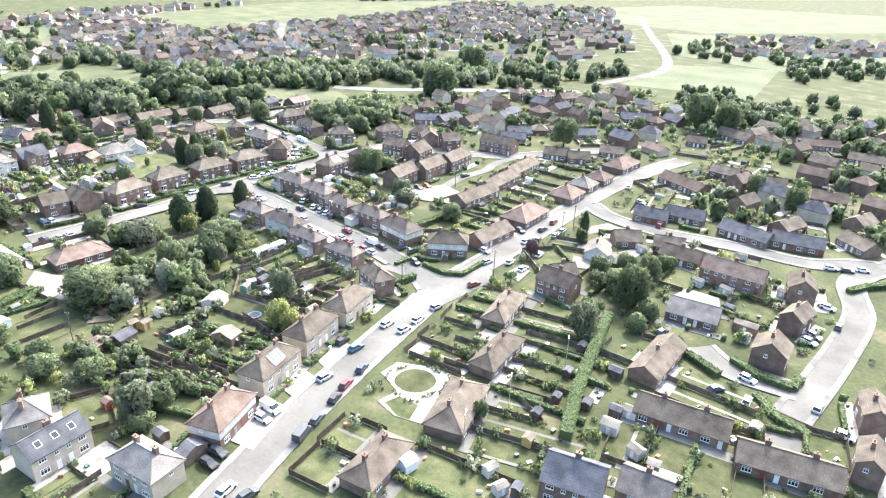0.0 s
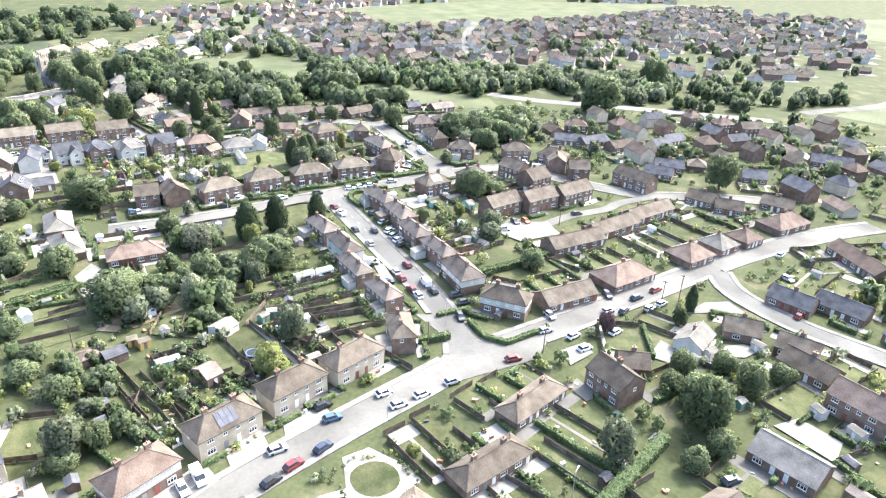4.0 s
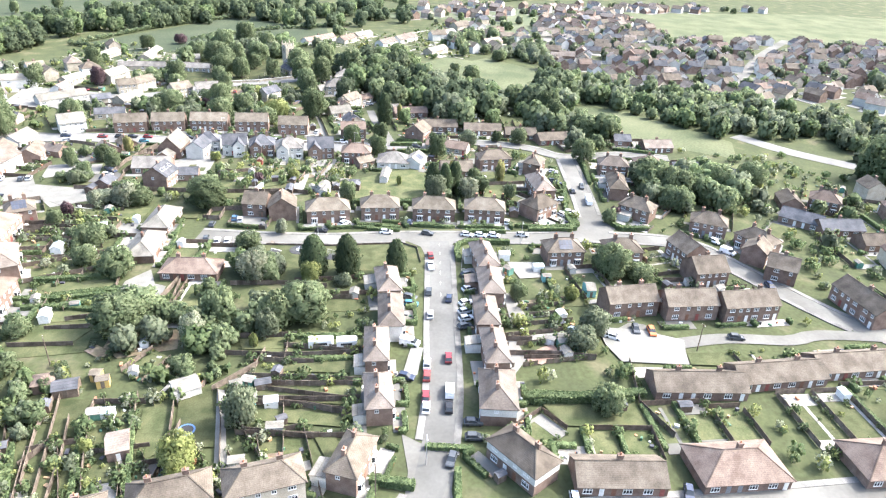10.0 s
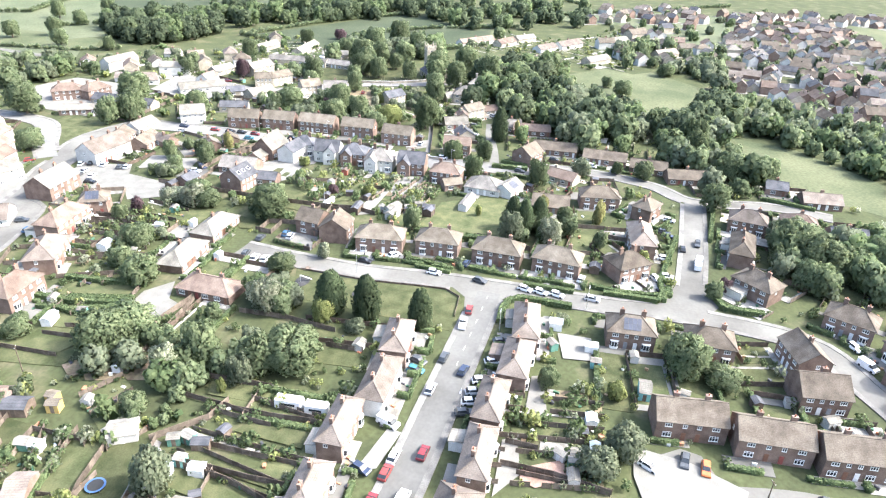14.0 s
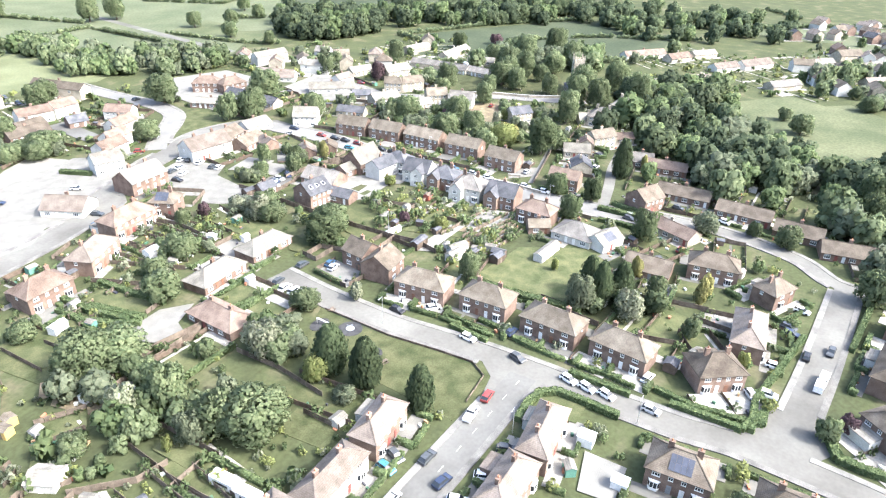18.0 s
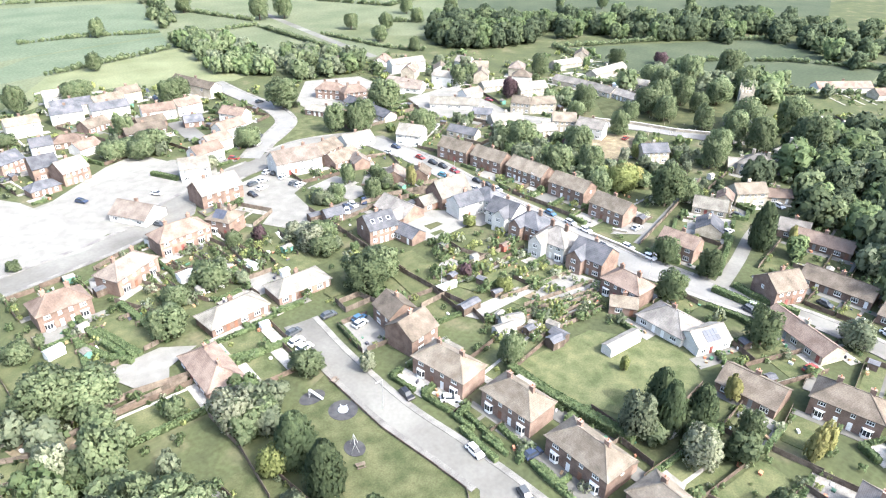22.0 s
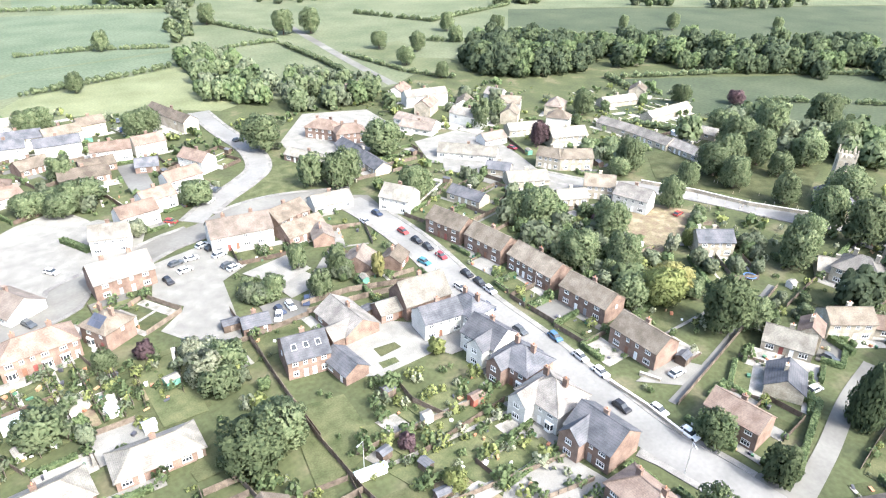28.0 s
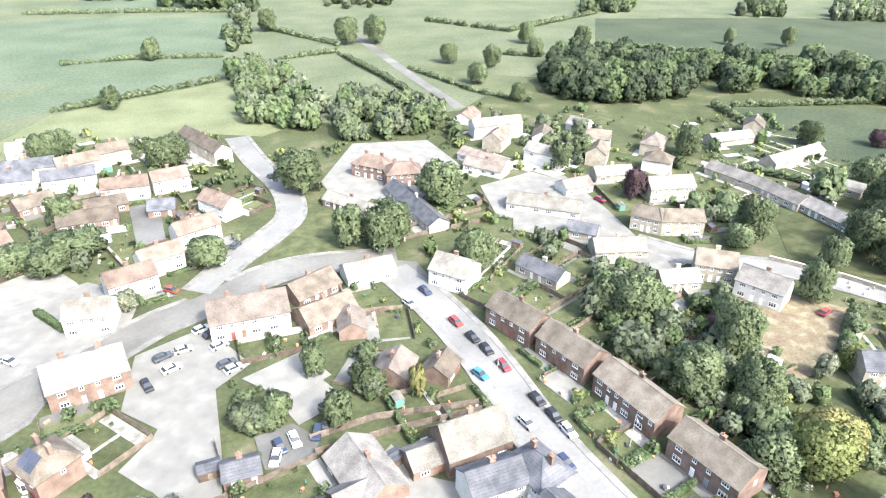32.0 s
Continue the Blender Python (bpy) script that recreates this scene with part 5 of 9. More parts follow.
def cloud_mesh(name, mats, p, t1, t2, up, core=None):
    """Each clump is a small folded leaf spray, shaded along the crown it belongs to."""
    n = len(p)
    v = np.empty((n, 4, 3))
    v[:, 0], v[:, 1], v[:, 2], v[:, 3] = p - t1 - up, p - t2 + up, p + t1 - up, p + t2 + up
    base = np.arange(n)[:, None] * 4
    f = (base + np.array([[0, 1, 3, 1, 2, 3]])).reshape(-1, 3)
    me = bpy.data.meshes.new(name)
    verts, faces = v.reshape(-1, 3).tolist(), f.tolist()
    out = np.repeat(up / np.maximum(np.linalg.norm(up, axis=1), 1e-9)[:, None], 4, axis=0)
    if core:  # solid boxes inside the sprays
        faces += [tuple(k + len(verts) for k in q) for q in core.f]
        boxes = np.array(core.v).reshape(-1, 8, 3)
        away = (boxes - boxes.mean(axis=1, keepdims=True)).reshape(-1, 3)
        out = np.concatenate([out, away / np.linalg.norm(away, axis=1)[:, None]])
        verts += core.v
    me.from_pydata(verts, [], faces, shade_flat=False)
    me.materials.append(mats)
    attr = me.attributes.new("custom_normal", "FLOAT_VECTOR", "POINT")
    attr.data.foreach_set("vector", out.astype(np.float32).ravel())
    return me


CROWNS = {}


def crown_mesh(kind, variant, size):
    """size: 0 small, 1 middling, 2 large crowns, with ever more and finer leaf sprays."""
    key = (kind, variant, size)
    if key not in CROWNS:
        shape = "conifer" if kind == "conifer" else "broad"
        n, leaf, lobes = ((1000, 0.125, 16), (2600, 0.078, 28), (5600, 0.054, 48))[size]
        lobes = lobes * 2 if shape == "conifer" else lobes
        n = int(n * 1.7) if shape == "conifer" else n
        CROWNS[key] = cloud_mesh("crown", LEAVES[kind], *leaf_cloud(variant * 7 + 3 + size, n, leaf, lobes, shape))
    return CROWNS[key]


def trunk_mesh(variant):
    def make(b):
        b.tube(0, 0, 0, 0.45, 0.075, 0.05, 8)
        r = random.Random(variant)
        for k in range(5):
            a, z = k * 1.3 + r.random(), 0.28 + 0.05 * k
            q = Vector((math.cos(a) * 0.5, math.sin(a) * 0.5, z + 0.25))
            p = Vector((0, 0, z))
            m = Matrix.Translation(p) @ (q - p).to_track_quat("Z", "Y").to_matrix().to_4x4()
            i = len(b.v)
            b.tube(0, 0, 0, (q - p).length, 0.035, 0.012, 5)
            b.v[i:] = [tuple(m @ Vector(c)) for c in b.v[i:]]
    return shared(("trunk", variant), make, BARK)


TREE_WORDS = {"broad": "leafy green broadleaved garden tree", "dark": "dense tree with dark green leaves", "conifer": "tall dark green conical conifer", "lime": "small tree with bright yellow-green leaves", "gold": "slim conifer with golden-green foliage",
              "pale": "tree flecked with pale blossom", "grey": "airy tree with grey-green leaves", "purple": "small tree with dark purple leaves"}
tree_rng = random.Random(11)


def tree(kind, x, y, h, r):
    v = tree_rng.randrange(4)
    root = thing("tree", x, y, tree_rng.uniform(0, 360), TREE_WORDS[kind], "tree")
    tr = part("trunk", trunk_mesh(v), BARK, root)
    tr.scale = (max(r, h * 0.35), max(r, h * 0.35), h)
    cr = part("crown", crown_mesh(kind, v, 0 if r < 2.6 else 1 if r < 5.5 else 2), None, root)
    cr.scale = (r, r, h * 0.97)
    cr.location.z = h * 0.02
    return root


tree("conifer", -199.0, 106.9, 12.6, 4.4)
tree("conifer", -199.1, 116.6, 12.8, 4.0)
tree("conifer", -199.3, 130.9, 11.4, 3.3)
tree("lime", -194.3, 106.3, 6.7, 3.2)
tree("broad", -175.2, 106.6, 10.1, 8.2)
tree("broad", -171.3, 100.4, 9.5, 4.8)
tree("broad", -174.9, 64.9, 8.6, 7.5)
tree("broad", -197.3, 51.8, 8.6, 5.3)
tree("broad", -187.1, 79.8, 5.0, 2.5)
tree("broad", -215.3, 85.1, 5.5, 4.2)
tree("pale", -194.8, 90.2, 9.4, 5.0)
tree("broad", -199.1, 93.5, 6.7, 4.4)
tree("broad", -171.1, 86.5, 11.4, 4.4)
tree("pale", -164.1, 81.4, 8.8, 3.3)
tree("grey", -166.3, 98.6, 8.2, 3.1)
tree("broad", -174.2, 74.2, 5.2, 3.6)
tree("broad", -152.5, 81.7, 4.7, 3.1)
tree("lime", -162.4, 87.6, 4.9, 2.9)
tree("lime", -162.7, 96.0, 4.1, 1.2)
tree("grey", -192.6, 115.8, 3.3, 2.8)
tree("grey", -253.7, 145.8, 10.6, 4.1)
tree("conifer", -259.6, 149.6, 13.0, 3.2)
tree("pale", -256.4, 158.4, 8.6, 4.2)
tree("gold", -277.9, 154.0, 7.5, 2.0)
tree("broad", -269.7, 161.8, 7.6, 2.8)
tree("broad", -256.2, 174.2, 6.5, 2.3)
tree("gold", -276.9, 173.4, 8.4, 1.9)
tree("lime", -251.8, 187.5, 4.6, 1.6)
tree("dark", -301.6, 149.4, 11.3, 4.4)
tree("conifer", -350.7, 126.6, 15.7, 4.0)
tree("gold", -355.0, 134.0, 9.7, 1.5)
tree("dark", -321.3, 111.8, 8.3, 4.0)
tree("dark", -322.4, 124.8, 9.2, 3.7)
tree("dark", -303.5, 124.0, 9.4, 4.4)
tree("broad", -400.8, 84.0, 13.3, 5.2)
tree("dark", -355.9, 90.8, 16.1, 6.8)
tree("lime", -354.5, 74.0, 10.2, 6.8)
tree("grey", -319.5, 165.0, 7.0, 4.6)
tree("broad", -323.1, 189.2, 7.6, 4.3)
tree("dark", -324.9, 179.0, 5.9, 2.5)
tree("pale", -247.0, 37.4, 7.9, 4.5)
tree("broad", -313.6, -90.1, 15.1, 8.7)
tree("broad", -313.2, -46.1, 12.9, 5.1)
tree("broad", -320.2, -39.8, 13.5, 5.3)
tree("broad", -350.9, -59.3, 15.0, 9.0)
tree("broad", -336.4, -15.7, 13.7, 6.0)
tree("broad", -273.1, 13.6, 6.5, 3.4)
tree("broad", -282.8, 20.6, 8.0, 3.4)
tree("gold", -300.4, 20.7, 8.0, 2.2)
tree("broad", -276.8, -133.9, 11.5, 6.8)
tree("broad", -229.0, -74.8, 7.5, 6.5)
tree("broad", -237.8, -68.9, 7.6, 6.6)
tree("purple", -238.4, 21.6, 4.6, 2.2)
tree("broad", -215.8, 38.1, 7.8, 5.4)
tree("pale", -225.5, 93.9, 5.2, 2.1)
tree("broad", -368.0, 43.9, 15.1, 6.2)
tree("broad", -358.8, 56.9, 12.4, 5.9)
tree("broad", -376.4, 35.7, 8.9, 5.2)
tree("broad", -405.4, 37.8, 11.9, 4.6)
tree("broad", -439.4, 40.1, 13.3, 5.9)
tree("broad", -450.7, 28.9, 15.9, 6.7)
tree("broad", -468.4, 31.8, 15.8, 6.9)
tree("broad", -441.8, 58.1, 11.6, 4.9)
tree("broad", -434.5, 76.0, 15.8, 6.3)
tree("broad", -431.9, 88.3, 16.5, 6.7)
tree("broad", -463.3, 87.4, 19.2, 7.8)
tree("broad", -441.8, 106.0, 19.4, 7.9)
tree("broad", -346.4, 69.8, 8.8, 5.2)
tree("broad", -251.7, 113.8, 8.7, 3.3)
tree("lime", -269.5, 132.6, 4.0, 1.2)
tree("broad", -201.9, 195.0, 7.8, 4.8)
tree("broad", -195.9, 203.7, 5.4, 4.7)
tree("grey", -166.9, 181.5, 7.8, 4.4)
tree("broad", -184.6, 164.8, 5.4, 2.7)
tree("lime", -184.5, 180.0, 4.6, 2.4)
tree("conifer", -262.8, 145.4, 12.0, 3.4)
tree("conifer", -264.4, 153.7, 12.0, 3.3)
tree("gold", -273.3, 172.9, 8.5, 2.0)
tree("broad", -300.0, 213.4, 10.7, 5.4)
tree("broad", -333.5, 222.9, 12.8, 7.6)
tree("broad", -337.2, 237.6, 10.7, 6.0)
tree("dark", -347.3, 210.2, 15.5, 6.2)
tree("broad", -249.5, 234.9, 9.4, 5.2)
tree("broad", -262.7, 248.8, 9.5, 6.4)
tree("broad", -261.4, 229.4, 8.1, 4.6)
tree("broad", -252.2, 254.1, 8.4, 5.3)
tree("lime", -293.5, 57.6, 4.2, 2.4)
tree("dark", -291.4, 13.6, 7.0, 3.2)
tree("lime", -250.6, 38.4, 3.8, 4.4)
tree("pale", -250.0, 29.8, 4.4, 4.4)
tree("broad", -66.9, 169.3, 7.4, 6.4)
tree("broad", -73.3, 184.9, 5.3, 3.6)
tree("broad", -64.7, 182.8, 8.0, 3.9)
tree("broad", -74.5, 167.1, 5.4, 2.6)
tree("conifer", -97.0, 201.2, 8.0, 1.8)
tree("dark", -93.1, 191.9, 5.7, 2.0)
tree("purple", -100.2, 171.8, 6.3, 2.2)
tree("broad", -63.6, 193.3, 4.9, 3.3)
tree("lime", -123.6, 88.9, 8.2, 3.6)
tree("lime", -127.7, 70.2, 3.8, 1.6)
tree("broad", -137.5, 176.6, 6.8, 3.9)
tree("grey", -160.5, 176.6, 6.4, 4.3)
tree("broad", -312.5, 419.2, 22.0, 10.5)
tree("broad", -280.9, 340.9, 22.0, 13.7)
tree("broad", -272.2, 276.2, 11.0, 7.0)
tree("broad", -265.3, 258.6, 12.7, 6.8)
tree("broad", -259.3, 239.5, 12.8, 7.8)
tree("broad", -269.6, 233.3, 13.1, 8.0)
tree("broad", -197.7, 195.7, 11.1, 6.1)
tree("broad", -252.5, 63.4, 9.6, 6.6)
tree("dark", -367.1, 211.6, 16.2, 6.5)
tree("broad", -204.0, 40.5, 6.1, 4.1)
tree("broad", -116.2, 52.1, 6.3, 3.1)
tree("broad", -136.8, 47.0, 5.3, 3.5)
tree("broad", -168.1, 38.8, 5.0, 3.4)
tree("broad", -112.9, 45.9, 4.3, 3.0)
tree("grey", -63.9, 139.3, 10.2, 3.9)
tree("dark", -61.7, 163.6, 13.1, 5.6)
tree("broad", -54.5, 159.1, 6.2, 3.1)
tree("broad", -54.4, 151.5, 5.0, 3.0)
tree("broad", -77.5, 174.3, 7.0, 3.5)
tree("grey", -116.9, 46.9, 8.9, 4.3)
tree("lime", -120.8, 89.8, 6.2, 3.4)
tree("grey", -134.8, 98.4, 10.1, 3.9)
tree("broad", -168.4, 62.5, 10.7, 7.6)
tree("broad", -159.3, 293.8, 15.7, 7.1)
tree("broad", -123.6, 382.6, 22.0, 9.6)
tree("broad", -107.2, 381.5, 18.8, 7.8)
tree("broad", -46.4, 277.3, 11.3, 4.4)
tree("broad", -63.7, 286.4, 10.3, 4.0)
tree("broad", -63.6, 94.5, 5.3, 1.8)
tree("lime", -85.0, 105.1, 2.4, 1.6)
tree("broad", -118.4, 56.8, 5.8, 2.5)
tree("broad", -153.2, 43.0, 4.8, 3.3)
tree("broad", -146.3, 40.8, 4.9, 3.8)
tree("dark", -246.2, 65.6, 10.4, 7.2)
tree("broad", -248.3, 42.0, 6.4, 4.8)
tree("broad", -324.5, -40.2, 14.6, 6.6)
tree("broad", -340.2, -17.8, 11.0, 5.5)
tree("broad", -275.0, -53.1, 9.1, 6.2)
tree("broad", -280.8, -133.1, 12.4, 6.2)
tree("broad", -300.1, -308.2, 12.9, 5.4)
tree("broad", -268.7, -217.8, 10.4, 4.6)
tree("broad", -245.0, -164.8, 10.0, 6.9)
tree("broad", -451.5, -226.3, 12.5, 6.1)
tree("broad", -468.5, -206.7, 13.5, 6.0)
tree("broad", -442.7, -180.5, 11.3, 6.5)
tree("broad", -525.9, -251.7, 15.1, 6.1)
tree("broad", -508.2, -218.1, 12.1, 5.7)
tree("broad", -554.0, -228.4, 14.2, 6.1)
tree("broad", -649.6, -190.0, 11.0, 4.2)
tree("broad", -679.9, -167.1, 13.6, 5.5)
tree("broad", -759.3, -126.6, 9.6, 4.4)
tree("broad", -418.1, -300.8, 18.6, 8.5)
tree("broad", -436.2, -294.6, 18.8, 8.6)
tree("broad", -384.6, -362.8, 16.4, 6.9)
tree("broad", -442.2, -143.7, 9.6, 3.7)
tree("purple", -410.9, -32.3, 11.0, 4.3)
tree("broad", -405.1, -64.3, 10.9, 4.8)
tree("broad", -418.6, -68.9, 10.1, 4.5)
tree("broad", -458.7, -52.8, 12.9, 5.9)
tree("broad", -420.3, 7.5, 14.5, 6.1)
tree("broad", -413.1, 8.9, 7.8, 4.6)
tree("dark", -514.1, -37.9, 10.9, 5.5)
tree("purple", -538.3, -22.5, 7.6, 4.7)
tree("broad", -488.9, 2.3, 13.0, 7.1)
tree("broad", -476.8, 17.2, 15.4, 8.9)
tree("broad", -500.2, 17.7, 18.8, 8.1)
tree("broad", -484.0, 43.0, 13.6, 7.4)
tree("broad", -464.4, 43.2, 10.3, 4.7)
tree("broad", -444.0, 28.7, 13.9, 8.1)
tree("broad", -426.3, 29.7, 10.1, 3.9)
tree("broad", -410.8, 81.5, 14.4, 5.8)
tree("broad", -453.5, 72.5, 16.2, 8.1)
tree("lime", -387.6, 59.1, 6.4, 3.2)
tree("pale", -379.9, 58.0, 6.6, 2.4)
tree("gold", -361.2, 71.3, 8.1, 7.0)
tree("broad", -356.6, 67.5, 4.9, 4.2)
tree("broad", -351.3, 47.1, 11.5, 6.7)
tree("broad", -358.9, 21.9, 13.0, 7.6)
tree("purple", -372.0, 36.0, 5.5, 3.0)
tree("broad", -353.9, 57.1, 5.9, 2.9)
tree("broad", -355.3, 16.1, 10.2, 5.1)
tree("broad", -284.1, 4.2, 8.0, 2.9)
tree("grey", -266.7, 12.4, 5.0, 3.2)
tree("broad", -292.9, 14.5, 5.1, 3.6)
tree("pale", -252.7, -40.7, 5.4, 3.2)
tree("broad", -243.4, -73.7, 9.0, 7.8)
tree("broad", -235.1, -76.8, 6.1, 5.2)
tree("pale", -247.0, 27.2, 5.3, 2.6)
tree("purple", -271.6, 78.6, 3.6, 2.0)
tree("broad", -230.1, 21.3, 5.6, 2.8)
tree("broad", -507.2, 45.0, 16.4, 6.6)
tree("broad", -527.1, 27.1, 20.4, 8.3)
tree("broad", -363.5, 94.4, 9.4, 3.8)
tree("lime", -273.2, 91.6, 4.6, 2.6)
tree("broad", -215.4, -158.1, 14.2, 5.7)
tree("broad", -240.3, -157.2, 12.0, 6.7)
tree("broad", -242.1, -98.9, 9.4, 4.7)
tree("broad", -177.5, -5.6, 3.5, 2.2)
tree("broad", -252.3, 36.2, 7.4, 4.8)
tree("broad", -201.3, -116.5, 5.2, 4.6)
tree("broad", -468.4, 171.9, 6.9, 3.9)
tree("broad", -449.6, 180.8, 10.3, 6.0)
tree("broad", -511.2, 207.3, 8.6, 5.8)
tree("broad", -235.6, 206.2, 5.9, 2.5)
tree("purple", -241.0, 210.1, 4.4, 2.3)


WOOD_SEED = [100]


def blocked(x, y):
    """Roads, houses and open meadows stay clear of woodland trees."""
    if any(inside(x, y, g_) for g_ in OPEN_GROUND):
        return True
    if any((p.x - x) ** 2 + (p.y - y) ** 2 < (w_ / 2 + 2.5) ** 2 for n_, w_, l_, pts_ in ROAD_LINES for p in pts_):
        return True
    return any(abs(hx_ - x) < 30 and abs(hy_ - y) < 30 and math.hypot(hx_ - x, hy_ - y) < max(7.0, ww * 0.5 + 2.5) for hx_, hy_, a_, ww, dd, t_ in HOUSE_SPOTS)


def wood(n, h, ring, leaves=250):
    WOOD_SEED[0] += 1
    r = random.Random(WOOD_SEED[0])
    xs, ys = [p[0] for p in ring], [p[1] for p in ring]
    clouds = [leaf_cloud(40 + k, leaves, 4.1 / math.sqrt(leaves), 14, "broad") for k in range(3)]
    P, T1, T2, U, tone = [], [], [], [], []
    made, tries = 0, 0
    while made < n and tries < n * 40:
        tries += 1
        x, y = r.uniform(min(xs), max(xs)), r.uniform(min(ys), max(ys))
        if not inside(x, y, ring) or blocked(x, y):
            continue
        made += 1
        hh = h * r.uniform(0.65, 1.25)
        rr = hh * r.uniform(0.42, 0.6)
        p, t1, t2, u = clouds[r.randrange(3)]
        a = r.uniform(0, 6.28)
        # tall belts mostly take the leaf tone with cloud shadow painted in
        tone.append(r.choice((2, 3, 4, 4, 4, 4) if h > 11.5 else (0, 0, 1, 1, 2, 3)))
        m = np.array([[math.cos(a), math.sin(a), 0], [-math.sin(a), math.cos(a), 0], [0, 0, 1]])
        sc = np.array([rr, rr, hh])
        P.append(p @ m * sc + np.array([x, y, 0]))
        for src, dst in ((t1, T1), (t2, T2), (u, U)):
            dst.append(src @ m * sc)
    me = cloud_mesh("woodland", LEAVES["broad"], np.concatenate(P), np.concatenate(T1), np.concatenate(T2), np.concatenate(U))
    for extra in ("grey", "hedge", "dark", "cloud_shaded"):
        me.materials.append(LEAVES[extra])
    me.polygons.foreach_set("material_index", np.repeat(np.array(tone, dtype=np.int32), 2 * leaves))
    return tagged(new("woodland", me), "dense belt of dark green broadleaved trees", "woodland", kind="stuff")


wood(68, 9, [(-335.8, -270.1), (-354.3, -255.5), (-353.0, -199.4), (-349.6, -142.2), (-341.3, -142.4), (-327.7, -156.2), (-315.4, -174.7)], 480)
wood(49, 9, [(-348.9, -153.4), (-375.6, -185.3), (-392.5, -142.9), (-399.2, -127.0), (-369.6, -124.3), (-348.5, -127.8)], 480)
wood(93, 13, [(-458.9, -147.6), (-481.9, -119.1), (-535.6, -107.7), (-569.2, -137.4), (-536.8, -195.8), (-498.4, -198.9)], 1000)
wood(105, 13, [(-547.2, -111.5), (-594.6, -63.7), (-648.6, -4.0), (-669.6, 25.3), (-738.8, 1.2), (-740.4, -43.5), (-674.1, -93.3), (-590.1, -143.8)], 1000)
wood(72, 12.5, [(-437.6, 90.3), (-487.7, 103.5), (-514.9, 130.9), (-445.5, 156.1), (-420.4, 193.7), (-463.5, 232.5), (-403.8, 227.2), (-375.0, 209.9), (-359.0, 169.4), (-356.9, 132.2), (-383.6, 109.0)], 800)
wood(62, 12, [(-632.0, 18.0), (-604.0, 52.0), (-642.0, 108.0), (-668.0, 152.0), (-765.0, 150.0), (-742.0, 8.0)], 900)
wood(37, 9, [(-557.8, 169.0), (-576.2, 219.1), (-485.4, 235.4), (-475.1, 247.4), (-554.0, 240.8), (-628.9, 205.5)], 230)
wood(55, 9, [(-426.1, 230.4), (-444.0, 269.9), (-410.0, 298.3), (-380.6, 318.7), (-341.7, 332.4), (-303.5, 314.1), (-333.2, 300.0), (-351.4, 268.1), (-373.8, 236.0)], 230)
wood(37, 11, [(-524.3, -14.8), (-548.5, 26.4), (-633.2, 62.6), (-587.7, 91.5), (-510.8, 66.7), (-448.2, 30.2), (-455.3, -5.0)], 480)
wood(36, 13, [(-435.3, 94.8), (-501.1, 125.0), (-442.7, 139.4), (-372.0, 131.7), (-377.9, 105.7)], 800)
wood(44, 11, [(-440.3, 136.0), (-439.0, 201.4), (-367.6, 245.6), (-323.1, 272.3), (-295.1, 248.2), (-321.9, 189.2), (-348.8, 142.2), (-392.9, 119.2)], 800)
wood(74, 8, [(-371.7, 314.1), (-351.2, 413.3), (-266.4, 480.3), (-229.7, 526.1), (-214.0, 473.0), (-252.8, 381.1), (-315.2, 335.7)], 230)
wood(43, 8, [(-133.3, 379.2), (-116.8, 461.1), (-71.4, 437.8), (-35.5, 424.9), (-28.5, 376.1), (-59.7, 383.9), (-98.6, 390.0), (-116.9, 353.6)], 230)
wood(25, 8, [(-275.8, 222.0), (-277.6, 251.0), (-264.5, 265.4), (-241.8, 253.7), (-244.6, 229.0), (-256.3, 215.3)], 733)
wood(34, 9, [(-283.3, 233.6), (-290.6, 262.7), (-270.1, 270.3), (-250.0, 266.0), (-252.8, 247.1), (-260.4, 230.2)], 550)
wood(16, 6.5, [(-165.1, 62.1), (-177.2, 74.5), (-180.7, 87.6), (-178.4, 105.4), (-166.3, 101.2), (-160.1, 88.8), (-157.4, 68.5)], 733)
wood(13, 6, [(-196.9, 83.9), (-205.4, 87.8), (-207.4, 97.1), (-199.0, 102.3), (-194.2, 93.1)], 1100)
wood(8, 6.5, [(-257.9, 143.1), (-267.3, 151.1), (-266.6, 161.6), (-261.2, 168.9), (-255.8, 158.6), (-254.0, 149.4)], 1100)
wood(20, 6.5, [(-352.9, 11.5), (-363.6, 27.6), (-364.5, 44.4), (-353.2, 54.4), (-345.3, 45.6), (-345.5, 27.5)], 550)
wood(20, 6, [(-355.3, 52.5), (-363.3, 64.6), (-366.4, 76.0), (-357.8, 78.8), (-350.2, 67.9)], 916)
wood(31, 12, [(-279.9, -557.5), (-400.1, -441.3), (-396.9, -476.4), (-282.4, -581.6)], 210)
wood(24, 8, [(-386.6, -465.1), (-399.7, -457.9), (-341.0, -263.6), (-327.1, -240.8), (-322.9, -243.3)], 210)
wood(18, 9, [(-469.1, -493.7), (-520.7, -446.3), (-499.0, -403.2), (-452.5, -439.1)], 210)
wood(37, 10, [(-696.1, -403.8), (-743.5, -378.9), (-681.2, -313.9), (-636.1, -324.3)], 210)
wood(24, 10, [(-791.4, -301.0), (-844.5, -294.0), (-773.9, -241.2), (-733.3, -249.8)], 210)
wood(55, 10, [(-847.7, -250.1), (-983.7, -220.0), (-895.5, -174.0), (-792.6, -209.9)], 210)
wood(105, 8, [(-602.3, 193.5), (-581.5, 272.0), (-461.4, 236.6), (-452.1, 284.7), (-409.8, 346.7), (-343.1, 432.0), (-292.0, 524.5), (-247.9, 553.8), (-221.5, 498.4), (-269.7, 405.8), (-349.7, 315.4), (-417.0, 228.0), (-507.1, 214.6), (-519.5, 164.1)], 230)
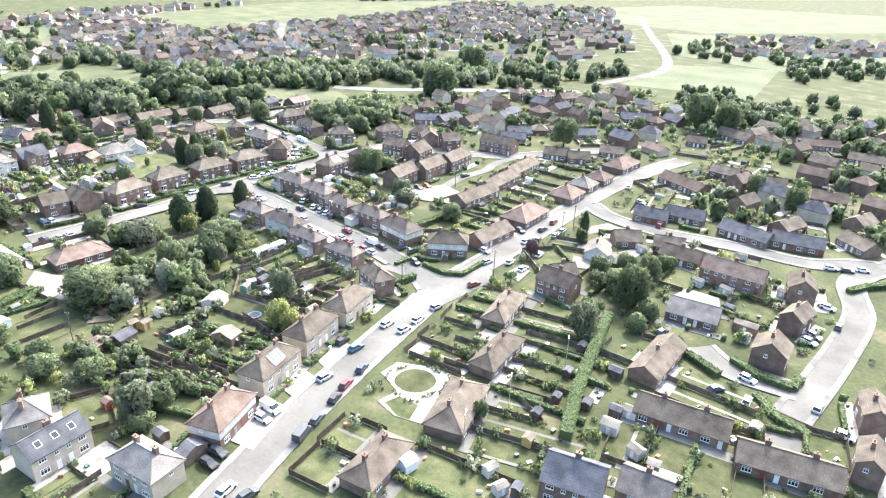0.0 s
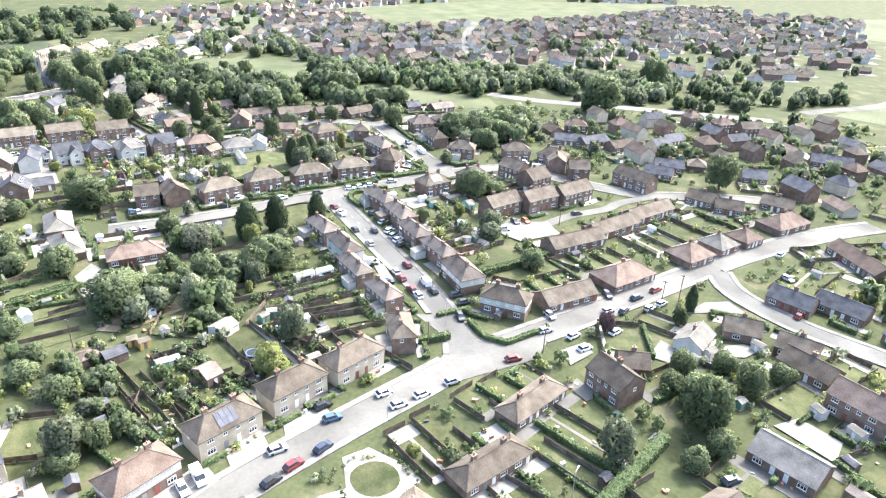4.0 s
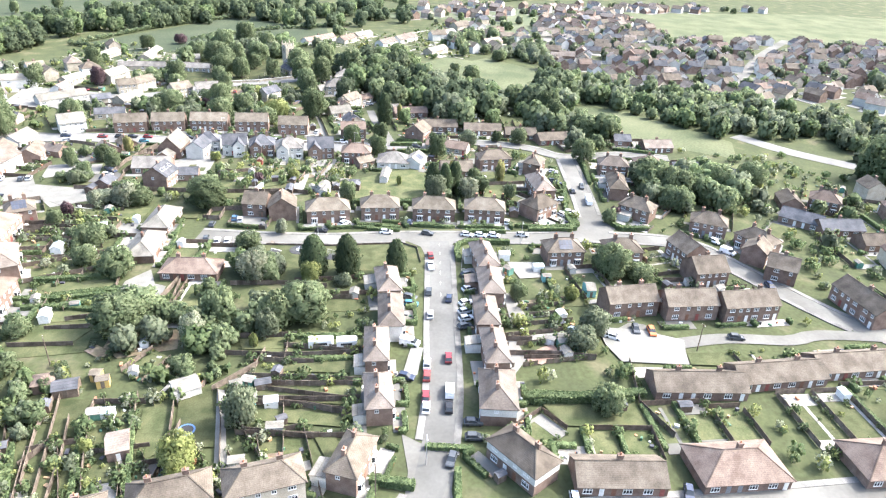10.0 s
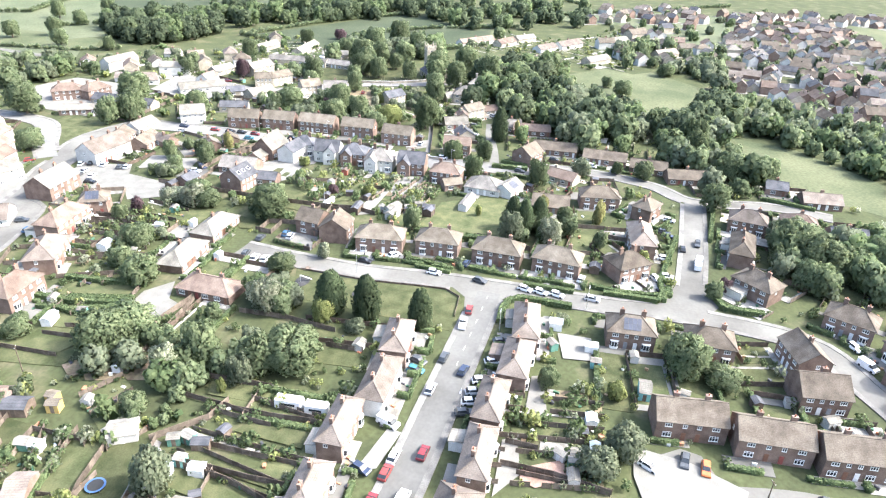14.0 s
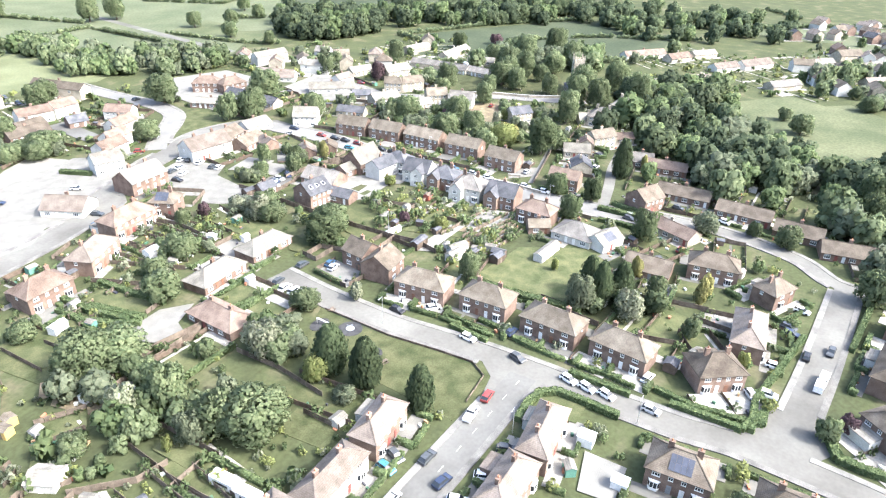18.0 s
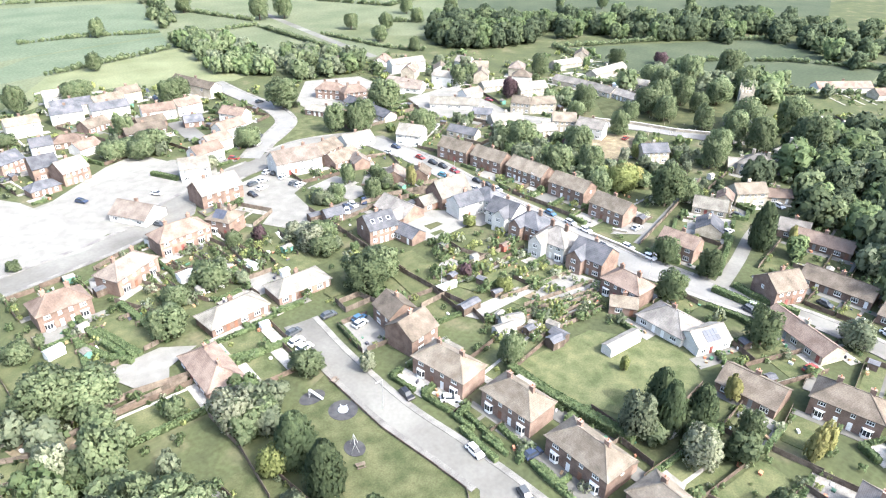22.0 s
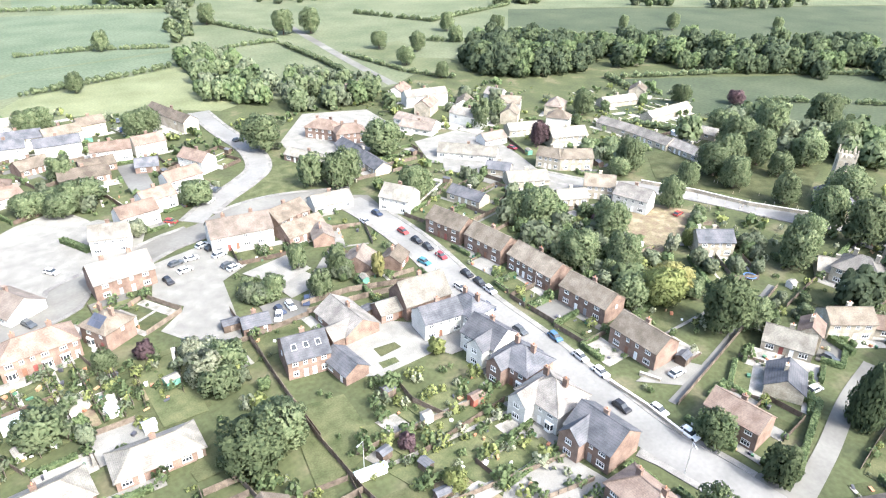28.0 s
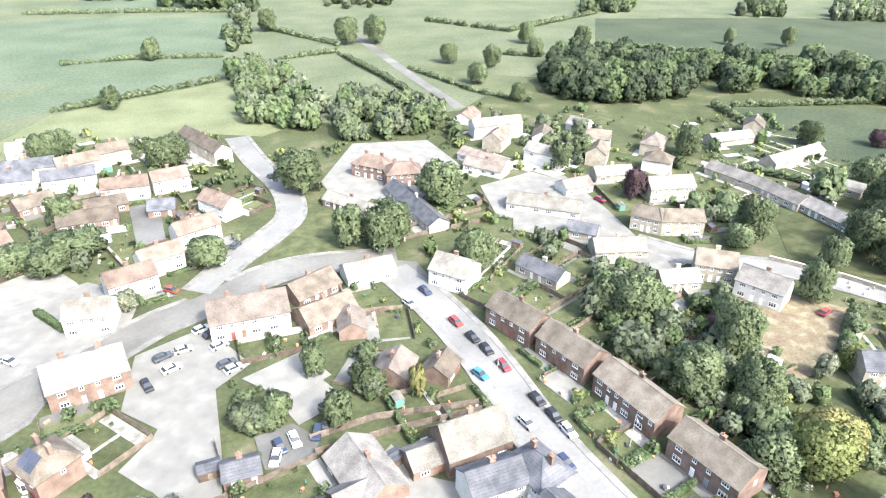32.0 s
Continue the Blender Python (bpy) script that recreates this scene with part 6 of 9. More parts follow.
wood(30, 10.5, [(-405.4, 123.6), (-468.8, 165.5), (-425.5, 177.3), (-425.9, 217.3), (-376.5, 235.2), (-333.9, 214.6), (-330.5, 162.3), (-354.2, 120.3)], 800)
wood(62, 8, [(-257.6, 676.7), (-257.3, 770.9), (-153.3, 704.2), (-84.1, 763.4), (-72.3, 681.4), (-116.6, 590.5), (-147.8, 663.3), (-231.1, 638.6)], 210)
wood(62, 7, [(-172.0, 476.4), (-146.9, 521.3), (-110.3, 456.8), (-90.1, 524.3), (-48.4, 515.0), (-37.5, 439.0), (-66.7, 416.0), (-98.3, 399.2), (-122.5, 385.5), (-146.2, 416.2)], 230)
wood(15, 7, [(-159.0, 707.0), (-148.5, 747.5), (-103.7, 606.2), (-123.0, 582.8)], 210)
wood(74, 8, [(-455.6, 235.7), (-420.4, 287.5), (-418.8, 327.3), (-392.3, 395.1), (-346.1, 370.6), (-345.8, 290.5), (-366.4, 251.1), (-400.7, 227.5)], 230)
wood(18, 9, [(-491.3, 474.4), (-502.5, 548.5), (-374.3, 454.3), (-376.8, 409.2)], 230)
wood(49, 8, [(-338.5, 391.8), (-322.4, 447.5), (-279.4, 405.5), (-297.5, 363.0)], 230)
wood(25, 7, [(-295.7, 235.7), (-288.6, 264.6), (-261.5, 261.6), (-252.2, 251.1), (-258.8, 222.9)], 733)
wood(6, 11, [(-308.7, 349.1), (-316.7, 378.3), (-272.1, 346.0), (-266.5, 321.4)], 230)
wood(10, 4, [(-162.1, 36.9), (-155.6, 48.2), (-143.5, 58.1), (-130.4, 60.0), (-131.8, 52.4), (-136.6, 44.8)], 1100)
wood(6, 3.5, [(-131.2, 46.4), (-126.1, 56.9), (-116.2, 62.3), (-112.7, 57.6), (-113.8, 51.8)], 1100)
wood(3, 3, [(-177.8, 32.0), (-168.3, 42.4), (-162.1, 36.9)], 1100)
wood(5, 3.5, [(-159.8, 78.7), (-160.3, 90.8), (-147.3, 96.4), (-135.3, 92.9), (-141.1, 83.0)], 1100)
wood(4, 3.5, [(-157.4, 56.1), (-149.0, 62.1), (-134.5, 52.6), (-144.9, 49.1)], 1100)
wood(39, 5.5, [(-366.4, -3.2), (-387.4, 24.8), (-370.5, 41.1), (-377.5, 59.5), (-370.2, 72.4), (-356.3, 75.8), (-347.1, 59.1), (-346.0, 31.3)], 478)
wood(15, 5, [(-396.6, 55.3), (-405.1, 71.9), (-392.0, 81.8), (-371.4, 73.2)], 1100)
wood(8, 4, [(-403.0, 39.8), (-408.4, 47.7), (-393.9, 57.1), (-387.3, 52.7)], 1100)
wood(8, 4, [(-295.3, 4.5), (-302.9, 8.2), (-299.1, 20.4), (-292.6, 21.3), (-289.2, 13.6)], 1100)
wood(11, 4, [(-267.3, 6.4), (-279.5, 9.6), (-278.2, 19.0), (-264.9, 16.8)], 1100)
wood(9, 5, [(-238.0, -104.4), (-247.5, -103.3), (-251.9, -80.3), (-247.9, -65.5), (-234.8, -74.4)], 320)
wood(5, 3, [(-242.5, 25.2), (-252.0, 28.3), (-260.9, 40.0), (-258.5, 51.4), (-244.3, 41.3)], 1100)
wood(8, 3.5, [(-378.6, 88.8), (-387.3, 94.8), (-379.1, 103.3), (-364.4, 97.3)], 1100)
wood(7, 4, [(-365.0, -24.8), (-380.8, -25.7), (-366.4, -3.2), (-354.0, -2.2)], 230)
wood(14, 6, [(-423.8, -22.8), (-439.3, -5.7), (-423.9, 8.9), (-412.2, 1.1)], 230)
wood(8, 5, [(-226.9, -77.9), (-239.2, -100.1), (-254.6, -89.6), (-246.4, -64.5), (-234.1, -66.0)], 320)
wood(10, 3.5, [(-212.8, 24.6), (-225.8, 26.9), (-226.6, 41.0), (-219.1, 44.9), (-209.9, 38.5)], 1100)


def hedgerow(h, line):
    """An overgrown field hedge: bushes of uneven height along a line."""
    WOOD_SEED[0] += 1
    r = random.Random(WOOD_SEED[0])
    P, T1, T2, U = [], [], [], []
    p, t1, t2, u = leaf_cloud(61, 46, 0.5, 9, "broad")
    for (x0, y0), (x1, y1) in zip(line, line[1:]):
        n = max(2, int(math.hypot(x1 - x0, y1 - y0) / (h * 0.5)))
        for k in range(n):
            if r.random() < 0.08:
                continue
            f = (k + r.random()) / n
            hh = h * r.uniform(0.5, 1.25)
            sc = np.array([hh * 0.55, hh * 0.55, hh])
            P.append(p * sc + np.array([x0 + (x1 - x0) * f + r.uniform(-0.6, 0.6), y0 + (y1 - y0) * f + r.uniform(-0.6, 0.6), 0]))
            T1.append(t1 * sc), T2.append(t2 * sc), U.append(u * sc)
    me = cloud_mesh("hedgerow", LEAVES["broad"], *(np.concatenate(q) for q in (P, T1, T2, U)))
    return tagged(new("hedgerow", me), "uneven dark green field hedge", "hedge", kind="stuff")


hedgerow(3.0, [(-244.0, -223.2), (-282.4, -233.0), (-323.9, -245.7)])
hedgerow(2.6, [(-254.0, -316.5), (-289.2, -315.5), (-338.9, -298.3)])
hedgerow(3.0, [(-402.2, -275.9), (-402.8, -212.8), (-400.5, -156.6)])
hedgerow(3.0, [(-365.8, -278.4), (-404.3, -280.7)])
hedgerow(3.4, [(-522.3, -94.0), (-516.7, -77.3), (-509.8, -57.0)])
hedgerow(3.0, [(-236.9, -502.3), (-326.0, -476.2), (-384.5, -450.0)])
hedgerow(3.5, [(-503.7, -352.4), (-538.1, -289.8), (-647.1, -321.8)])
hedgerow(3.0, [(-566.5, -229.7), (-616.6, -176.7), (-700.2, -87.9)])
hedgerow(3.0, [(-384.2, -377.9), (-411.6, -297.5)])
hedgerow(2.6, [(-424.3, -225.1), (-433.4, -163.5), (-447.6, -140.5)])
hedgerow(3.0, [(-530.5, -88.9), (-600.4, -60.1), (-664.0, -13.1)])
hedgerow(3.5, [(-491.1, -233.3), (-532.0, -195.2), (-594.4, -150.5)])
hedgerow(3.0, [(-462.6, -40.3), (-489.5, 19.3), (-563.0, 84.6)])
hedgerow(3.0, [(-555.3, -19.2), (-609.0, 26.4), (-645.3, 93.8)])
hedgerow(3.0, [(-842.2, 113.7), (-803.2, 148.0)])
hedgerow(3.0, [(-702.4, 95.5), (-772.3, 168.6), (-883.3, 295.5)])

# ---- cars ----
PAINTS = {n: plain("paint_" + n, c, 0.25) for n, c in {
    "white": (0.75, 0.75, 0.74), "silver": (0.42, 0.43, 0.44), "dark": (0.06, 0.065, 0.07), "black": (0.02, 0.02, 0.022), "maroon": (0.16, 0.03, 0.035), "red": (0.22, 0.045, 0.04),
    "navy": (0.03, 0.04, 0.07), "blue": (0.05, 0.1, 0.17), "teal": (0.05, 0.15, 0.2), "orange": (0.42, 0.12, 0.04)}.items()}
LAMP = plain("lamp_lens", (0.6, 0.6, 0.58), 0.15)
CAR_FORMS = {  # length, width, height, cabin base from, to, cabin top from, to
    "car": (4.2, 1.75, 1.46, -1.95, 1.0, -1.45, 0.25), "van": (5.0, 1.95, 1.95, -2.4, 1.75, -2.35, 1.05), "pickup": (5.1, 1.85, 1.8, -0.5, 1.5, -0.4, 0.9)}


def car(paint, x, y, yaw):
    form = "car"
    for f in ("van", "pickup"):
        if paint.startswith(f):
            form, paint = f, paint[len(f):] or "white"
    L_, W_, H_, c0, c1, t0, t1 = CAR_FORMS[form]
    words = {"car": "parked hatchback car", "van": "parked panel van", "pickup": "parked flatbed pickup"}[form]
    root = thing("car" if form == "car" else form, x, y, yaw, paint + " " + words + " standing on its four wheels", "car" if form == "car" else form, "parked vehicles", z=0.26)
    m = PAINTS[paint]
    h, belt = L_ / 2, H_ * 0.6

    def body(b):
        ring = [(-h, 0.3), (-h + 0.05, belt - 0.12), (-h + 0.25, belt), (c1, belt), (h - 0.25, belt - 0.13), (h - 0.03, belt - 0.3), (h, 0.32), (h - 0.15, 0.2), (-h + 0.15, 0.2)]
        i, n = len(b.v), len(ring)
        for s, inset in ((-1, 0.0), (1, 0.0)):
            b.v += [(px, s * (W_ / 2 - (0.08 if pz > belt - 0.05 else 0.0)), pz) for px, pz in ring]
        b.f += [tuple(range(i, i + n)), tuple(range(i + 2 * n - 1, i + n - 1, -1))]
        b.f += [(i + (k + 1) % n, i + k, i + n + k, i + n + (k + 1) % n) for k in range(n)]

    def cabin(b):
        y0, y1 = W_ / 2 - 0.1, W_ / 2 - 0.26
        lo = [(c0, -y0, belt), (c1, -y0, belt), (c1, y0, belt), (c0, y0, belt)]
        hi = [(t0, -y1, H_ - 0.05), (t1, -y1, H_ - 0.05), (t1, y1, H_ - 0.05), (t0, y1, H_ - 0.05)]
        i = len(b.v)
        b.v += lo + hi
        b.f += [(i + k, i + (k + 1) % 4, i + 4 + (k + 1) % 4, i + 4 + k) for k in range(4)] + [(i + 4, i + 5, i + 6, i + 7)]

    def top(b):
        y1 = W_ / 2 - 0.24
        b.slab([(t0 - 0.04, -y1, H_), (t1 + 0.04, -y1, H_), (t1 + 0.04, y1, H_), (t0 - 0.04, y1, H_)], 0.07)
        for s in (-1, 1):
            p, q = Vector((c0 + 0.75, s * (W_ / 2 - 0.1), belt)), Vector((t0 + 0.45, s * (W_ / 2 - 0.25), H_ - 0.04))
            mm = Matrix.Translation(p) @ (q - p).to_track_quat("X", "Z").to_matrix().to_4x4()
            b.box(0, -0.03, -0.05, (q - p).length, 0.03, 0.05, mm)
    part("body", shared(("body", form, paint), body, m), m, root)
    part("cabin", shared(("cabin", form), cabin, GLASS), GLASS, root, "dark glazed passenger cabin")
    part("roof", shared(("car_roof", form, paint), top, m), m, root)
    if form == "van":
        part("cargo_side", shared(("cargo", paint), lambda b: b.box(-2.42, -0.93, 1.1, 0.55, 0.93, 1.97), m), m, root)
    for wx in (-h * 0.62, h * 0.64):
        for s in (-1, 1):
            wheel = part("wheel", shared("wheel", lambda b: b.tube(0, 0, -0.1, 0.1, 0.32, 0.32, 12), RUBBER), RUBBER, root)
            wheel.matrix_basis = pose(wx, s * (W_ / 2 - 0.09), 0.32, 90, 0, 0)
    for s in (-1, 1) if form == "pickup" else ():
        part("headlight", shared("headlight", lambda b: b.box(-0.06, -0.18, -0.07, 0.06, 0.18, 0.07), LAMP), LAMP, root).location = (h - 0.06, s * (W_ / 2 - 0.28), 0.62)
    return root


# ---- sheds and other garden buildings ----
SHED_LOOK = {
    "summer": (BRICK, ROOFS["red"], "summerhouse", "small brick summerhouse with a red roof"), "felt": (DARKWOOD, ROOFS["slate"], "shed", "dark timber garden shed with a felt roof"),
    "yellow": (plain("yellow_wood", (0.42, 0.3, 0.1), 0.8), ROOFS["tan"], "shed", "yellow painted timber garden shed"), "garage": (BRICK, ROOFS["pink"], "garage", "single brick garage with a tiled roof"),
    "white": (CONCRETE, ROOFS["white"], "shed", "pale garden building with a light-toned roof"), "green": (plain("green_wood", (0.1, 0.22, 0.17), 0.8), ROOFS["white"], "shed", "green painted garden shed with a pale roof"),
    "caravan": (UPVC, UPVC, "caravan", "white touring caravan standing in a garden"), "teal": (plain("teal_panel", (0.2, 0.42, 0.4), 0.6), ROOFS["white"], "shed", "teal garden cabin with a light roof"),
    "glass": (UPVC, plain("greenhouse_glass", (0.45, 0.5, 0.5), 0.1), "greenhouse", "small greenhouse with white glazing bars"), "red": (plain("red_wood", (0.3, 0.09, 0.06), 0.8), ROOFS["red"], "shed", "red painted garden shed"),
}


def shed(kind, x, y, yaw, w, d, h, doorway=True):
    wm, rm, name, label = SHED_LOOK[kind]
    root = thing(name, x, y, yaw, label, name)
    hw, hd = w / 2, d / 2
    if kind == "caravan":
        part("body", Builder().prism([(-hw, -hd), (hw - 0.4, -hd), (hw, -hd + 0.4), (hw, hd - 0.4), (hw - 0.4, hd), (-hw, hd)], 0.5, h + 0.35), wm, root)
        part("window", Builder().box(-hw * 0.6, -hd - 0.02, 1.3, hw * 0.5, -hd + 0.02, 1.9), GLASS, root)
        for s in (-1, 1):
            part("wheel", shared("wheel", lambda b: b.tube(0, 0, -0.1, 0.1, 0.32, 0.32, 12), RUBBER), RUBBER, root).matrix_basis = pose(0, s * (hd - 0.12), 0.32, 90, 0, 0)
        part("skirt", Builder().box(-hw * 0.9, -hd * 0.9, 0, hw * 0.9, hd * 0.9, 0.5), PAVING, root)
        return root
    wall_b = Builder().prism([(-hw, -hd), (hw, -hd), (hw, hd), (-hw, hd)], 0, h - 0.02)
    rise = hd * 0.45
    R = Builder()
    if kind == "summer":
        a = [(-hw - 0.3, -hd - 0.3, h - 0.1), (hw + 0.3, -hd - 0.3, h - 0.1), (hw + 0.3, hd + 0.3, h - 0.1), (-hw - 0.3, hd + 0.3, h - 0.1)]
        for k in range(4):
            R.slab([a[k], a[(k + 1) % 4], (0, 0, h + rise)], 0.08)
    else:
        R.slab([(-hw - 0.15, -hd - 0.15, h - 0.06), (hw + 0.15, -hd - 0.15, h - 0.06), (hw + 0.15, 0, h + rise), (-hw - 0.15, 0, h + rise)], 0.07)
        R.slab([(hw + 0.15, hd + 0.15, h - 0.06), (-hw - 0.15, hd + 0.15, h - 0.06), (-hw - 0.15, 0, h + rise), (hw + 0.15, 0, h + rise)], 0.07)
        g = wall_b
        for s in (-hw, hw - 0.08):
            i = len(g.v)
            g.v += [(xx, yy, zz) for xx in (s, s + 0.08) for yy, zz in ((-hd, h - 0.02), (hd, h - 0.02), (0, h + rise - 0.08))]
            g.f += [(i, i + 2, i + 1), (i + 3, i + 4, i + 5), (i, i + 3, i + 5, i + 2), (i + 1, i + 2, i + 5, i + 4)]
    part("wall", wall_b, wm, root)
    part("roof", R, rm, root)
    if doorway:
        part("door", Builder().box(-0.4, -hd - 0.03, 0.05, 0.4, -hd + 0.02, min(1.9, h - 0.1)), UPVC if kind in ("white", "garage", "glass") else TIMBER, root)
    return root


# ---- hedges, fences, walls ----
def along(line, step):
    res, carry = [], 0.0
    for (x0, y0), (x1, y1) in zip(line, line[1:]):
        length = math.hypot(x1 - x0, y1 - y0)
        n = max(1, round(length / step))
        for k in range(n):
            s = (k + 0.5) / n
            res.append((x0 + (x1 - x0) * s, y0 + (y1 - y0) * s, math.degrees(math.atan2(y1 - y0, x1 - x0)), length / n))
    return res


BUSH = leaf_cloud(77, 62, 0.23, 9, "broad")
FAR_BUSH = leaf_cloud(77, 13, 0.47, 9, "broad")
hedge_rng = np.random.RandomState(21)


def hedge(width, height, line):
    b = Builder()
    for x, y, yaw, ln in along(line, 2.5):
        m = pose(x, y, 0, 0, 0, yaw)
        b.box(-ln / 2 - 0.05, -width * 0.42, 0, ln / 2 + 0.05, width * 0.42, height * 0.92, m)
    root = thing("hedge", line[0][0], line[0][1], 0, "clipped dense green garden hedge along a boundary", "hedge")
    core = part("core", b, LEAVES["hedge"], root)
    core.matrix_world = Matrix()
    core.matrix_parent_inverse = root.matrix_basis.inverted()
    P, T1, T2, U = [], [], [], []
    r = hedge_rng
    for x, y, yaw, ln in along(line, 2.5):
        n = int(22 * ln * (height + width * 0.7))
        q = np.empty((n, 3))
        side = r.randint(0, 3, n)
        q[:, 0] = r.uniform(-ln / 2, ln / 2, n)
        q[:, 1] = np.where(side == 0, r.uniform(-width / 2, width / 2, n), np.where(side == 1, -width * 0.45, width * 0.45))
        q[:, 2] = np.where(side == 0, height * 0.94, r.uniform(0.1, height, n))
        a = radians(yaw)
        rot = np.array([[math.cos(a), math.sin(a), 0], [-math.sin(a), math.cos(a), 0], [0, 0, 1]])
        nn = r.normal(size=(n, 3)) * 0.6 + np.where(side[:, None] == 0, [[0, 0, 1.0]], np.where(side[:, None] == 1, [[0, -1.0, 0.3]], [[0, 1.0, 0.3]])) @ rot
        nn /= np.linalg.norm(nn, axis=1)[:, None]
        t1 = np.cross(nn, r.normal(size=(n, 3)))
        t1 /= np.linalg.norm(t1, axis=1)[:, None]
        t2 = np.cross(nn, t1)
        s = r.uniform(0.12, 0.3, n)[:, None]
        P.append(q @ rot + np.array([x, y, 0]))
        T1.append(t1 * s), T2.append(t2 * s), U.append(nn * s * 0.4)
    leaf = part("leaves", cloud_mesh("leaves", LEAVES["hedge"], *(np.concatenate(c) for c in (P, T1, T2, U))), None, root)
    leaf.matrix_parent_inverse = root.matrix_basis.inverted()
    return root


def panel_mesh(h):
    def make(b):
        b.box(-0.5, -0.025, 0.12, 0.5, 0.025, h).box(0.49, -0.06, 0, 0.56, 0.06, h + 0.1)
        for z in (0.25, h * 0.55, h - 0.12):
            b.box(-0.5, -0.05, z, 0.5, -0.025, z + 0.07)
    return shared(("panel", h), make, TIMBER)


def fence(h, line):
    root = thing("fence", line[0][0], line[0][1], 0, "brown timber panel fence between concrete posts", "fence")
    inv = root.matrix_basis.inverted()
    for x, y, yaw, ln in along(line, 1.85):
        p = part("panel", panel_mesh(h), TIMBER, root)
        p.matrix_basis = inv @ pose(x, y, 0, 0, 0, yaw) @ Matrix.Diagonal((ln - 0.12, 1, 1, 1))
    return root


def garden_wall(h, line):
    b, c = Builder(), Builder()
    for x, y, yaw, ln in along(line, 4.0):
        m = pose(x, y, 0, 0, 0, yaw)
        b.box(-ln / 2, -0.2, 0, ln / 2, 0.2, h, m)
        c.box(-ln / 2, -0.26, h, ln / 2, 0.26, h + 0.12, m)
    root = thing("stone_wall", 0, 0, 0, "low coursed limestone boundary wall with a coping", "wall")
    part("wall", b, STONE, root)
    part("coping", c, CONCRETE, root)
    return root


# ---- ground already taken: roads, parks, houses ----
TAKEN = set()


def take(x, y, reach):
    for i in range(int(math.floor(x - reach)), int(math.ceil(x + reach)) + 1):
        for j in range(int(math.floor(y - reach)), int(math.ceil(y + reach)) + 1):
            TAKEN.add((i, j))


for name, width, surface, pts in ROAD_LINES:
    for p in pts:
        take(p.x, p.y, width / 2 + 1.2)
for ring in OPEN_GROUND + JUNCTIONS:
    xs, ys = [p[0] for p in ring], [p[1] for p in ring]
    for i in range(int(min(xs)), int(max(xs)) + 1):
        for j in range(int(min(ys)), int(max(ys)) + 1):
            if inside(i, j, ring):
                TAKEN.add((i, j))


def take_house(x, y, yaw, w, d):
    c, s = math.cos(radians(yaw)), math.sin(radians(yaw))
    for i in np.arange(-w / 2, w / 2 + 0.1, 0.7):
        for j in np.arange(-d / 2, d / 2 + 0.1, 0.7):
            TAKEN.add((round(x + i * c - j * s), round(y + i * s + j * c)))


for hx, hy, hyaw, hw_, hd_, det in HOUSE_SPOTS:
    take_house(hx, hy, hyaw, hw_, hd_)

estate_rng = random.Random(31)
ESTATE_MIX = {"red": ["red", "red", "pink", "brown", "slate"], "brown": ["brown", "slate", "brown", "red"], "pale": ["white", "tan", "pink", "grey", "tan", "red", "brown"]}


def estate(yaw, mix, ring):
    """Rows of houses over a far part of the village."""
    c, s = math.cos(radians(yaw)), math.sin(radians(yaw))
    xs, ys = [p[0] for p in ring], [p[1] for p in ring]
    cx, cy, reach = sum(xs) / len(xs), sum(ys) / len(ys), max(max(xs) - min(xs), max(ys) - min(ys))
    r = estate_rng
    n = int(reach / 17) + 1
    made = 0
    for j in range(-n, n + 1):
        for i in range(-n, n + 1):
            u, v = i * 17 + r.uniform(-2, 2), j * 21 + (4 if i % 2 else 0) + r.uniform(-2, 2)
            x, y = cx + u * c - v * s, cy + u * s + v * c
            if not inside(x, y, ring) or any((round(x) + a, round(y) + b) in TAKEN for a in (-7, 0, 7) for b in (-7, 0, 7)):
                continue
            wall = r.choice(["white", "stone", "white"]) if mix == "pale" else r.choice(["brick", "brick", "render"])
            yw = yaw + r.choice([0, 0, 90]) + r.uniform(-12, 12)
            house(r.choice("SGbG"), round(x, 1), round(y, 1), yw, r.uniform(8, 13), r.uniform(7, 8.5), detail=0, far=True, chim=r.choice([0, 1]), roof=r.choice(ESTATE_MIX[mix]), wall=wall)
            take_house(x, y, yw, 13, 10)
            made += 1

    if made:
        wood(int(made * 1.4) + 2, 6.0, ring, 120)


DISTANT = set()


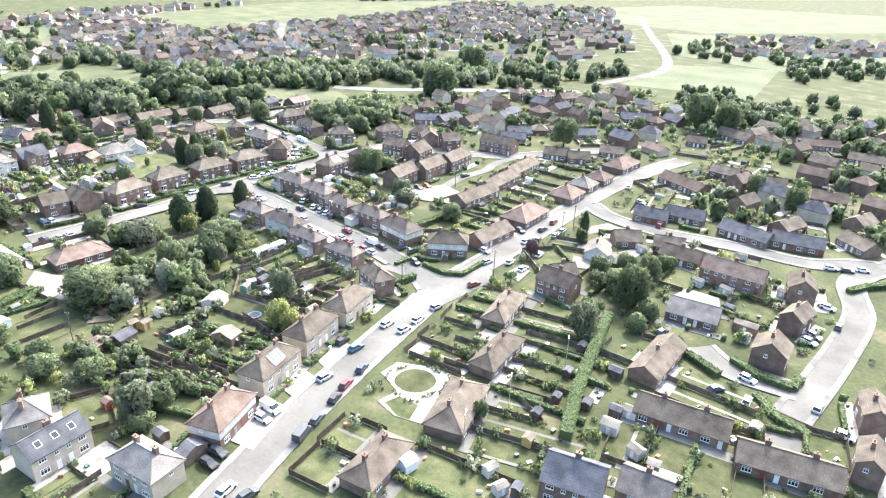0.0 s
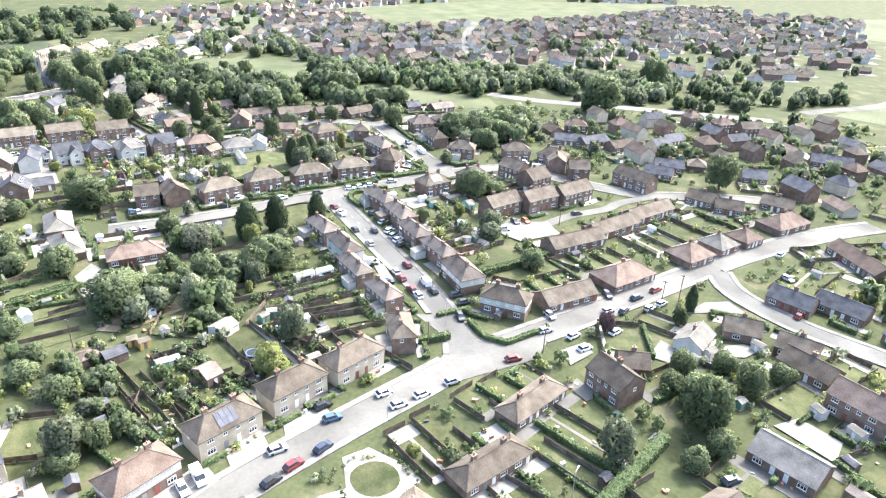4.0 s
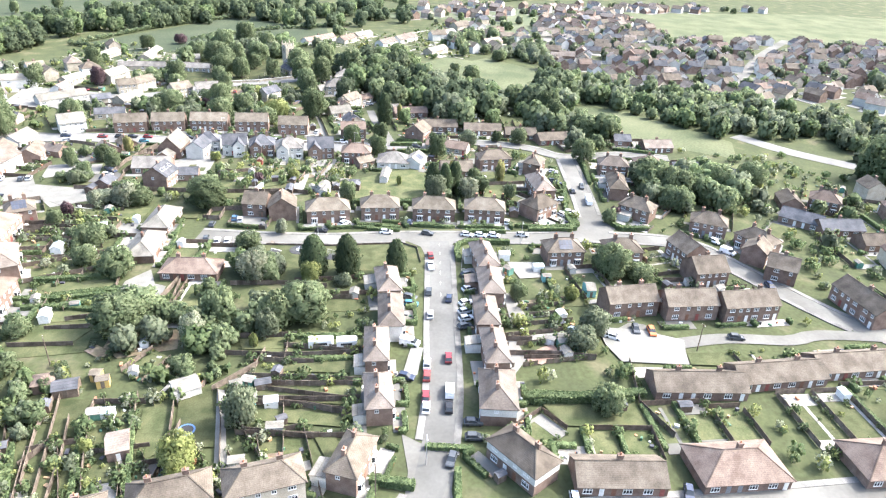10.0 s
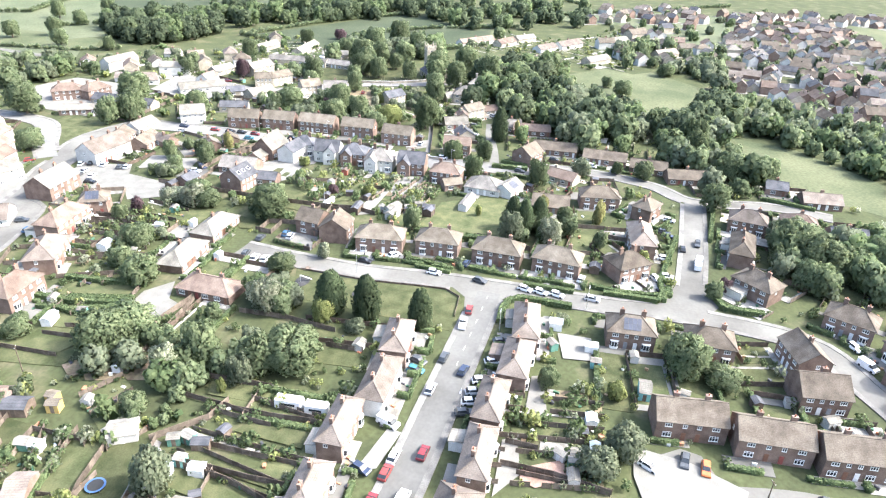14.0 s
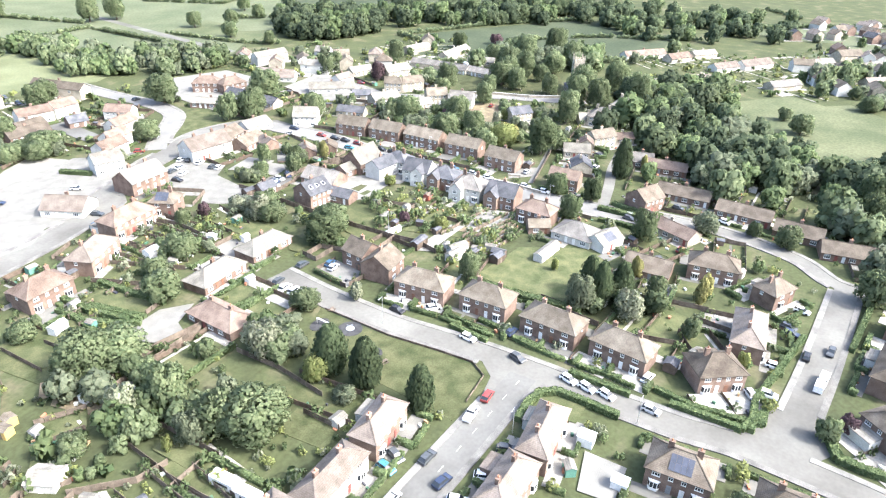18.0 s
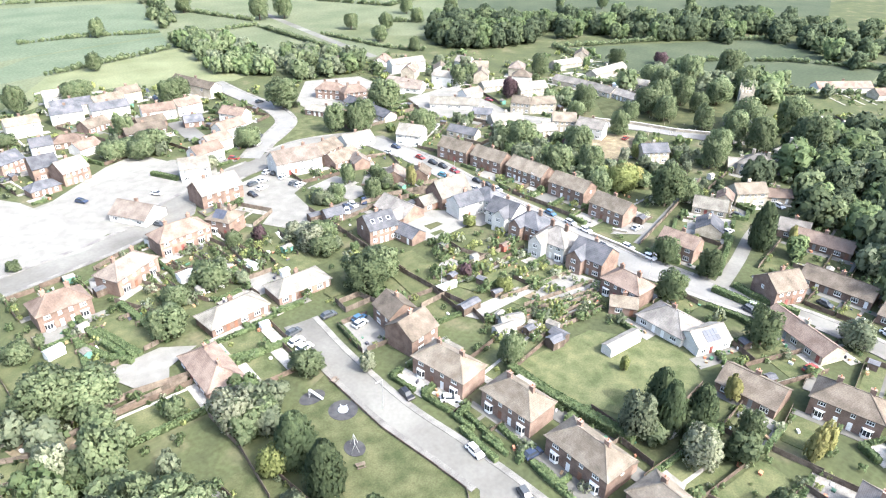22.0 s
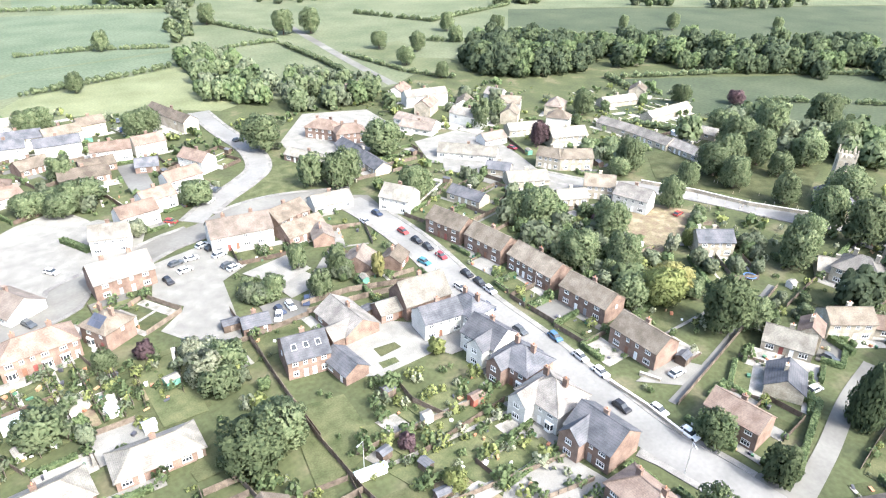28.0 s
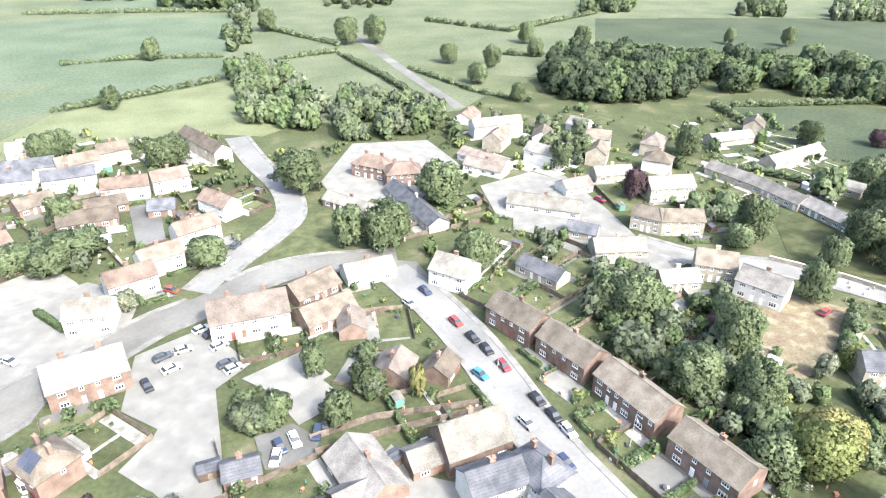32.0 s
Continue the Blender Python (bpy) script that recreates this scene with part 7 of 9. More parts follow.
def distant(n, yaw, ring):
    """Far-off rows of small houses among trees, joined by material."""
    r = estate_rng
    xs, ys = [p[0] for p in ring], [p[1] for p in ring]
    walls = {k: Builder() for k in ("brick", "white", "render")}
    forecourts = Builder()
    roofs = {k: Builder() for k in ("red", "pink", "brown", "slate")}
    made = tries = 0
    while made < n and tries < n * 12:
        tries += 1
        x, y = r.uniform(min(xs), max(xs)), r.uniform(min(ys), max(ys))
        cell = (int(x // 15), int(y // 15))
        if cell in DISTANT or not inside(x, y, ring) or (round(x), round(y)) in TAKEN:
            continue
        DISTANT.add(cell)
        made += 1
        m = pose(x, y, 0, 0, 0, yaw + r.choice([0, 0, 90]) + 35 * math.sin(x / 70) + r.uniform(-6, 6))
        hw, hd, e = r.uniform(4, 6.5), r.uniform(3.5, 4.3), r.choice([2.7, 4.9, 4.9])
        rise = hd * 0.7
        forecourts.box(-hw - r.uniform(0, 3), -hd - r.uniform(1, 9), 0.0, hw + r.uniform(0, 3), hd + r.uniform(0, 3), 0.22 + 0.004 * (made % 9), m)
        w_ = walls[r.choice(["brick", "brick", "render", "white", "white"])]
        w_.box(-hw, -hd, 0, hw, hd, e, m)
        i = len(w_.v)
        w_.v += [tuple(m @ Vector(q)) for q in ((-hw, -hd, e), (-hw, hd, e), (-hw, 0, e + rise), (hw, -hd, e), (hw, hd, e), (hw, 0, e + rise))]
        w_.f += [(i, i + 2, i + 1), (i + 3, i + 4, i + 5)]
        o, zl = 0.4, e - 0.2
        R = roofs[r.choice(["red", "pink", "brown", "brown", "slate"])]
        for sg in (-1, 1):
            pts = [(-hw - 0.2, sg * (hd + o), zl), (hw + 0.2, sg * (hd + o), zl), (hw + 0.2, 0, e + rise + 0.12), (-hw - 0.2, 0, e + rise + 0.12)]
            R.slab([tuple(m @ Vector(q)) for q in (pts if sg < 0 else pts[::-1])], 0.14)
        R.box(-0.4, 0.2, e + rise - 0.6, 0.4, 0.9, e + rise + 0.9, m)
    for group, mats in ((walls, WALLS), (roofs, ROOFS)):
        for k, b in group.items():
            if b.f:
                tagged(new("distant_houses", b.mesh("distant_houses", mats[k])), "far-off brick and tiled houses of the next estate", "houses", kind="stuff")
    tagged(new("distant_paving", forecourts.mesh("distant_paving", GRAVEL)), "pale drives and streets between far-off houses", "paving", kind="stuff")
    wood(int(made * 0.75), 6.0, ring, 90)


estate(-10, "brown", [(-235.0, 375.0), (-207.0, 450.0), (-150.0, 412.0), (-124.0, 355.0), (-144.0, 316.0), (-190.0, 300.0)])
estate(-10, "brown", [(-107.0, 428.0), (-41.0, 462.0), (-24.0, 346.0), (-52.0, 339.0), (-86.0, 357.0)])
estate(40, "pale", [(-396.0, -107.0), (-446.0, -92.0), (-455.0, -59.0), (-442.0, -36.0), (-389.0, -18.0), (-364.0, -29.0), (-366.0, -54.0)])
estate(40, "pale", [(-364.0, -94.0), (-373.0, -80.0), (-370.0, -44.0), (-355.0, -54.0)])
estate(30, "pale", [(-397.0, -156.0), (-423.0, -127.0), (-456.0, -83.0), (-371.0, -36.0), (-347.0, -77.0), (-322.0, -94.0)])
estate(20, "pale", [(-593.0, 162.0), (-627.0, 282.0), (-564.0, 282.0), (-533.0, 214.0), (-535.0, 162.0)])
estate(30, "pale", [(-477.0, -61.0), (-510.0, -57.0), (-500.0, -46.0), (-471.0, -49.0)])
estate(-10, "brown", [(-76.0, 231.0), (-56.0, 237.0), (-26.0, 234.0), (-11.0, 257.0), (-16.0, 290.0), (-47.0, 276.0), (-78.0, 271.0)])
estate(-10, "brown", [(-215.0, 324.0), (-213.0, 358.0), (-185.0, 374.0), (-157.0, 336.0), (-182.0, 325.0)])
estate(-10, "brown", [(-268.0, 271.0), (-268.0, 327.0), (-242.0, 352.0), (-197.0, 307.0), (-206.0, 275.0), (-232.0, 259.0)])
estate(-10, "brown", [(-226.0, 296.0), (-208.0, 380.0), (-144.0, 407.0), (-105.0, 309.0), (-151.0, 281.0), (-191.0, 266.0)])
estate(-10, "brown", [(-102.0, 300.0), (-60.0, 331.0), (-24.0, 346.0), (-16.0, 290.0), (-62.0, 257.0)])
distant(430, 20, [(-812.0, 173.0), (-867.0, 489.0), (-793.0, 843.0), (-507.0, 1037.0), (-354.0, 777.0), (-278.0, 631.0), (-308.0, 504.0), (-423.0, 382.0), (-469.0, 296.0), (-568.0, 265.0), (-692.0, 144.0)])
distant(360, 20, [(-668.0, 272.0), (-784.0, 512.0), (-843.0, 956.0), (-650.0, 955.0), (-381.0, 619.0), (-428.0, 551.0), (-527.0, 564.0), (-450.0, 436.0), (-402.0, 351.0), (-420.0, 288.0), (-473.0, 266.0), (-493.0, 238.0)])
distant(110, 15, [(-676.0, 256.0), (-838.0, 405.0), (-799.0, 483.0), (-532.0, 378.0), (-531.0, 326.0), (-564.0, 270.0)])
distant(70, 10, [(-260.0, 814.0), (-192.0, 911.0), (-105.0, 911.0), (-92.0, 817.0), (-202.0, 693.0)])

# ---- gardens: lawns, paving, fences, shrubs and garden things of each plot ----
garden_rng = random.Random(8)
SHRUBS, CLUTTER = [], []
far_lawns, far_paving = Builder(), Builder()


def kept_clear(x, y):
    return any(inside(x, y, ring_) for kind_, ring_ in KEEP_CLEAR)


def shrub(x, y, r, h):
    if not kept_clear(x, y):
        SHRUBS.append((x, y, r, h))


strip_rng = np.random.RandomState(52)


def hedge_strip(core, sprays, x0, y0, x1, y1, width, height):
    """A clipped hedge from one point to another: a solid core in leaf sprays."""
    q, length = strip_rng, math.hypot(x1 - x0, y1 - y0)
    yaw = math.atan2(y1 - y0, x1 - x0)
    core.box(-length / 2, -width * 0.42, 0, length / 2, width * 0.42, height * 0.93, pose((x0 + x1) / 2, (y0 + y1) / 2, 0, 0, 0, math.degrees(yaw)))
    n = int(16 * length * (height + width))
    face = q.randint(0, 3, n)
    p = np.empty((n, 3))
    p[:, 0] = q.uniform(-length / 2, length / 2, n)
    p[:, 1] = np.where(face == 0, q.uniform(-width / 2, width / 2, n), np.where(face == 1, -width * 0.46, width * 0.46))
    p[:, 2] = np.where(face == 0, height * q.uniform(0.92, 1.03, n), q.uniform(0.1, height, n))
    out = np.where(face[:, None] == 0, [[0, 0, 1.0]], np.where(face[:, None] == 1, [[0, -1.0, 0.35]], [[0, 1.0, 0.35]])) + q.normal(scale=0.25, size=(n, 3))
    rot = np.array([[math.cos(yaw), math.sin(yaw), 0], [-math.sin(yaw), math.cos(yaw), 0], [0, 0, 1]])
    out = out @ rot
    out /= np.linalg.norm(out, axis=1)[:, None]
    t1 = np.cross(out, q.normal(size=(n, 3)))
    t1 /= np.linalg.norm(t1, axis=1)[:, None]
    size = q.uniform(0.12, 0.28, n)[:, None]
    sprays.append((p @ rot + np.array([(x0 + x1) / 2, (y0 + y1) / 2, 0]), t1 * size, np.cross(out, t1) * size, out * size * 0.3))


def hedging(core, sprays, label):
    if not sprays:
        return
    ob = tagged(new("garden_hedge", cloud_mesh("garden_hedge", LEAVES["hedge"], *(np.concatenate(c) for c in zip(*sprays)), core)), label, "hedge", kind="stuff")


for hx, hy, hyaw, hw_, hd_, det in list(HOUSE_SPOTS):
    r = garden_rng
    hedge_core, hedge_sprays = Builder(), []
    c, s = math.cos(radians(hyaw)), math.sin(radians(hyaw))
    lawns, paving, fencing = (Builder(), Builder(), Builder()) if det else (far_lawns, far_paving, Builder())

    def place(u, v):
        return hx + u * c - v * s, hy + u * s + v * c

    def slab_to(b, u0, v0, u1, v1, z):
        pts = [(*place(u0, v0), z), (*place(u1, v0), z), (*place(u1, v1), z), (*place(u0, v1), z)]
        b.slab(pts if (u1 - u0) * (v1 - v0) > 0 else pts[::-1], 0.1)

    units = max(1, round(hw_ / 6.6))
    uw = (hw_ + (5.0 if units < 4 else 0.0)) / units
    u_start = -uw * units / 2
    new_taken = []
    for side in (-1, 1):
        for k in range(units):
            ua, ub = u_start + k * uw, u_start + (k + 1) * uw
            depth = 0
            while depth < 24:
                v = side * (hd_ / 2 + depth + 1.5)
                cells = [tuple(round(q) for q in place(ua + (ub - ua) * f, v)) for f in (0.2, 0.5, 0.8)]
                if any(q in TAKEN for q in cells):
                    break
                depth += 1
            if depth < 2:
                continue
            v0 = side * hd_ / 2
            v1 = side * (hd_ / 2 + depth)
            new_taken += [tuple(round(q) for q in place(ua + (ub - ua) * f, side * (hd_ / 2 + dd))) for dd in range(depth + 1) for f in (0.15, 0.4, 0.6, 0.85)]
            near_paved = min(depth, r.uniform(1.5, 3.5))
            kind = r.random()
            z = 0.13 + 0.002 * r.randrange(6)
            if depth < 10 and kind < 0.66:  # paved front with a drive
                slab_to(paving, ua + 0.15, v0, ub - 0.15, v1, z + 0.02)
            else:
                slab_to(paving, ua + 0.3, v0, ub - 0.3, v0 + side * near_paved, z + 0.02)
                if depth > near_paved + 2:
                    cut = v1 if r.random() < 0.6 else v0 + side * (near_paved + (depth - near_paved) * r.uniform(0.5, 0.8))
                    slab_to(lawns, ua + 0.7, v0 + side * near_paved, ub - 0.7, cut - side * 0.5, z)
                    if r.random() < 0.6:
                        pu = r.choice([ua + 0.6, ub - 1.3, (ua + ub) / 2])
                        slab_to(paving, pu, v0, pu + 0.8, v1 - side * 1.0, z + 0.03)
                    if r.random() < 0.35 and depth > 10:
                        slab_to(paving, ua + 0.6, v1 - side * r.uniform(2.5, 4.5), ub - 0.6, v1 - side * 0.4, z + 0.035)
            for q in range(int(depth * (0.6 if det else 0.45))):
                edge = r.choice([ua + 0.5, ub - 0.5, ua + 0.5, ub - 0.5, r.uniform(ua, ub)])
                x, y = place(edge + r.uniform(-0.3, 0.3), side * (hd_ / 2 + r.uniform(1.0, depth)))
                size = r.uniform(0.3, 1.0) if r.random() < 0.8 else r.uniform(1.0, 1.9)
                shrub(x, y, size, size * r.uniform(1.2, 2.2))
            if det:
                for q in range(r.randrange(1, 5)):
                    x, y = place(r.uniform(ua + 0.8, ub - 0.8), side * (hd_ / 2 + r.uniform(0.8, depth)))
                    CLUTTER.append((x, y, r.uniform(0, 90), r.uniform(0.3, 1.1), r.uniform(0.25, 0.7), r.uniform(0.3, 1.0)))
                if depth > 12 and r.random() < 0.45 and det < 3:
                    x, y = place(r.choice([ua + 1.8, ub - 1.8]), v1 - side * 2.0)
                    if tuple((round(x), round(y))) not in TAKEN:
                        shed(r.choice(["felt", "felt", "white", "green", "glass"]), round(x, 1), round(y, 1), hyaw + r.choice([0, 90]), r.uniform(2.0, 3.0), r.uniform(1.6, 2.2), 2.0, False)
            hgt = 0.9 if depth < 9 else 1.5
            for uu in ((ua, ub) if k == units - 1 else (ua,)):
                steps = int((depth - 0.5) / 1.85) if r.random() < 0.66 and depth > 5 else 0
                if not steps and det and r.random() < 0.8:
                    hedge_strip(hedge_core, hedge_sprays, *place(uu, side * (hd_ / 2 + 1.0)), *place(uu, side * (hd_ / 2 + depth - 0.3)), r.uniform(0.8, 1.3), r.uniform(1.1, 1.7))
                for q in range(steps):
                    x, y = place(uu, side * (hd_ / 2 + 0.5 + (q + 0.5) * 1.85))
                    m = pose(x, y, 0, 0, 0, hyaw + 90)
                    fencing.box(-0.86, -0.025, 0.1, 0.86, 0.025, hgt, m).box(0.87, -0.06, 0, 0.98, 0.06, hgt + 0.1, m)
            if det and depth < 10 and r.random() < 0.62:
                hedge_strip(hedge_core, hedge_sprays, *place(ua + 0.1, v1 - side * 0.4), *place(ub - 2.4, v1 - side * 0.4), r.uniform(0.8, 1.2), r.uniform(1.0, 1.4))
            for q in range(int(uw / 1.85)):
                if depth < 24 and depth >= 9:
                    x, y = place(ua + (q + 0.5) * 1.85, v1)
                    m = pose(x, y, 0, 0, 0, hyaw)
                    fencing.box(-0.86, -0.025, 0.1, 0.86, 0.025, hgt, m).box(0.87, -0.06, 0, 0.98, 0.06, hgt + 0.1, m)
    TAKEN.update(new_taken)
    hedging(hedge_core, hedge_sprays, "clipped green privet hedges round one house's garden")
    if det and lawns.f:
        tagged(new("lawn", lawns.mesh("lawn", LAWN)), "mown garden lawns of one house", "lawn", kind="structure")
    if det and paving.f:
        tagged(new("garden_paving", paving.mesh("garden_paving", r.choice([PAVING, PAVING, GRAVEL, ROADS["light"]]))), "pale paved paths and patios of one house", "paving", kind="structure")
    if fencing.f and det:
        tagged(new("garden_fencing", fencing.mesh("garden_fencing", r.choice([TIMBER, TIMBER, DARKWOOD]))), "timber panel fencing round one house's garden plots", "fence", kind="stuff")



tagged(new("lawn", far_lawns.mesh("lawn", LAWN)), "mown garden lawns among the outer houses", "lawn", kind="structure")
tagged(new("garden_paving", far_paving.mesh("garden_paving", PAVING)), "paved paths and drives among the outer houses", "paving", kind="structure")

PLOT_LEVEL = [0.17]


def plots(n, a, b, c_, d_, fences=0.8):
    """n long garden plots between the line a-b and the line d-c."""
    r = garden_rng
    PLOT_LEVEL[0] += 0.012
    base_z = PLOT_LEVEL[0]
    A, B_, C, D = (Vector((*q, 0)) for q in (a, b, c_, d_))

    def place(u, v):
        return A.lerp(B_, u).lerp(D.lerp(C, u), v)
    lawns, paving, fencing, beds = Builder(), Builder(), Builder(), Builder()

    def quad(bd, u0, v0, u1, v1, z):
        pts = [place(u0, v0), place(u1, v0), place(u1, v1), place(u0, v1)]
        if any(kept_clear(*place(u0 + (u1 - u0) * a_, v0 + (v1 - v0) * b_).xy) for a_ in (0.2, 0.8) for b_ in (0.1, 0.5, 0.9)):
            return
        area = (pts[1] - pts[0]).cross(pts[3] - pts[0]).z
        bd.slab([(q.x, q.y, z) for q in (pts if area > 0 else pts[::-1])], 0.1)
    for k in range(n):
        u0, u1 = k / n, (k + 1) / n
        du = u1 - u0
        length = (place(u0, 1) - place(u0, 0)).length
        cuts = sorted([0.02, 0.98] + [r.uniform(0.1, 0.9) for q in range(3)])
        for v0, v1 in zip(cuts, cuts[1:]):
            if v1 - v0 < 0.04:
                continue
            pick = r.random()
            bd, z = (lawns, base_z) if pick < 0.62 else (paving, base_z + 0.003) if pick < 0.78 else (beds, base_z + 0.006) if pick < 0.88 else (None, 0)
            if bd:
                quad(bd, u0 + du * 0.1, v0, u1 - du * 0.1, v1 - 0.01, z)
        if r.random() < 0.6:
            pu = r.choice([u0 + du * 0.07, u1 - du * 0.22])
            quad(paving, pu, 0.02, pu + du * 0.14, 0.95, base_z + 0.009)
        for q in range(int(length * 0.9)):
            e = r.choice([u0 + du * 0.08, u1 - du * 0.08, r.uniform(u0, u1)])
            p = place(e, r.random())
            size = r.uniform(0.3, 1.1) if r.random() < 0.8 else r.uniform(1.1, 2.0)
            shrub(p.x, p.y, size, size * r.uniform(1.2, 2.0))
        for q in range(4):
            p = place(r.uniform(u0, u1), r.random())
            if kept_clear(p.x, p.y):
                continue
            CLUTTER.append((p.x, p.y, r.uniform(0, 90), r.uniform(0.3, 1.4), r.uniform(0.3, 0.9), r.uniform(0.3, 1.0)))
        if r.random() < fences:
            p, q = place(u1, 0.02), place(u1, 0.98)
            yaw = math.degrees(math.atan2(q.y - p.y, q.x - p.x))
            m_ = int((q - p).length / 1.85)
            for i in range(m_):
                w_ = p.lerp(q, (i + 0.5) / m_)
                if kept_clear(w_.x, w_.y):
                    continue
                m = pose(w_.x, w_.y, 0, 0, 0, yaw)
                fencing.box(-0.86, -0.025, 0.1, 0.86, 0.025, 1.5, m).box(0.87, -0.06, 0, 0.98, 0.06, 1.6, m)
        if r.random() < 0.55:
            p = place((u0 + u1) / 2, r.uniform(0.7, 0.92))
            if kept_clear(p.x, p.y):
                continue
            shed(r.choice(["felt", "white", "green", "glass"]), round(p.x, 1), round(p.y, 1), r.choice([0, 90]) + 10, r.uniform(2.0, 3.2), r.uniform(1.7, 2.3), 2.0, False)
    for bd, nm, mat, lb in ((lawns, "lawn", LAWN, "mown strips of back-garden lawn"), (paving, "garden_paving", PAVING, "pale paved garden paths and patios"), (beds, "garden_bed", SOIL, "dug garden beds of brown soil")):
        if bd.f:
            tagged(new(nm, bd.mesh(nm, mat)), lb, nm.replace("_", " "), kind="structure")
    if fencing.f:
        tagged(new("garden_fencing", fencing.mesh("garden_fencing", TIMBER)), "timber panel fencing between back gardens", "fence", kind="stuff")


plots(10, (-119.8, 112.7), (-108.7, 62.2), (-142.5, 49.1), (-145.9, 95.7))
plots(5, (-199.9, 22.6), (-230.6, 10.9), (-232.2, 37.2), (-202.8, 45.1))
plots(5, (-295.6, 68.9), (-295.6, 105.2), (-271.2, 100.3), (-259.7, 68.2))
plots(5, (-294.0, 106.7), (-287.1, 114.5), (-262.6, 112.1), (-259.2, 97.5))
plots(4, (-225.3, 21.6), (-245.2, 20.8), (-241.7, 38.9), (-226.2, 39.7))
plots(7, (-183.0, 156.2), (-152.9, 156.2), (-156.8, 178.8), (-185.4, 177.7))
plots(6, (-357.6, 10.1), (-356.6, 53.3), (-377.9, 53.5), (-377.5, 13.8))
plots(5, (-169.3, 62.2), (-150.5, 88.4), (-140.0, 85.9), (-161.2, 56.1))
plots(4, (-198.7, 31.5), (-198.9, 52.6), (-176.4, 55.9), (-179.2, 34.3))
plots(6, (-166.7, 123.0), (-130.5, 123.1), (-132.2, 97.1), (-169.2, 94.8))

# ---- planting round the gravel garden ----
for k in range(34):
    a_, d_ = k * 0.61, 6.0 + 2.6 * ((k * 7) % 5) / 5
    shrub(-82.6 + d_ * math.cos(a_), 95.4 + d_ * math.sin(a_), 0.35 + 0.1 * (k % 4), 0.6 + 0.25 * (k % 3))

# ---- bushes and small trees on the leftover ground near the houses ----
thicket_rng = random.Random(90)
near_homes = set()
for hx, hy, hyaw, hw_, hd_, det in HOUSE_SPOTS:
    span = 4 if det else 2
    for i in range(-span, span + 1):
        for j in range(-span, span + 1):
            near_homes.add((int(hx // 8) + i, int(hy // 8) + j))
for ci, cj in sorted(near_homes):
    gap = noise.noise(Vector((ci * 0.31, cj * 0.31, 3.0)))
    for q in range(2 if gap > -0.25 else 0):
        x, y = (ci + thicket_rng.random()) * 8, (cj + thicket_rng.random()) * 8
        size = thicket_rng.uniform(0.7, 1.5) if thicket_rng.random() < 0.65 else thicket_rng.uniform(1.5, 2.8)
        reach = max(1, round(size))
        if any((round(x) + a, round(y) + b) in TAKEN for a in (-reach, 0, reach) for b in (-reach, 0, reach)):
            continue
        for c2 in range(thicket_rng.choice((1, 2, 3))):
            shrub(x + thicket_rng.uniform(-1.2, 1.2), y + thicket_rng.uniform(-1.2, 1.2), size * thicket_rng.uniform(0.6, 1), size * thicket_rng.uniform(1.1, 1.9))

tiles = {}
for x, y, rr, h in SHRUBS:
    tiles.setdefault((int(x // 130), int(y // 130)), []).append((x, y, rr, h))
shrub_rng = np.random.RandomState(4)
close_by = {(int(hx // 12) + i, int(hy // 12) + j) for hx, hy, a_, b_, c_, det in HOUSE_SPOTS if det > 1 for i in (-2, -1, 0, 1, 2) for j in (-2, -1, 0, 1, 2)}
for key in sorted(tiles):
    for tone, share in (("hedge", (0, 6)), ("lime", (6, 8)), ("pale", (8, 9)), ("grey", (9, 10))):
        P, T1, T2, U = [], [], [], []
        for k, (x, y, rr, h) in enumerate(tiles[key]):
            if not share[0] <= k % 10 < share[1]:
                continue
            a = shrub_rng.uniform(0, 6.28)
            m = np.array([[math.cos(a), math.sin(a), 0], [-math.sin(a), math.cos(a), 0], [0, 0, 1]])
            sc = np.array([rr, rr, h])
            p, t1, t2, u = BUSH if (int(x // 12), int(y // 12)) in close_by else FAR_BUSH
            P.append(p @ m * sc + np.array([x, y, 0.05]))
            T1.append(t1 @ m * sc), T2.append(t2 @ m * sc), U.append(u @ m * sc)
        if P:
            tagged(new("garden_shrubs", cloud_mesh("garden_shrubs", LEAVES[tone], *(np.concatenate(q) for q in (P, T1, T2, U)))), "leafy garden shrubs and border plants", "shrubs", kind="stuff")
CLUTTER_MATS = [plain("pot_white", (0.7, 0.7, 0.66)), CLAY, plain("bin_green", (0.05, 0.12, 0.07)), plain("bin_dark", (0.05, 0.05, 0.06)), plain("bench_wood", (0.3, 0.2, 0.11))]
for tone, mat in enumerate(CLUTTER_MATS):
    b = Builder()
    for k, (x, y, a, w, d, h) in enumerate(CLUTTER):
        if k % 5 == tone:
            m = pose(x, y, 0.05, 0, 0, a)
            b.box(-w / 2, -d / 2, 0, w / 2, d / 2, h * 0.8, m).box(-w * 0.55, -d * 0.55, h * 0.8, w * 0.55, d * 0.55, h * 0.9, m)
    tagged(new("garden_things", b.mesh("garden_things", mat)), "small tubs, bins and seats about the gardens", "garden things", kind="stuff")

# ---- the park with its play area ----
SAFETY = material("safety_surface", (0.025, 0.025, 0.028), (0.050, 0.050, 0.052), 0.6, 0.9, 6, 0.2)
STEEL = plain("painted_steel", (0.5, 0.5, 0.5), 0.4, 0.6)


def ring_of(x, y, rx, ry, n=20, yaw=0.0):
    c, s = math.cos(radians(yaw)), math.sin(radians(yaw))
    return [(x + rx * math.cos(6.2832 * k / n) * c - ry * math.sin(6.2832 * k / n) * s, y + rx * math.cos(6.2832 * k / n) * s + ry * math.sin(6.2832 * k / n) * c) for k in range(n)]


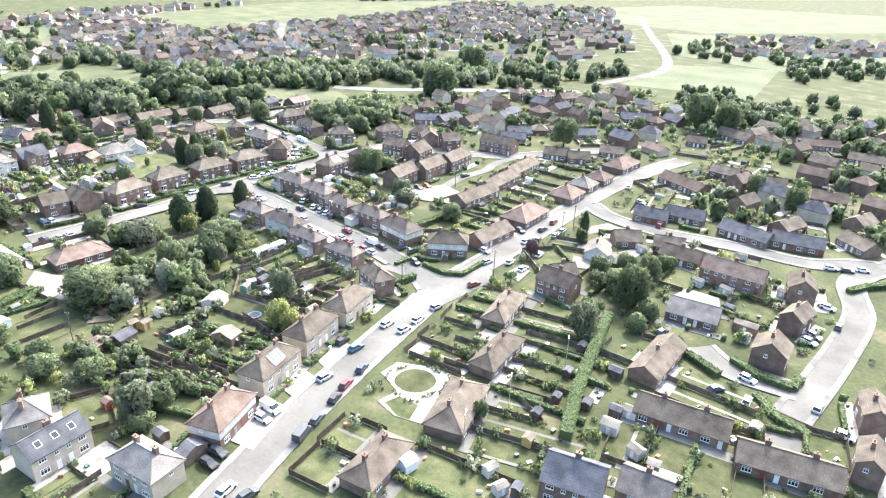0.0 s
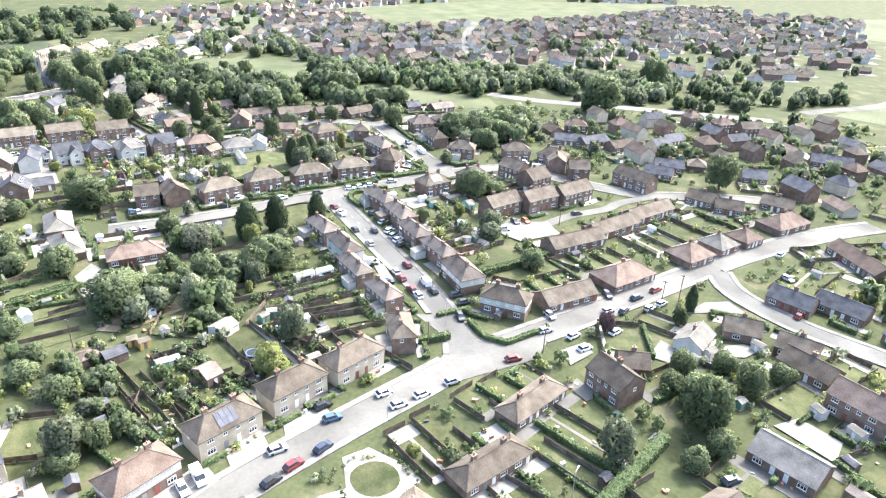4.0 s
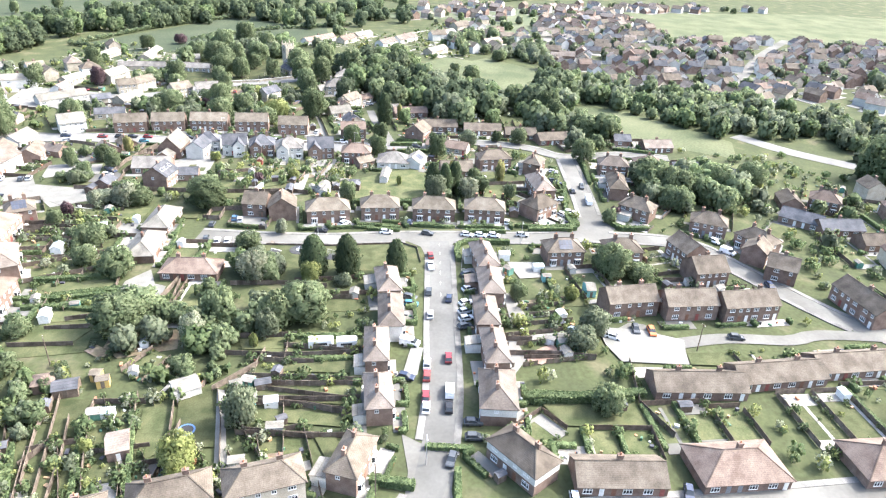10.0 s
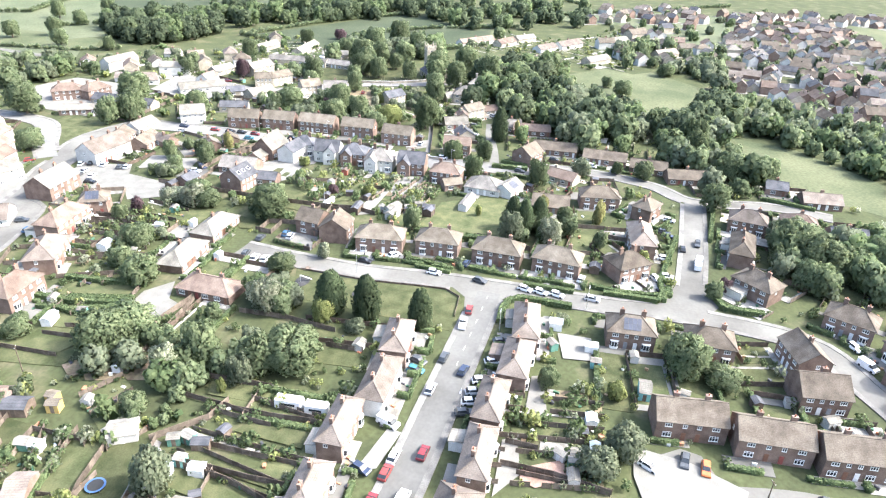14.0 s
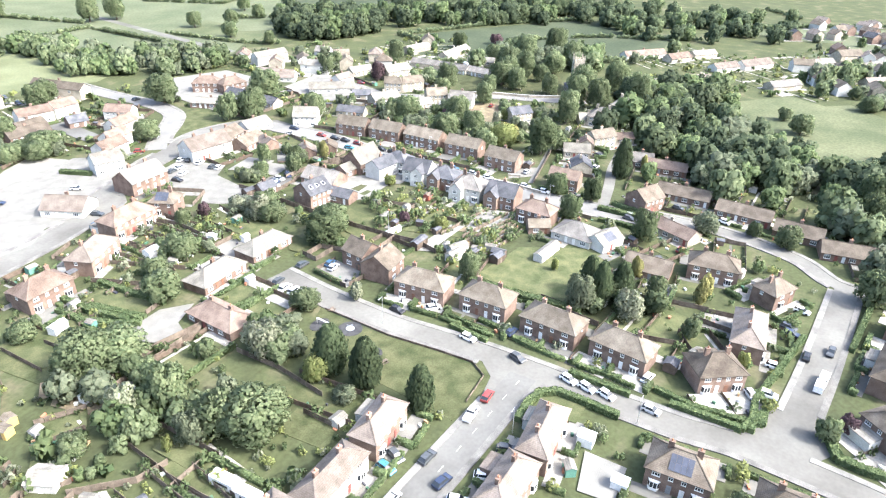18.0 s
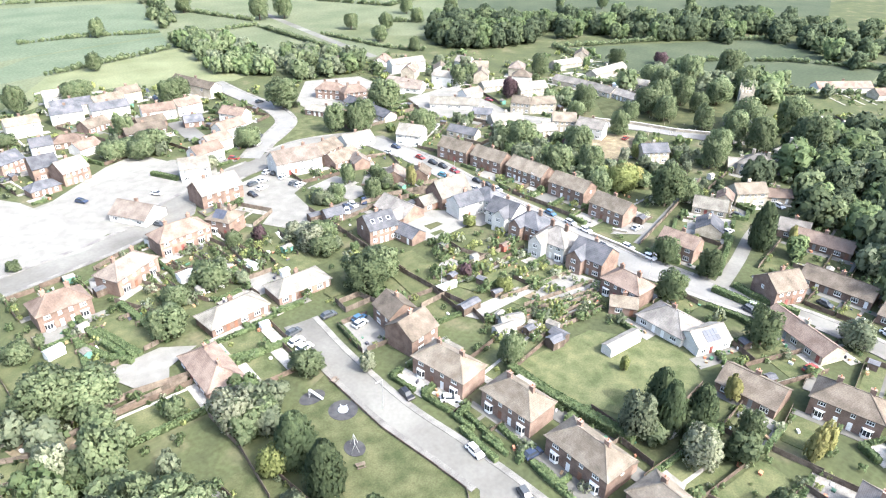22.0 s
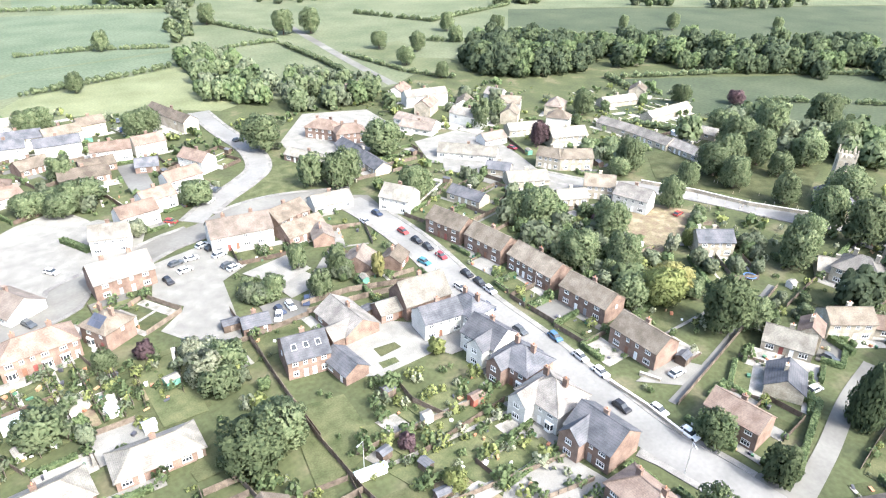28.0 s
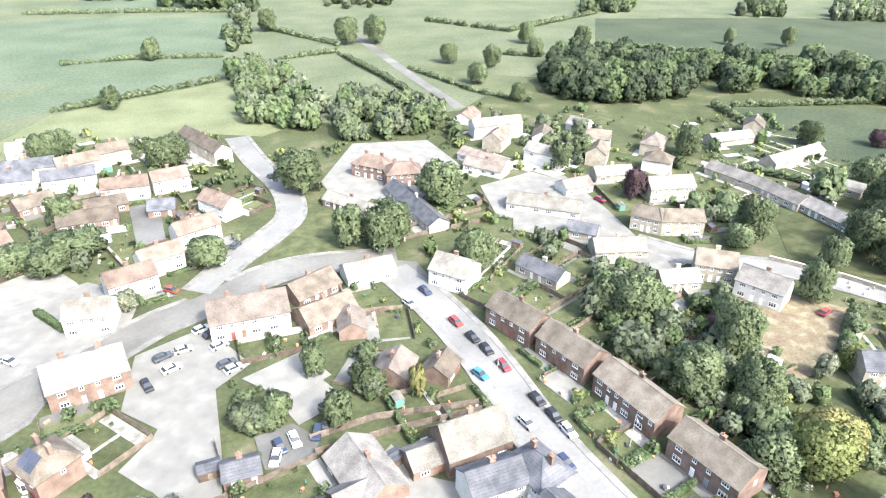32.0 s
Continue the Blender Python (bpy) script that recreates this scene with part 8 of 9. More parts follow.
for x, y, rx, ry in ((-213.8, 100.9, 3.1, 3.1), (-209.3, 111.2, 2.0, 2.4), (-211.1, 93.3, 3.0, 2.0)):
    sheet("play_surface", ring_of(x, y, rx, ry), 0.18, SAFETY, "dark rubber safety surface on the park grass", "play surface")
rnd = thing("roundabout", -213.8, 100.9, 0, "white metal playground roundabout on dark rubber", "roundabout", z=0.18)
part("platform", Builder().tube(0, 0, 0.05, 0.18, 1.1, 1.1, 16), STEEL, rnd)
part("hub", Builder().tube(0, 0, 0.18, 1.1, 0.06, 0.06), STEEL, rnd)
for k in range(4):
    part("rail", Builder().box(0.1, -0.03, 0.85, 1.0, 0.03, 0.91).box(0.94, -0.03, 0.18, 1.0, 0.03, 0.85), STEEL, rnd).rotation_euler = (0, 0, k * 1.5708)
swing = thing("swing", -209.3, 111.2, 60, "white metal playground swing frame on dark rubber", "swing", z=0.18)
for s in (-1, 1):
    for t_ in (-1, 1):
        leg = part("leg", Builder().tube(0, 0, 0, 2.5, 0.05, 0.05), STEEL, swing)
        leg.matrix_basis = pose(s * 1.3, t_ * 0.75, 0, t_ * 17, 0, 0)
part("top_bar", Builder().box(-1.35, -0.05, 2.33, 1.35, 0.05, 2.43), STEEL, swing)
for s in (-0.6, 0.6):
    seat = part("seat", Builder().box(-0.22, -0.1, 0.5, 0.22, 0.1, 0.55), RUBBER, swing)
    seat.location.x = s
    part("chain", Builder().box(-0.2, -0.01, 0.55, -0.18, 0.01, 2.35).box(0.18, -0.01, 0.55, 0.2, 0.01, 2.35), STEEL, seat)
slide = thing("slide", -211.1, 93.3, 120, "white metal playground slide with a ladder", "slide", z=0.18)
part("chute", Builder().slab([(-0.25, -0.3, 1.9), (2.6, -0.3, 0.3), (2.6, 0.3, 0.3), (-0.25, 0.3, 1.9)], 0.06), STEEL, slide)
part("ladder", Builder().box(-0.6, -0.3, 0, -0.5, -0.22, 1.9).box(-0.6, 0.22, 0, -0.5, 0.3, 1.9).box(-0.6, -0.22, 0.6, -0.5, 0.22, 0.66).box(-0.6, -0.22, 1.2, -0.5, 0.22, 1.26), STEEL, slide)
part("platform", Builder().box(-0.65, -0.35, 1.84, -0.22, 0.35, 1.9), STEEL, slide)
for x, y, a in ((-217.7, 92.0, 20), (-207.4, 115.8, -20)):
    t_ = thing("picnic_bench", x, y, a, "brown timber picnic bench on park grass", "bench", "park benches", z=0.02)
    part("tabletop", Builder().box(-0.9, -0.38, 0.72, 0.9, 0.38, 0.77), TIMBER, t_)
    for s in (-1, 1):
        part("seat", Builder().box(-0.9, -0.14, 0.42, 0.9, 0.14, 0.47), TIMBER, t_).location.y = s * 0.66
        part("leg", Builder().box(-0.05, -0.75, 0.36, 0.05, 0.75, 0.42).box(-0.05, -0.3, 0.1, 0.05, 0.3, 0.72), TIMBER, t_).location.x = s * 0.6

# ---- trampolines, poles, church ----
for x, y in ((-132.9, 87.8), (-385.8, 80.1)):
    t_ = thing("trampoline", x, y, 0, "round black garden trampoline with a blue rim", "trampoline")
    part("mat", Builder().tube(0, 0, 0.78, 0.82, 1.45, 1.45, 20), RUBBER, t_)
    rim = Builder()
    for k in range(20):
        rim.box(1.42, -0.27, 0.8, 1.8, 0.27, 0.87, pose(0, 0, 0, 0, 0, k * 18))
    part("rim", rim, plain("blue_pad", (0.06, 0.12, 0.25), 0.7), t_)
    for k in range(6):
        part("leg", Builder().tube(1.65, 0, 0, 0.8, 0.04, 0.04, 6), STEEL, t_).rotation_euler = (0, 0, k * 1.047)


def pole(x, y, h, arm, yaw):
    t_ = thing("street_lamp" if arm else "utility_pole", x, y, yaw, "slender grey street lamp on the verge" if arm else "brown timber utility pole with crossarm", "lamp" if arm else "pole")
    part("shaft", Builder().tube(0, 0, 0, h, 0.14 if not arm else 0.09, 0.09 if not arm else 0.05), BARK if not arm else STEEL, t_)
    if arm:
        part("arm", Builder().box(0, -0.04, h - 0.1, arm, 0.04, h - 0.02), STEEL, t_)
        part("head", Builder().box(arm - 0.1, -0.12, h - 0.16, arm + 0.5, 0.12, h - 0.04), STEEL, t_)
    else:
        part("crossarm", Builder().box(-0.7, -0.06, h - 0.5, 0.7, 0.06, h - 0.36), BARK, t_)
        part("insulator", Builder().tube(0.55, 0, h - 0.36, h - 0.2, 0.05, 0.03, 6).tube(-0.55, 0, h - 0.36, h - 0.2, 0.05, 0.03, 6), UPVC, t_)
    return t_


pole(-100.3, 150.7, 9, 0, 20)
pole(-115.5, 126.3, 8, 0, 20)
pole(-102.9, 196.0, 8, 0, 20)
pole(-159.9, 206.8, 8, 0, 20)
pole(-61.2, 85.8, 8, 1.2, 120)
pole(-61.5, 102.4, 8, 1.2, 120)
pole(-59.9, 124.2, 8, 1.2, 120)
pole(-94.3, 104.1, 8, 1.2, 120)
pole(-220.4, 106.1, 8, 1.2, 0)
pole(-219.4, 171.9, 8, 1.2, 0)
pole(-156.0, 51.3, 8, 0, 30)
pole(-122.8, 136.0, 8, 1.2, 0)
pole(-328.7, 52.9, 8, 1.2, 60)
pole(-315.7, 27.0, 8, 1.2, 60)
pole(-261.8, 79.1, 8, 1.2, 20)
pole(-310.4, 113.5, 8, 1.2, 60)
pole(-203.1, 150.8, 7, 1.2, 0)
pole(-101.7, 201.9, 9, 0, 20)
pole(-170.5, 147.6, 7, 1.2, 0)

church = thing("church", -464.5, 64.8, 33, "medieval limestone church with a battlemented west tower", "church")
part("tower", Builder().box(-2.8, -2.8, 0, 2.8, 2.8, 15.2), STONE, church)
for sx in (-1, 1):
    for sy in (-1, 1):
        pin = part("pinnacle", Builder().box(-0.35, -0.35, 15.2, 0.35, 0.35, 17).box(-0.2, -0.2, 17, 0.2, 0.2, 18.2), STONE, church)
        pin.location = (sx * 2.5, sy * 2.5, 0)
for k in range(4):
    for q in (-1.3, 0, 1.3):
        part("battlement", shared("battlement", lambda b: b.box(-0.42, 2.45, 15.2, 0.42, 2.82, 16.3), STONE), STONE, church).matrix_basis = pose(0, 0, 0, 0, 0, k * 90) @ Matrix.Translation((q, 0, 0))
    part("belfry_window", shared("belfry", lambda b: b.prism([(-0.5, 2.78), (0.5, 2.78), (0.5, 2.86), (-0.5, 2.86)], 11.2, 13.6), plain("louvre_dark", (0.05, 0.05, 0.05))), None, church).rotation_euler = (0, 0, k * 1.5708)
part("nave", Builder().box(2.8, -4.2, 0, 19, 4.2, 6.4), STONE, church)
part("nave_roof", Builder().slab([(2.8, -4.6, 6.2), (19.2, -4.6, 6.2), (19.2, 0, 9.6), (2.8, 0, 9.6)], 0.2).slab([(19.2, 4.6, 6.2), (2.8, 4.6, 6.2), (2.8, 0, 9.6), (19.2, 0, 9.6)], 0.2), ROOFS["slate"], church)
part("aisle", Builder().box(3.5, -7.6, 0, 18, -4.2, 3.6), STONE, church)
part("aisle_roof", Builder().slab([(3.3, -7.9, 3.5), (18.2, -7.9, 3.5), (18.2, -4.2, 5.2), (3.3, -4.2, 5.2)], 0.15), ROOFS["slate"], church)
part("chancel", Builder().box(19, -3.4, 0, 27, 3.4, 5.4), STONE, church)
part("chancel_roof", Builder().slab([(19, -3.7, 5.3), (27.2, -3.7, 5.3), (27.2, 0, 8.2), (19, 0, 8.2)], 0.2).slab([(27.2, 3.7, 5.3), (19, 3.7, 5.3), (19, 0, 8.2), (27.2, 0, 8.2)], 0.2), ROOFS["slate"], church)
for k in range(4):
    part("window", shared("church_window", lambda b: b.box(-0.5, -0.06, 1.0, 0.5, 0.06, 2.6), GLASS), GLASS, church).location = (5.5 + k * 3.4, -7.6, 0)
grave_rng = random.Random(3)
for k in range(46):
    gx, gy = -430 + grave_rng.uniform(-22, 22), 48 + grave_rng.uniform(-16, 16)
    t_ = thing("gravestone", round(gx, 1), round(gy, 1), 30 + grave_rng.uniform(-8, 8), "weathered upright gravestone in the grass", "gravestone", "churchyard gravestones")
    part("slab", shared("gravestone", lambda b: b.box(-0.35, -0.07, 0, 0.35, 0.07, 0.85).box(-0.24, -0.07, 0.85, 0.24, 0.07, 1.0), STONE), STONE, t_)

# ---- parked cars and vans ----
car("white", -85.8, 47.3, 102.0)
car("dark", -81.8, 49.1, 90.0)
car("dark", -88.6, 71.1, 109.0)
car("black", -91.1, 78.3, 110.0)
car("maroon", -93.1, 83.4, 107.0)
car("navy", -94.8, 90.1, 110.0)
car("silver", -98.6, 82.1, 90.0)
car("black", -106.7, 94.9, 97.0)
car("silver", -100.7, 124.2, 87.0)
car("red", -101.2, 142.1, 81.0)
car("dark", -123.5, 141.1, -17.0)
car("silver", -107.4, 157.2, 83.0)
car("vanwhite", -98.6, 67.0, 6.0)
car("white", -97.2, 63.8, 8.0)
car("dark", -95.3, 51.9, 10.0)
car("black", -93.9, 49.0, 7.0)
car("white", -24.7, 148.7, -10.0)
car("navy", -28.9, 139.5, 57.0)
car("white", -22.1, 139.8, 94.0)
car("silver", -9.2, 148.0, 89.0)
car("white", -2.6, 141.6, 1.0)
car("white", -18.1, 201.1, -6.0)
car("white", -17.7, 177.2, -18.0)
car("silver", -17.4, 181.2, -19.0)
car("white", -23.5, 231.1, 24.0)
car("dark", -18.9, 232.7, 19.0)
car("white", -15.2, 236.8, 22.0)
car("dark", -13.5, 191.1, 95.0)
car("navy", -48.5, 155.0, 81.0)
car("vandark", -87.3, 66.1, 110.0)
car("blue", -102.1, 95.2, 88.0)
car("white", -104.4, 108.6, 91.0)
car("white", -99.3, 109.6, 88.0)
car("white", -100.0, 115.8, 94.0)
car("white", -102.0, 162.2, 98.0)
car("white", -107.1, 179.4, 88.0)
car("navy", -108.6, 192.1, 93.0)
car("red", -109.3, 200.8, 97.0)
car("white", -102.5, 190.8, 97.0)
car("silver", -102.7, 195.9, 96.0)
car("silver", -112.7, 163.2, -5.0)
car("white", -98.1, 173.4, 99.0)
car("white", -96.2, 160.9, 89.0)
car("navy", -113.7, 185.5, -16.0)
car("red", -79.3, 225.8, 95.0)
car("silver", -94.8, 243.6, -6.0)
car("white", -106.5, 257.8, 101.0)
car("dark", -105.0, 183.4, 109.0)
car("red", -209.6, 141.6, -176.0)
car("pickup", -202.8, 141.3, -176.0)
car("navy", -184.1, 145.4, 170.0)
car("dark", -187.7, 139.9, 175.0)
car("silver", -175.8, 139.7, 175.0)
car("maroon", -156.7, 143.1, 176.0)
car("vanwhite", -144.3, 142.4, 175.0)
car("black", -139.0, 141.8, 175.0)
car("maroon", -142.6, 136.9, 176.0)
car("white", -139.0, 136.8, 176.0)
car("white", -154.4, 137.8, 175.0)
car("red", -149.9, 137.5, 175.0)
car("dark", -184.7, 134.5, 69.0)
car("teal", -181.2, 134.7, 80.0)
car("dark", -197.9, 152.0, 112.0)
car("white", -189.4, 151.5, 111.0)
car("white", -181.8, 150.0, 110.0)
car("silver", -177.5, 149.3, 110.0)
car("white", -174.0, 149.2, 109.0)
car("dark", -170.3, 148.5, 109.0)
car("white", -161.7, 149.6, 31.0)
car("dark", -129.6, 146.4, 87.0)
car("dark", -134.0, 146.6, 87.0)
car("vanwhite", -162.9, 133.9, 71.0)
car("navy", -149.6, 132.7, 70.0)
car("black", -226.5, 106.5, 84.0)
car("white", -226.0, 127.8, 84.0)
car("dark", -225.3, 141.5, 73.0)
car("white", -224.5, 154.6, 73.0)
car("white", -224.1, 159.1, 73.0)
car("white", -224.1, 163.6, 73.0)
car("silver", -224.6, 173.3, 83.0)
car("dark", -269.0, 205.2, -7.0)
car("vanwhite", -255.4, 204.3, -8.0)
car("orange", -167.5, 197.5, -5.0)
car("dark", -168.6, 193.6, -8.0)
car("dark", -164.6, 219.3, 80.0)
car("navy", -191.0, 242.6, 1.0)
car("vanwhite", -212.9, 239.6, 38.0)
car("white", -220.8, 238.8, 28.0)
car("white", -165.2, 186.5, 59.0)
car("white", -232.6, 113.7, 137.0)
car("silver", -241.4, 191.0, 37.0)
car("black", -263.8, 200.2, 178.0)
car("vanwhite", -253.1, 203.8, 174.0)
car("white", -243.8, 194.2, 88.0)
car("white", -255.4, 194.1, 86.0)
car("navy", -272.1, 195.9, 80.0)
car("dark", -274.8, 195.0, 79.0)
car("white", -285.1, 197.2, 79.0)
car("white", -234.9, 169.7, 169.0)
car("navy", -234.0, 135.7, 171.0)
car("dark", -230.9, 70.4, 179.0)
car("blue", -235.9, 76.6, -173.0)
car("silver", -234.6, 78.7, -173.0)
car("dark", -220.3, 70.9, -172.0)
car("white", -218.8, 74.7, -175.0)
car("dark", -332.8, 153.0, 77.0)
car("dark", -314.7, 141.0, 80.0)
car("white", -330.4, 169.1, 66.0)
car("silver", -327.0, 178.5, 77.0)
car("red", -301.8, 161.3, 170.0)
car("navy", -320.4, -12.9, 96.0)
car("silver", -314.1, -9.6, 98.0)
car("red", -320.3, 2.7, 94.0)
car("black", -320.5, 10.0, 93.0)
car("black", -320.9, 15.3, 88.0)
car("maroon", -321.0, 21.9, 88.0)
car("teal", -314.9, 22.0, 102.0)
car("black", -320.9, 34.2, 90.0)
car("black", -321.0, 39.6, 87.0)
car("silver", -320.8, 44.3, 87.0)
car("silver", -315.0, 38.8, 93.0)
car("navy", -315.2, 50.4, 91.0)
car("dark", -315.0, 62.7, 90.0)
car("blue", -320.2, 69.4, 83.0)
car("silver", -319.6, 78.3, 86.0)
car("white", -319.2, 84.8, 86.0)
car("black", -314.2, 95.0, 89.0)
car("silver", -319.8, 100.1, 89.0)
car("white", -319.3, 108.0, 89.0)
car("silver", -333.2, 94.7, 177.0)
car("dark", -256.8, -16.4, -166.0)
car("white", -257.8, -11.4, -167.0)
car("silver", -266.5, -23.0, -162.0)
car("dark", -268.5, -7.5, -168.0)
car("black", -268.2, -20.0, -162.0)
car("silver", -268.6, -14.7, -166.0)
car("silver", -269.4, -5.1, -169.0)
car("black", -252.3, -8.0, 100.0)
car("dark", -284.0, -60.1, -137.0)
car("white", -279.0, -52.7, -140.0)
car("red", -263.6, -43.8, 130.0)
car("red", -403.3, 43.1, -171.0)
car("maroon", -398.9, -35.1, 103.0)
car("navy", -271.0, 21.7, 92.0)
car("white", -274.0, 21.3, 88.0)
car("dark", -308.9, -105.2, -176.0)
car("dark", -274.3, -157.2, 82.0)
car("navy", -272.6, -143.1, 82.0)
car("silver", -227.8, -30.5, 127.0)
car("silver", -353.2, 115.5, 171.0)
car("dark", -366.9, 112.0, 93.0)
car("white", -219.0, 77.9, -177.0)
car("silver", -317.3, 140.9, 102.0)
car("dark", -334.8, 143.5, 95.0)
car("white", -289.9, 125.4, -164.0)
car("dark", -219.1, -6.7, 115.0)
car("blue", -214.2, 0.3, -178.0)
car("silver", -385.2, 118.2, 64.0)
car("silver", -187.6, -81.8, -171.0)
car("dark", -191.4, -76.7, -163.0)
car("dark", -194.8, -79.3, -158.0)
car("navy", -206.2, -40.5, 123.0)
car("blue", -216.4, 2.6, 130.0)
car("silver", -261.3, -17.0, 180.0)
car("white", -269.6, 24.0, 60.0)
car("navy", -278.4, 21.6, 60.0)
car("dark", -281.0, 19.6, 60.0)

# ---- sheds, garages, caravans ----
shed("summer", -147.8, 53.9, 104.0, 4.2, 4.0, 2.4)
shed("felt", -146.1, 59.2, 104.0, 5.0, 4.0, 2.3)
shed("yellow", -148.4, 66.0, 104.0, 2.6, 2.2, 2.2)
shed("garage", -128.3, 76.3, 108.0, 4.0, 6.0, 2.5)
shed("white", -145.7, 84.4, 119.0, 5.5, 5.0, 2.4)
shed("green", -146.7, 94.9, 114.0, 2.4, 2.0, 2.0)
shed("felt", -146.8, 100.8, 105.0, 3.4, 2.2, 2.1)
shed("caravan", -162.4, 112.2, 94.0, 6.0, 2.3, 2.2)
shed("caravan", -162.3, 118.5, 94.0, 5.0, 2.3, 2.2)
shed("teal", -142.2, 99.2, 92.0, 2.0, 2.0, 2.0)
shed("white", -123.7, 99.6, 98.0, 3.0, 2.0, 1.8)
shed("felt", -123.0, 53.5, 99.0, 2.0, 1.6, 1.9)
shed("felt", -136.7, 151.8, 14.0, 2.4, 1.8, 2.0)
shed("green", -160.2, 176.7, 60.0, 2.8, 2.2, 2.0)
shed("white", -163.3, 169.5, 60.0, 2.4, 2.0, 2.0)
shed("green", -199.5, 164.5, 36.0, 2.6, 2.0, 2.1)
shed("felt", -118.6, 150.0, 119.0, 2.0, 1.5, 1.9)
shed("felt", -138.2, 180.1, 1.0, 2.2, 1.8, 2.0)
shed("white", -78.7, 186.8, 90.0, 3.0, 2.4, 2.3)
shed("white", -74.7, 200.6, 1.0, 3.0, 2.4, 2.2)
shed("green", -147.8, 97.5, 74.0, 2.6, 2.2, 2.1)
shed("felt", -151.1, 103.3, 167.0, 2.2, 2.0, 2.1)
shed("white", -163.5, 173.1, 89.0, 3.4, 2.6, 2.2)
shed("teal", -187.9, 186.2, 90.0, 2.6, 5.0, 2.4)
shed("glass", -201.1, 173.9, 92.0, 3.0, 2.4, 2.2)
shed("glass", -208.6, 164.6, 92.0, 3.2, 2.8, 2.4)
shed("teal", -195.2, 175.2, 93.0, 2.4, 2.0, 2.0)
shed("felt", -190.4, 210.4, 13.0, 2.4, 2.0, 2.1)
shed("white", -188.2, 225.1, 116.0, 3.0, 2.2, 2.2)
shed("white", -189.0, 195.1, 78.0, 2.0, 1.6, 2.0)
shed("white", -132.9, 105.5, 94.0, 3.4, 2.0, 2.0)
shed("felt", -135.3, 106.5, 121.0, 2.0, 1.6, 1.8)
shed("white", -41.1, 110.2, 7.0, 3.6, 3.0, 2.3)
shed("white", -40.0, 117.5, 5.0, 3.0, 2.4, 2.2)
shed("felt", -42.5, 115.7, 6.0, 2.6, 2.4, 2.2)
shed("white", -33.7, 106.6, -16.0, 3.0, 2.4, 2.2)
shed("felt", -54.9, 103.3, 96.0, 2.2, 1.8, 2.1)
shed("felt", -57.6, 121.2, 96.0, 2.2, 1.8, 2.1)
shed("felt", -54.6, 111.0, 96.0, 2.0, 1.6, 2.0)
shed("felt", -60.4, 133.2, 97.0, 2.2, 1.8, 2.1)
shed("yellow", -51.7, 95.0, 95.0, 2.0, 2.0, 2.1)
shed("white", -52.6, 83.1, 75.0, 2.6, 2.0, 2.1)
shed("white", -48.4, 80.4, 73.0, 2.6, 2.0, 2.1)
shed("felt", -49.0, 128.9, 3.0, 3.0, 2.4, 2.3)
shed("white", -30.6, 166.5, 91.0, 2.4, 2.0, 2.0)
shed("white", -51.8, 189.5, -9.0, 3.0, 2.4, 2.3)
shed("white", -43.5, 189.9, -9.0, 3.4, 2.4, 2.3)
shed("garage", -32.3, 171.9, 2.0, 6.0, 3.0, 2.5)
shed("white", -30.3, 200.3, -22.0, 2.4, 2.0, 2.1)
shed("red", -124.6, 44.7, 6.0, 2.4, 1.8, 2.0)
shed("yellow", -150.6, 63.8, 90.0, 2.2, 2.2, 2.1)
shed("glass", -163.0, 70.3, 6.0, 2.2, 2.0, 2.0)
shed("glass", -138.0, 70.3, 96.0, 3.4, 2.0, 1.9)
shed("felt", -128.2, 54.1, 107.0, 3.0, 2.0, 2.0)
shed("glass", -65.5, 73.7, 82.0, 3.0, 3.0, 2.4)
shed("felt", -107.4, 47.0, 4.0, 2.6, 2.2, 2.0)
shed("felt", -98.5, 48.4, 4.0, 3.0, 5.0, 2.3)
shed("white", -263.1, 103.6, 154.0, 6.0, 3.4, 2.5)
shed("felt", -264.7, 116.2, 172.0, 3.6, 3.0, 2.4)
shed("white", -276.5, 127.1, 174.0, 11.0, 3.0, 2.4)
shed("garage", -244.8, 165.9, 176.0, 2.6, 3.0, 2.3)
shed("felt", -241.6, 173.2, 177.0, 3.0, 3.0, 2.3)
shed("white", -296.1, 179.7, 168.0, 2.4, 2.0, 2.1)
shed("white", -186.2, 119.2, 175.0, 3.0, 2.4, 1.9)
shed("white", -249.4, 177.3, 157.0, 3.0, 2.4, 2.1)
shed("white", -243.4, 149.8, 173.0, 2.4, 2.0, 2.0)
shed("white", -259.1, 150.7, 169.0, 2.4, 2.0, 2.0)
shed("white", -275.8, 149.9, 61.0, 2.4, 2.0, 2.0)
shed("glass", -233.0, 45.5, -178.0, 2.4, 2.0, 2.0)
shed("glass", -211.3, 29.9, -174.0, 4.0, 3.0, 2.4)
shed("glass", -174.6, 42.3, -167.0, 4.0, 2.5, 2.2)
shed("felt", -191.4, 22.2, -172.0, 2.8, 2.2, 2.2)
shed("felt", -258.4, 21.6, 173.0, 4.0, 3.0, 2.3)
shed("felt", -288.3, 34.9, -169.0, 3.0, 2.6, 2.2)
shed("felt", -276.8, 63.4, -174.0, 2.6, 2.2, 2.1)
shed("glass", -262.5, 80.3, 172.0, 6.0, 1.6, 1.6)
shed("felt", -239.7, 85.8, 175.0, 4.0, 2.5, 2.2)
shed("felt", -259.7, 91.9, 180.0, 6.0, 2.6, 2.5)
shed("felt", -267.1, 115.5, 93.0, 4.0, 3.2, 2.4)
shed("white", -259.1, 104.9, 168.0, 5.5, 3.0, 2.4)
shed("felt", -263.9, 108.9, 176.0, 2.4, 2.0, 2.0)
shed("red", -290.6, 76.0, 179.0, 3.0, 2.2, 2.2)
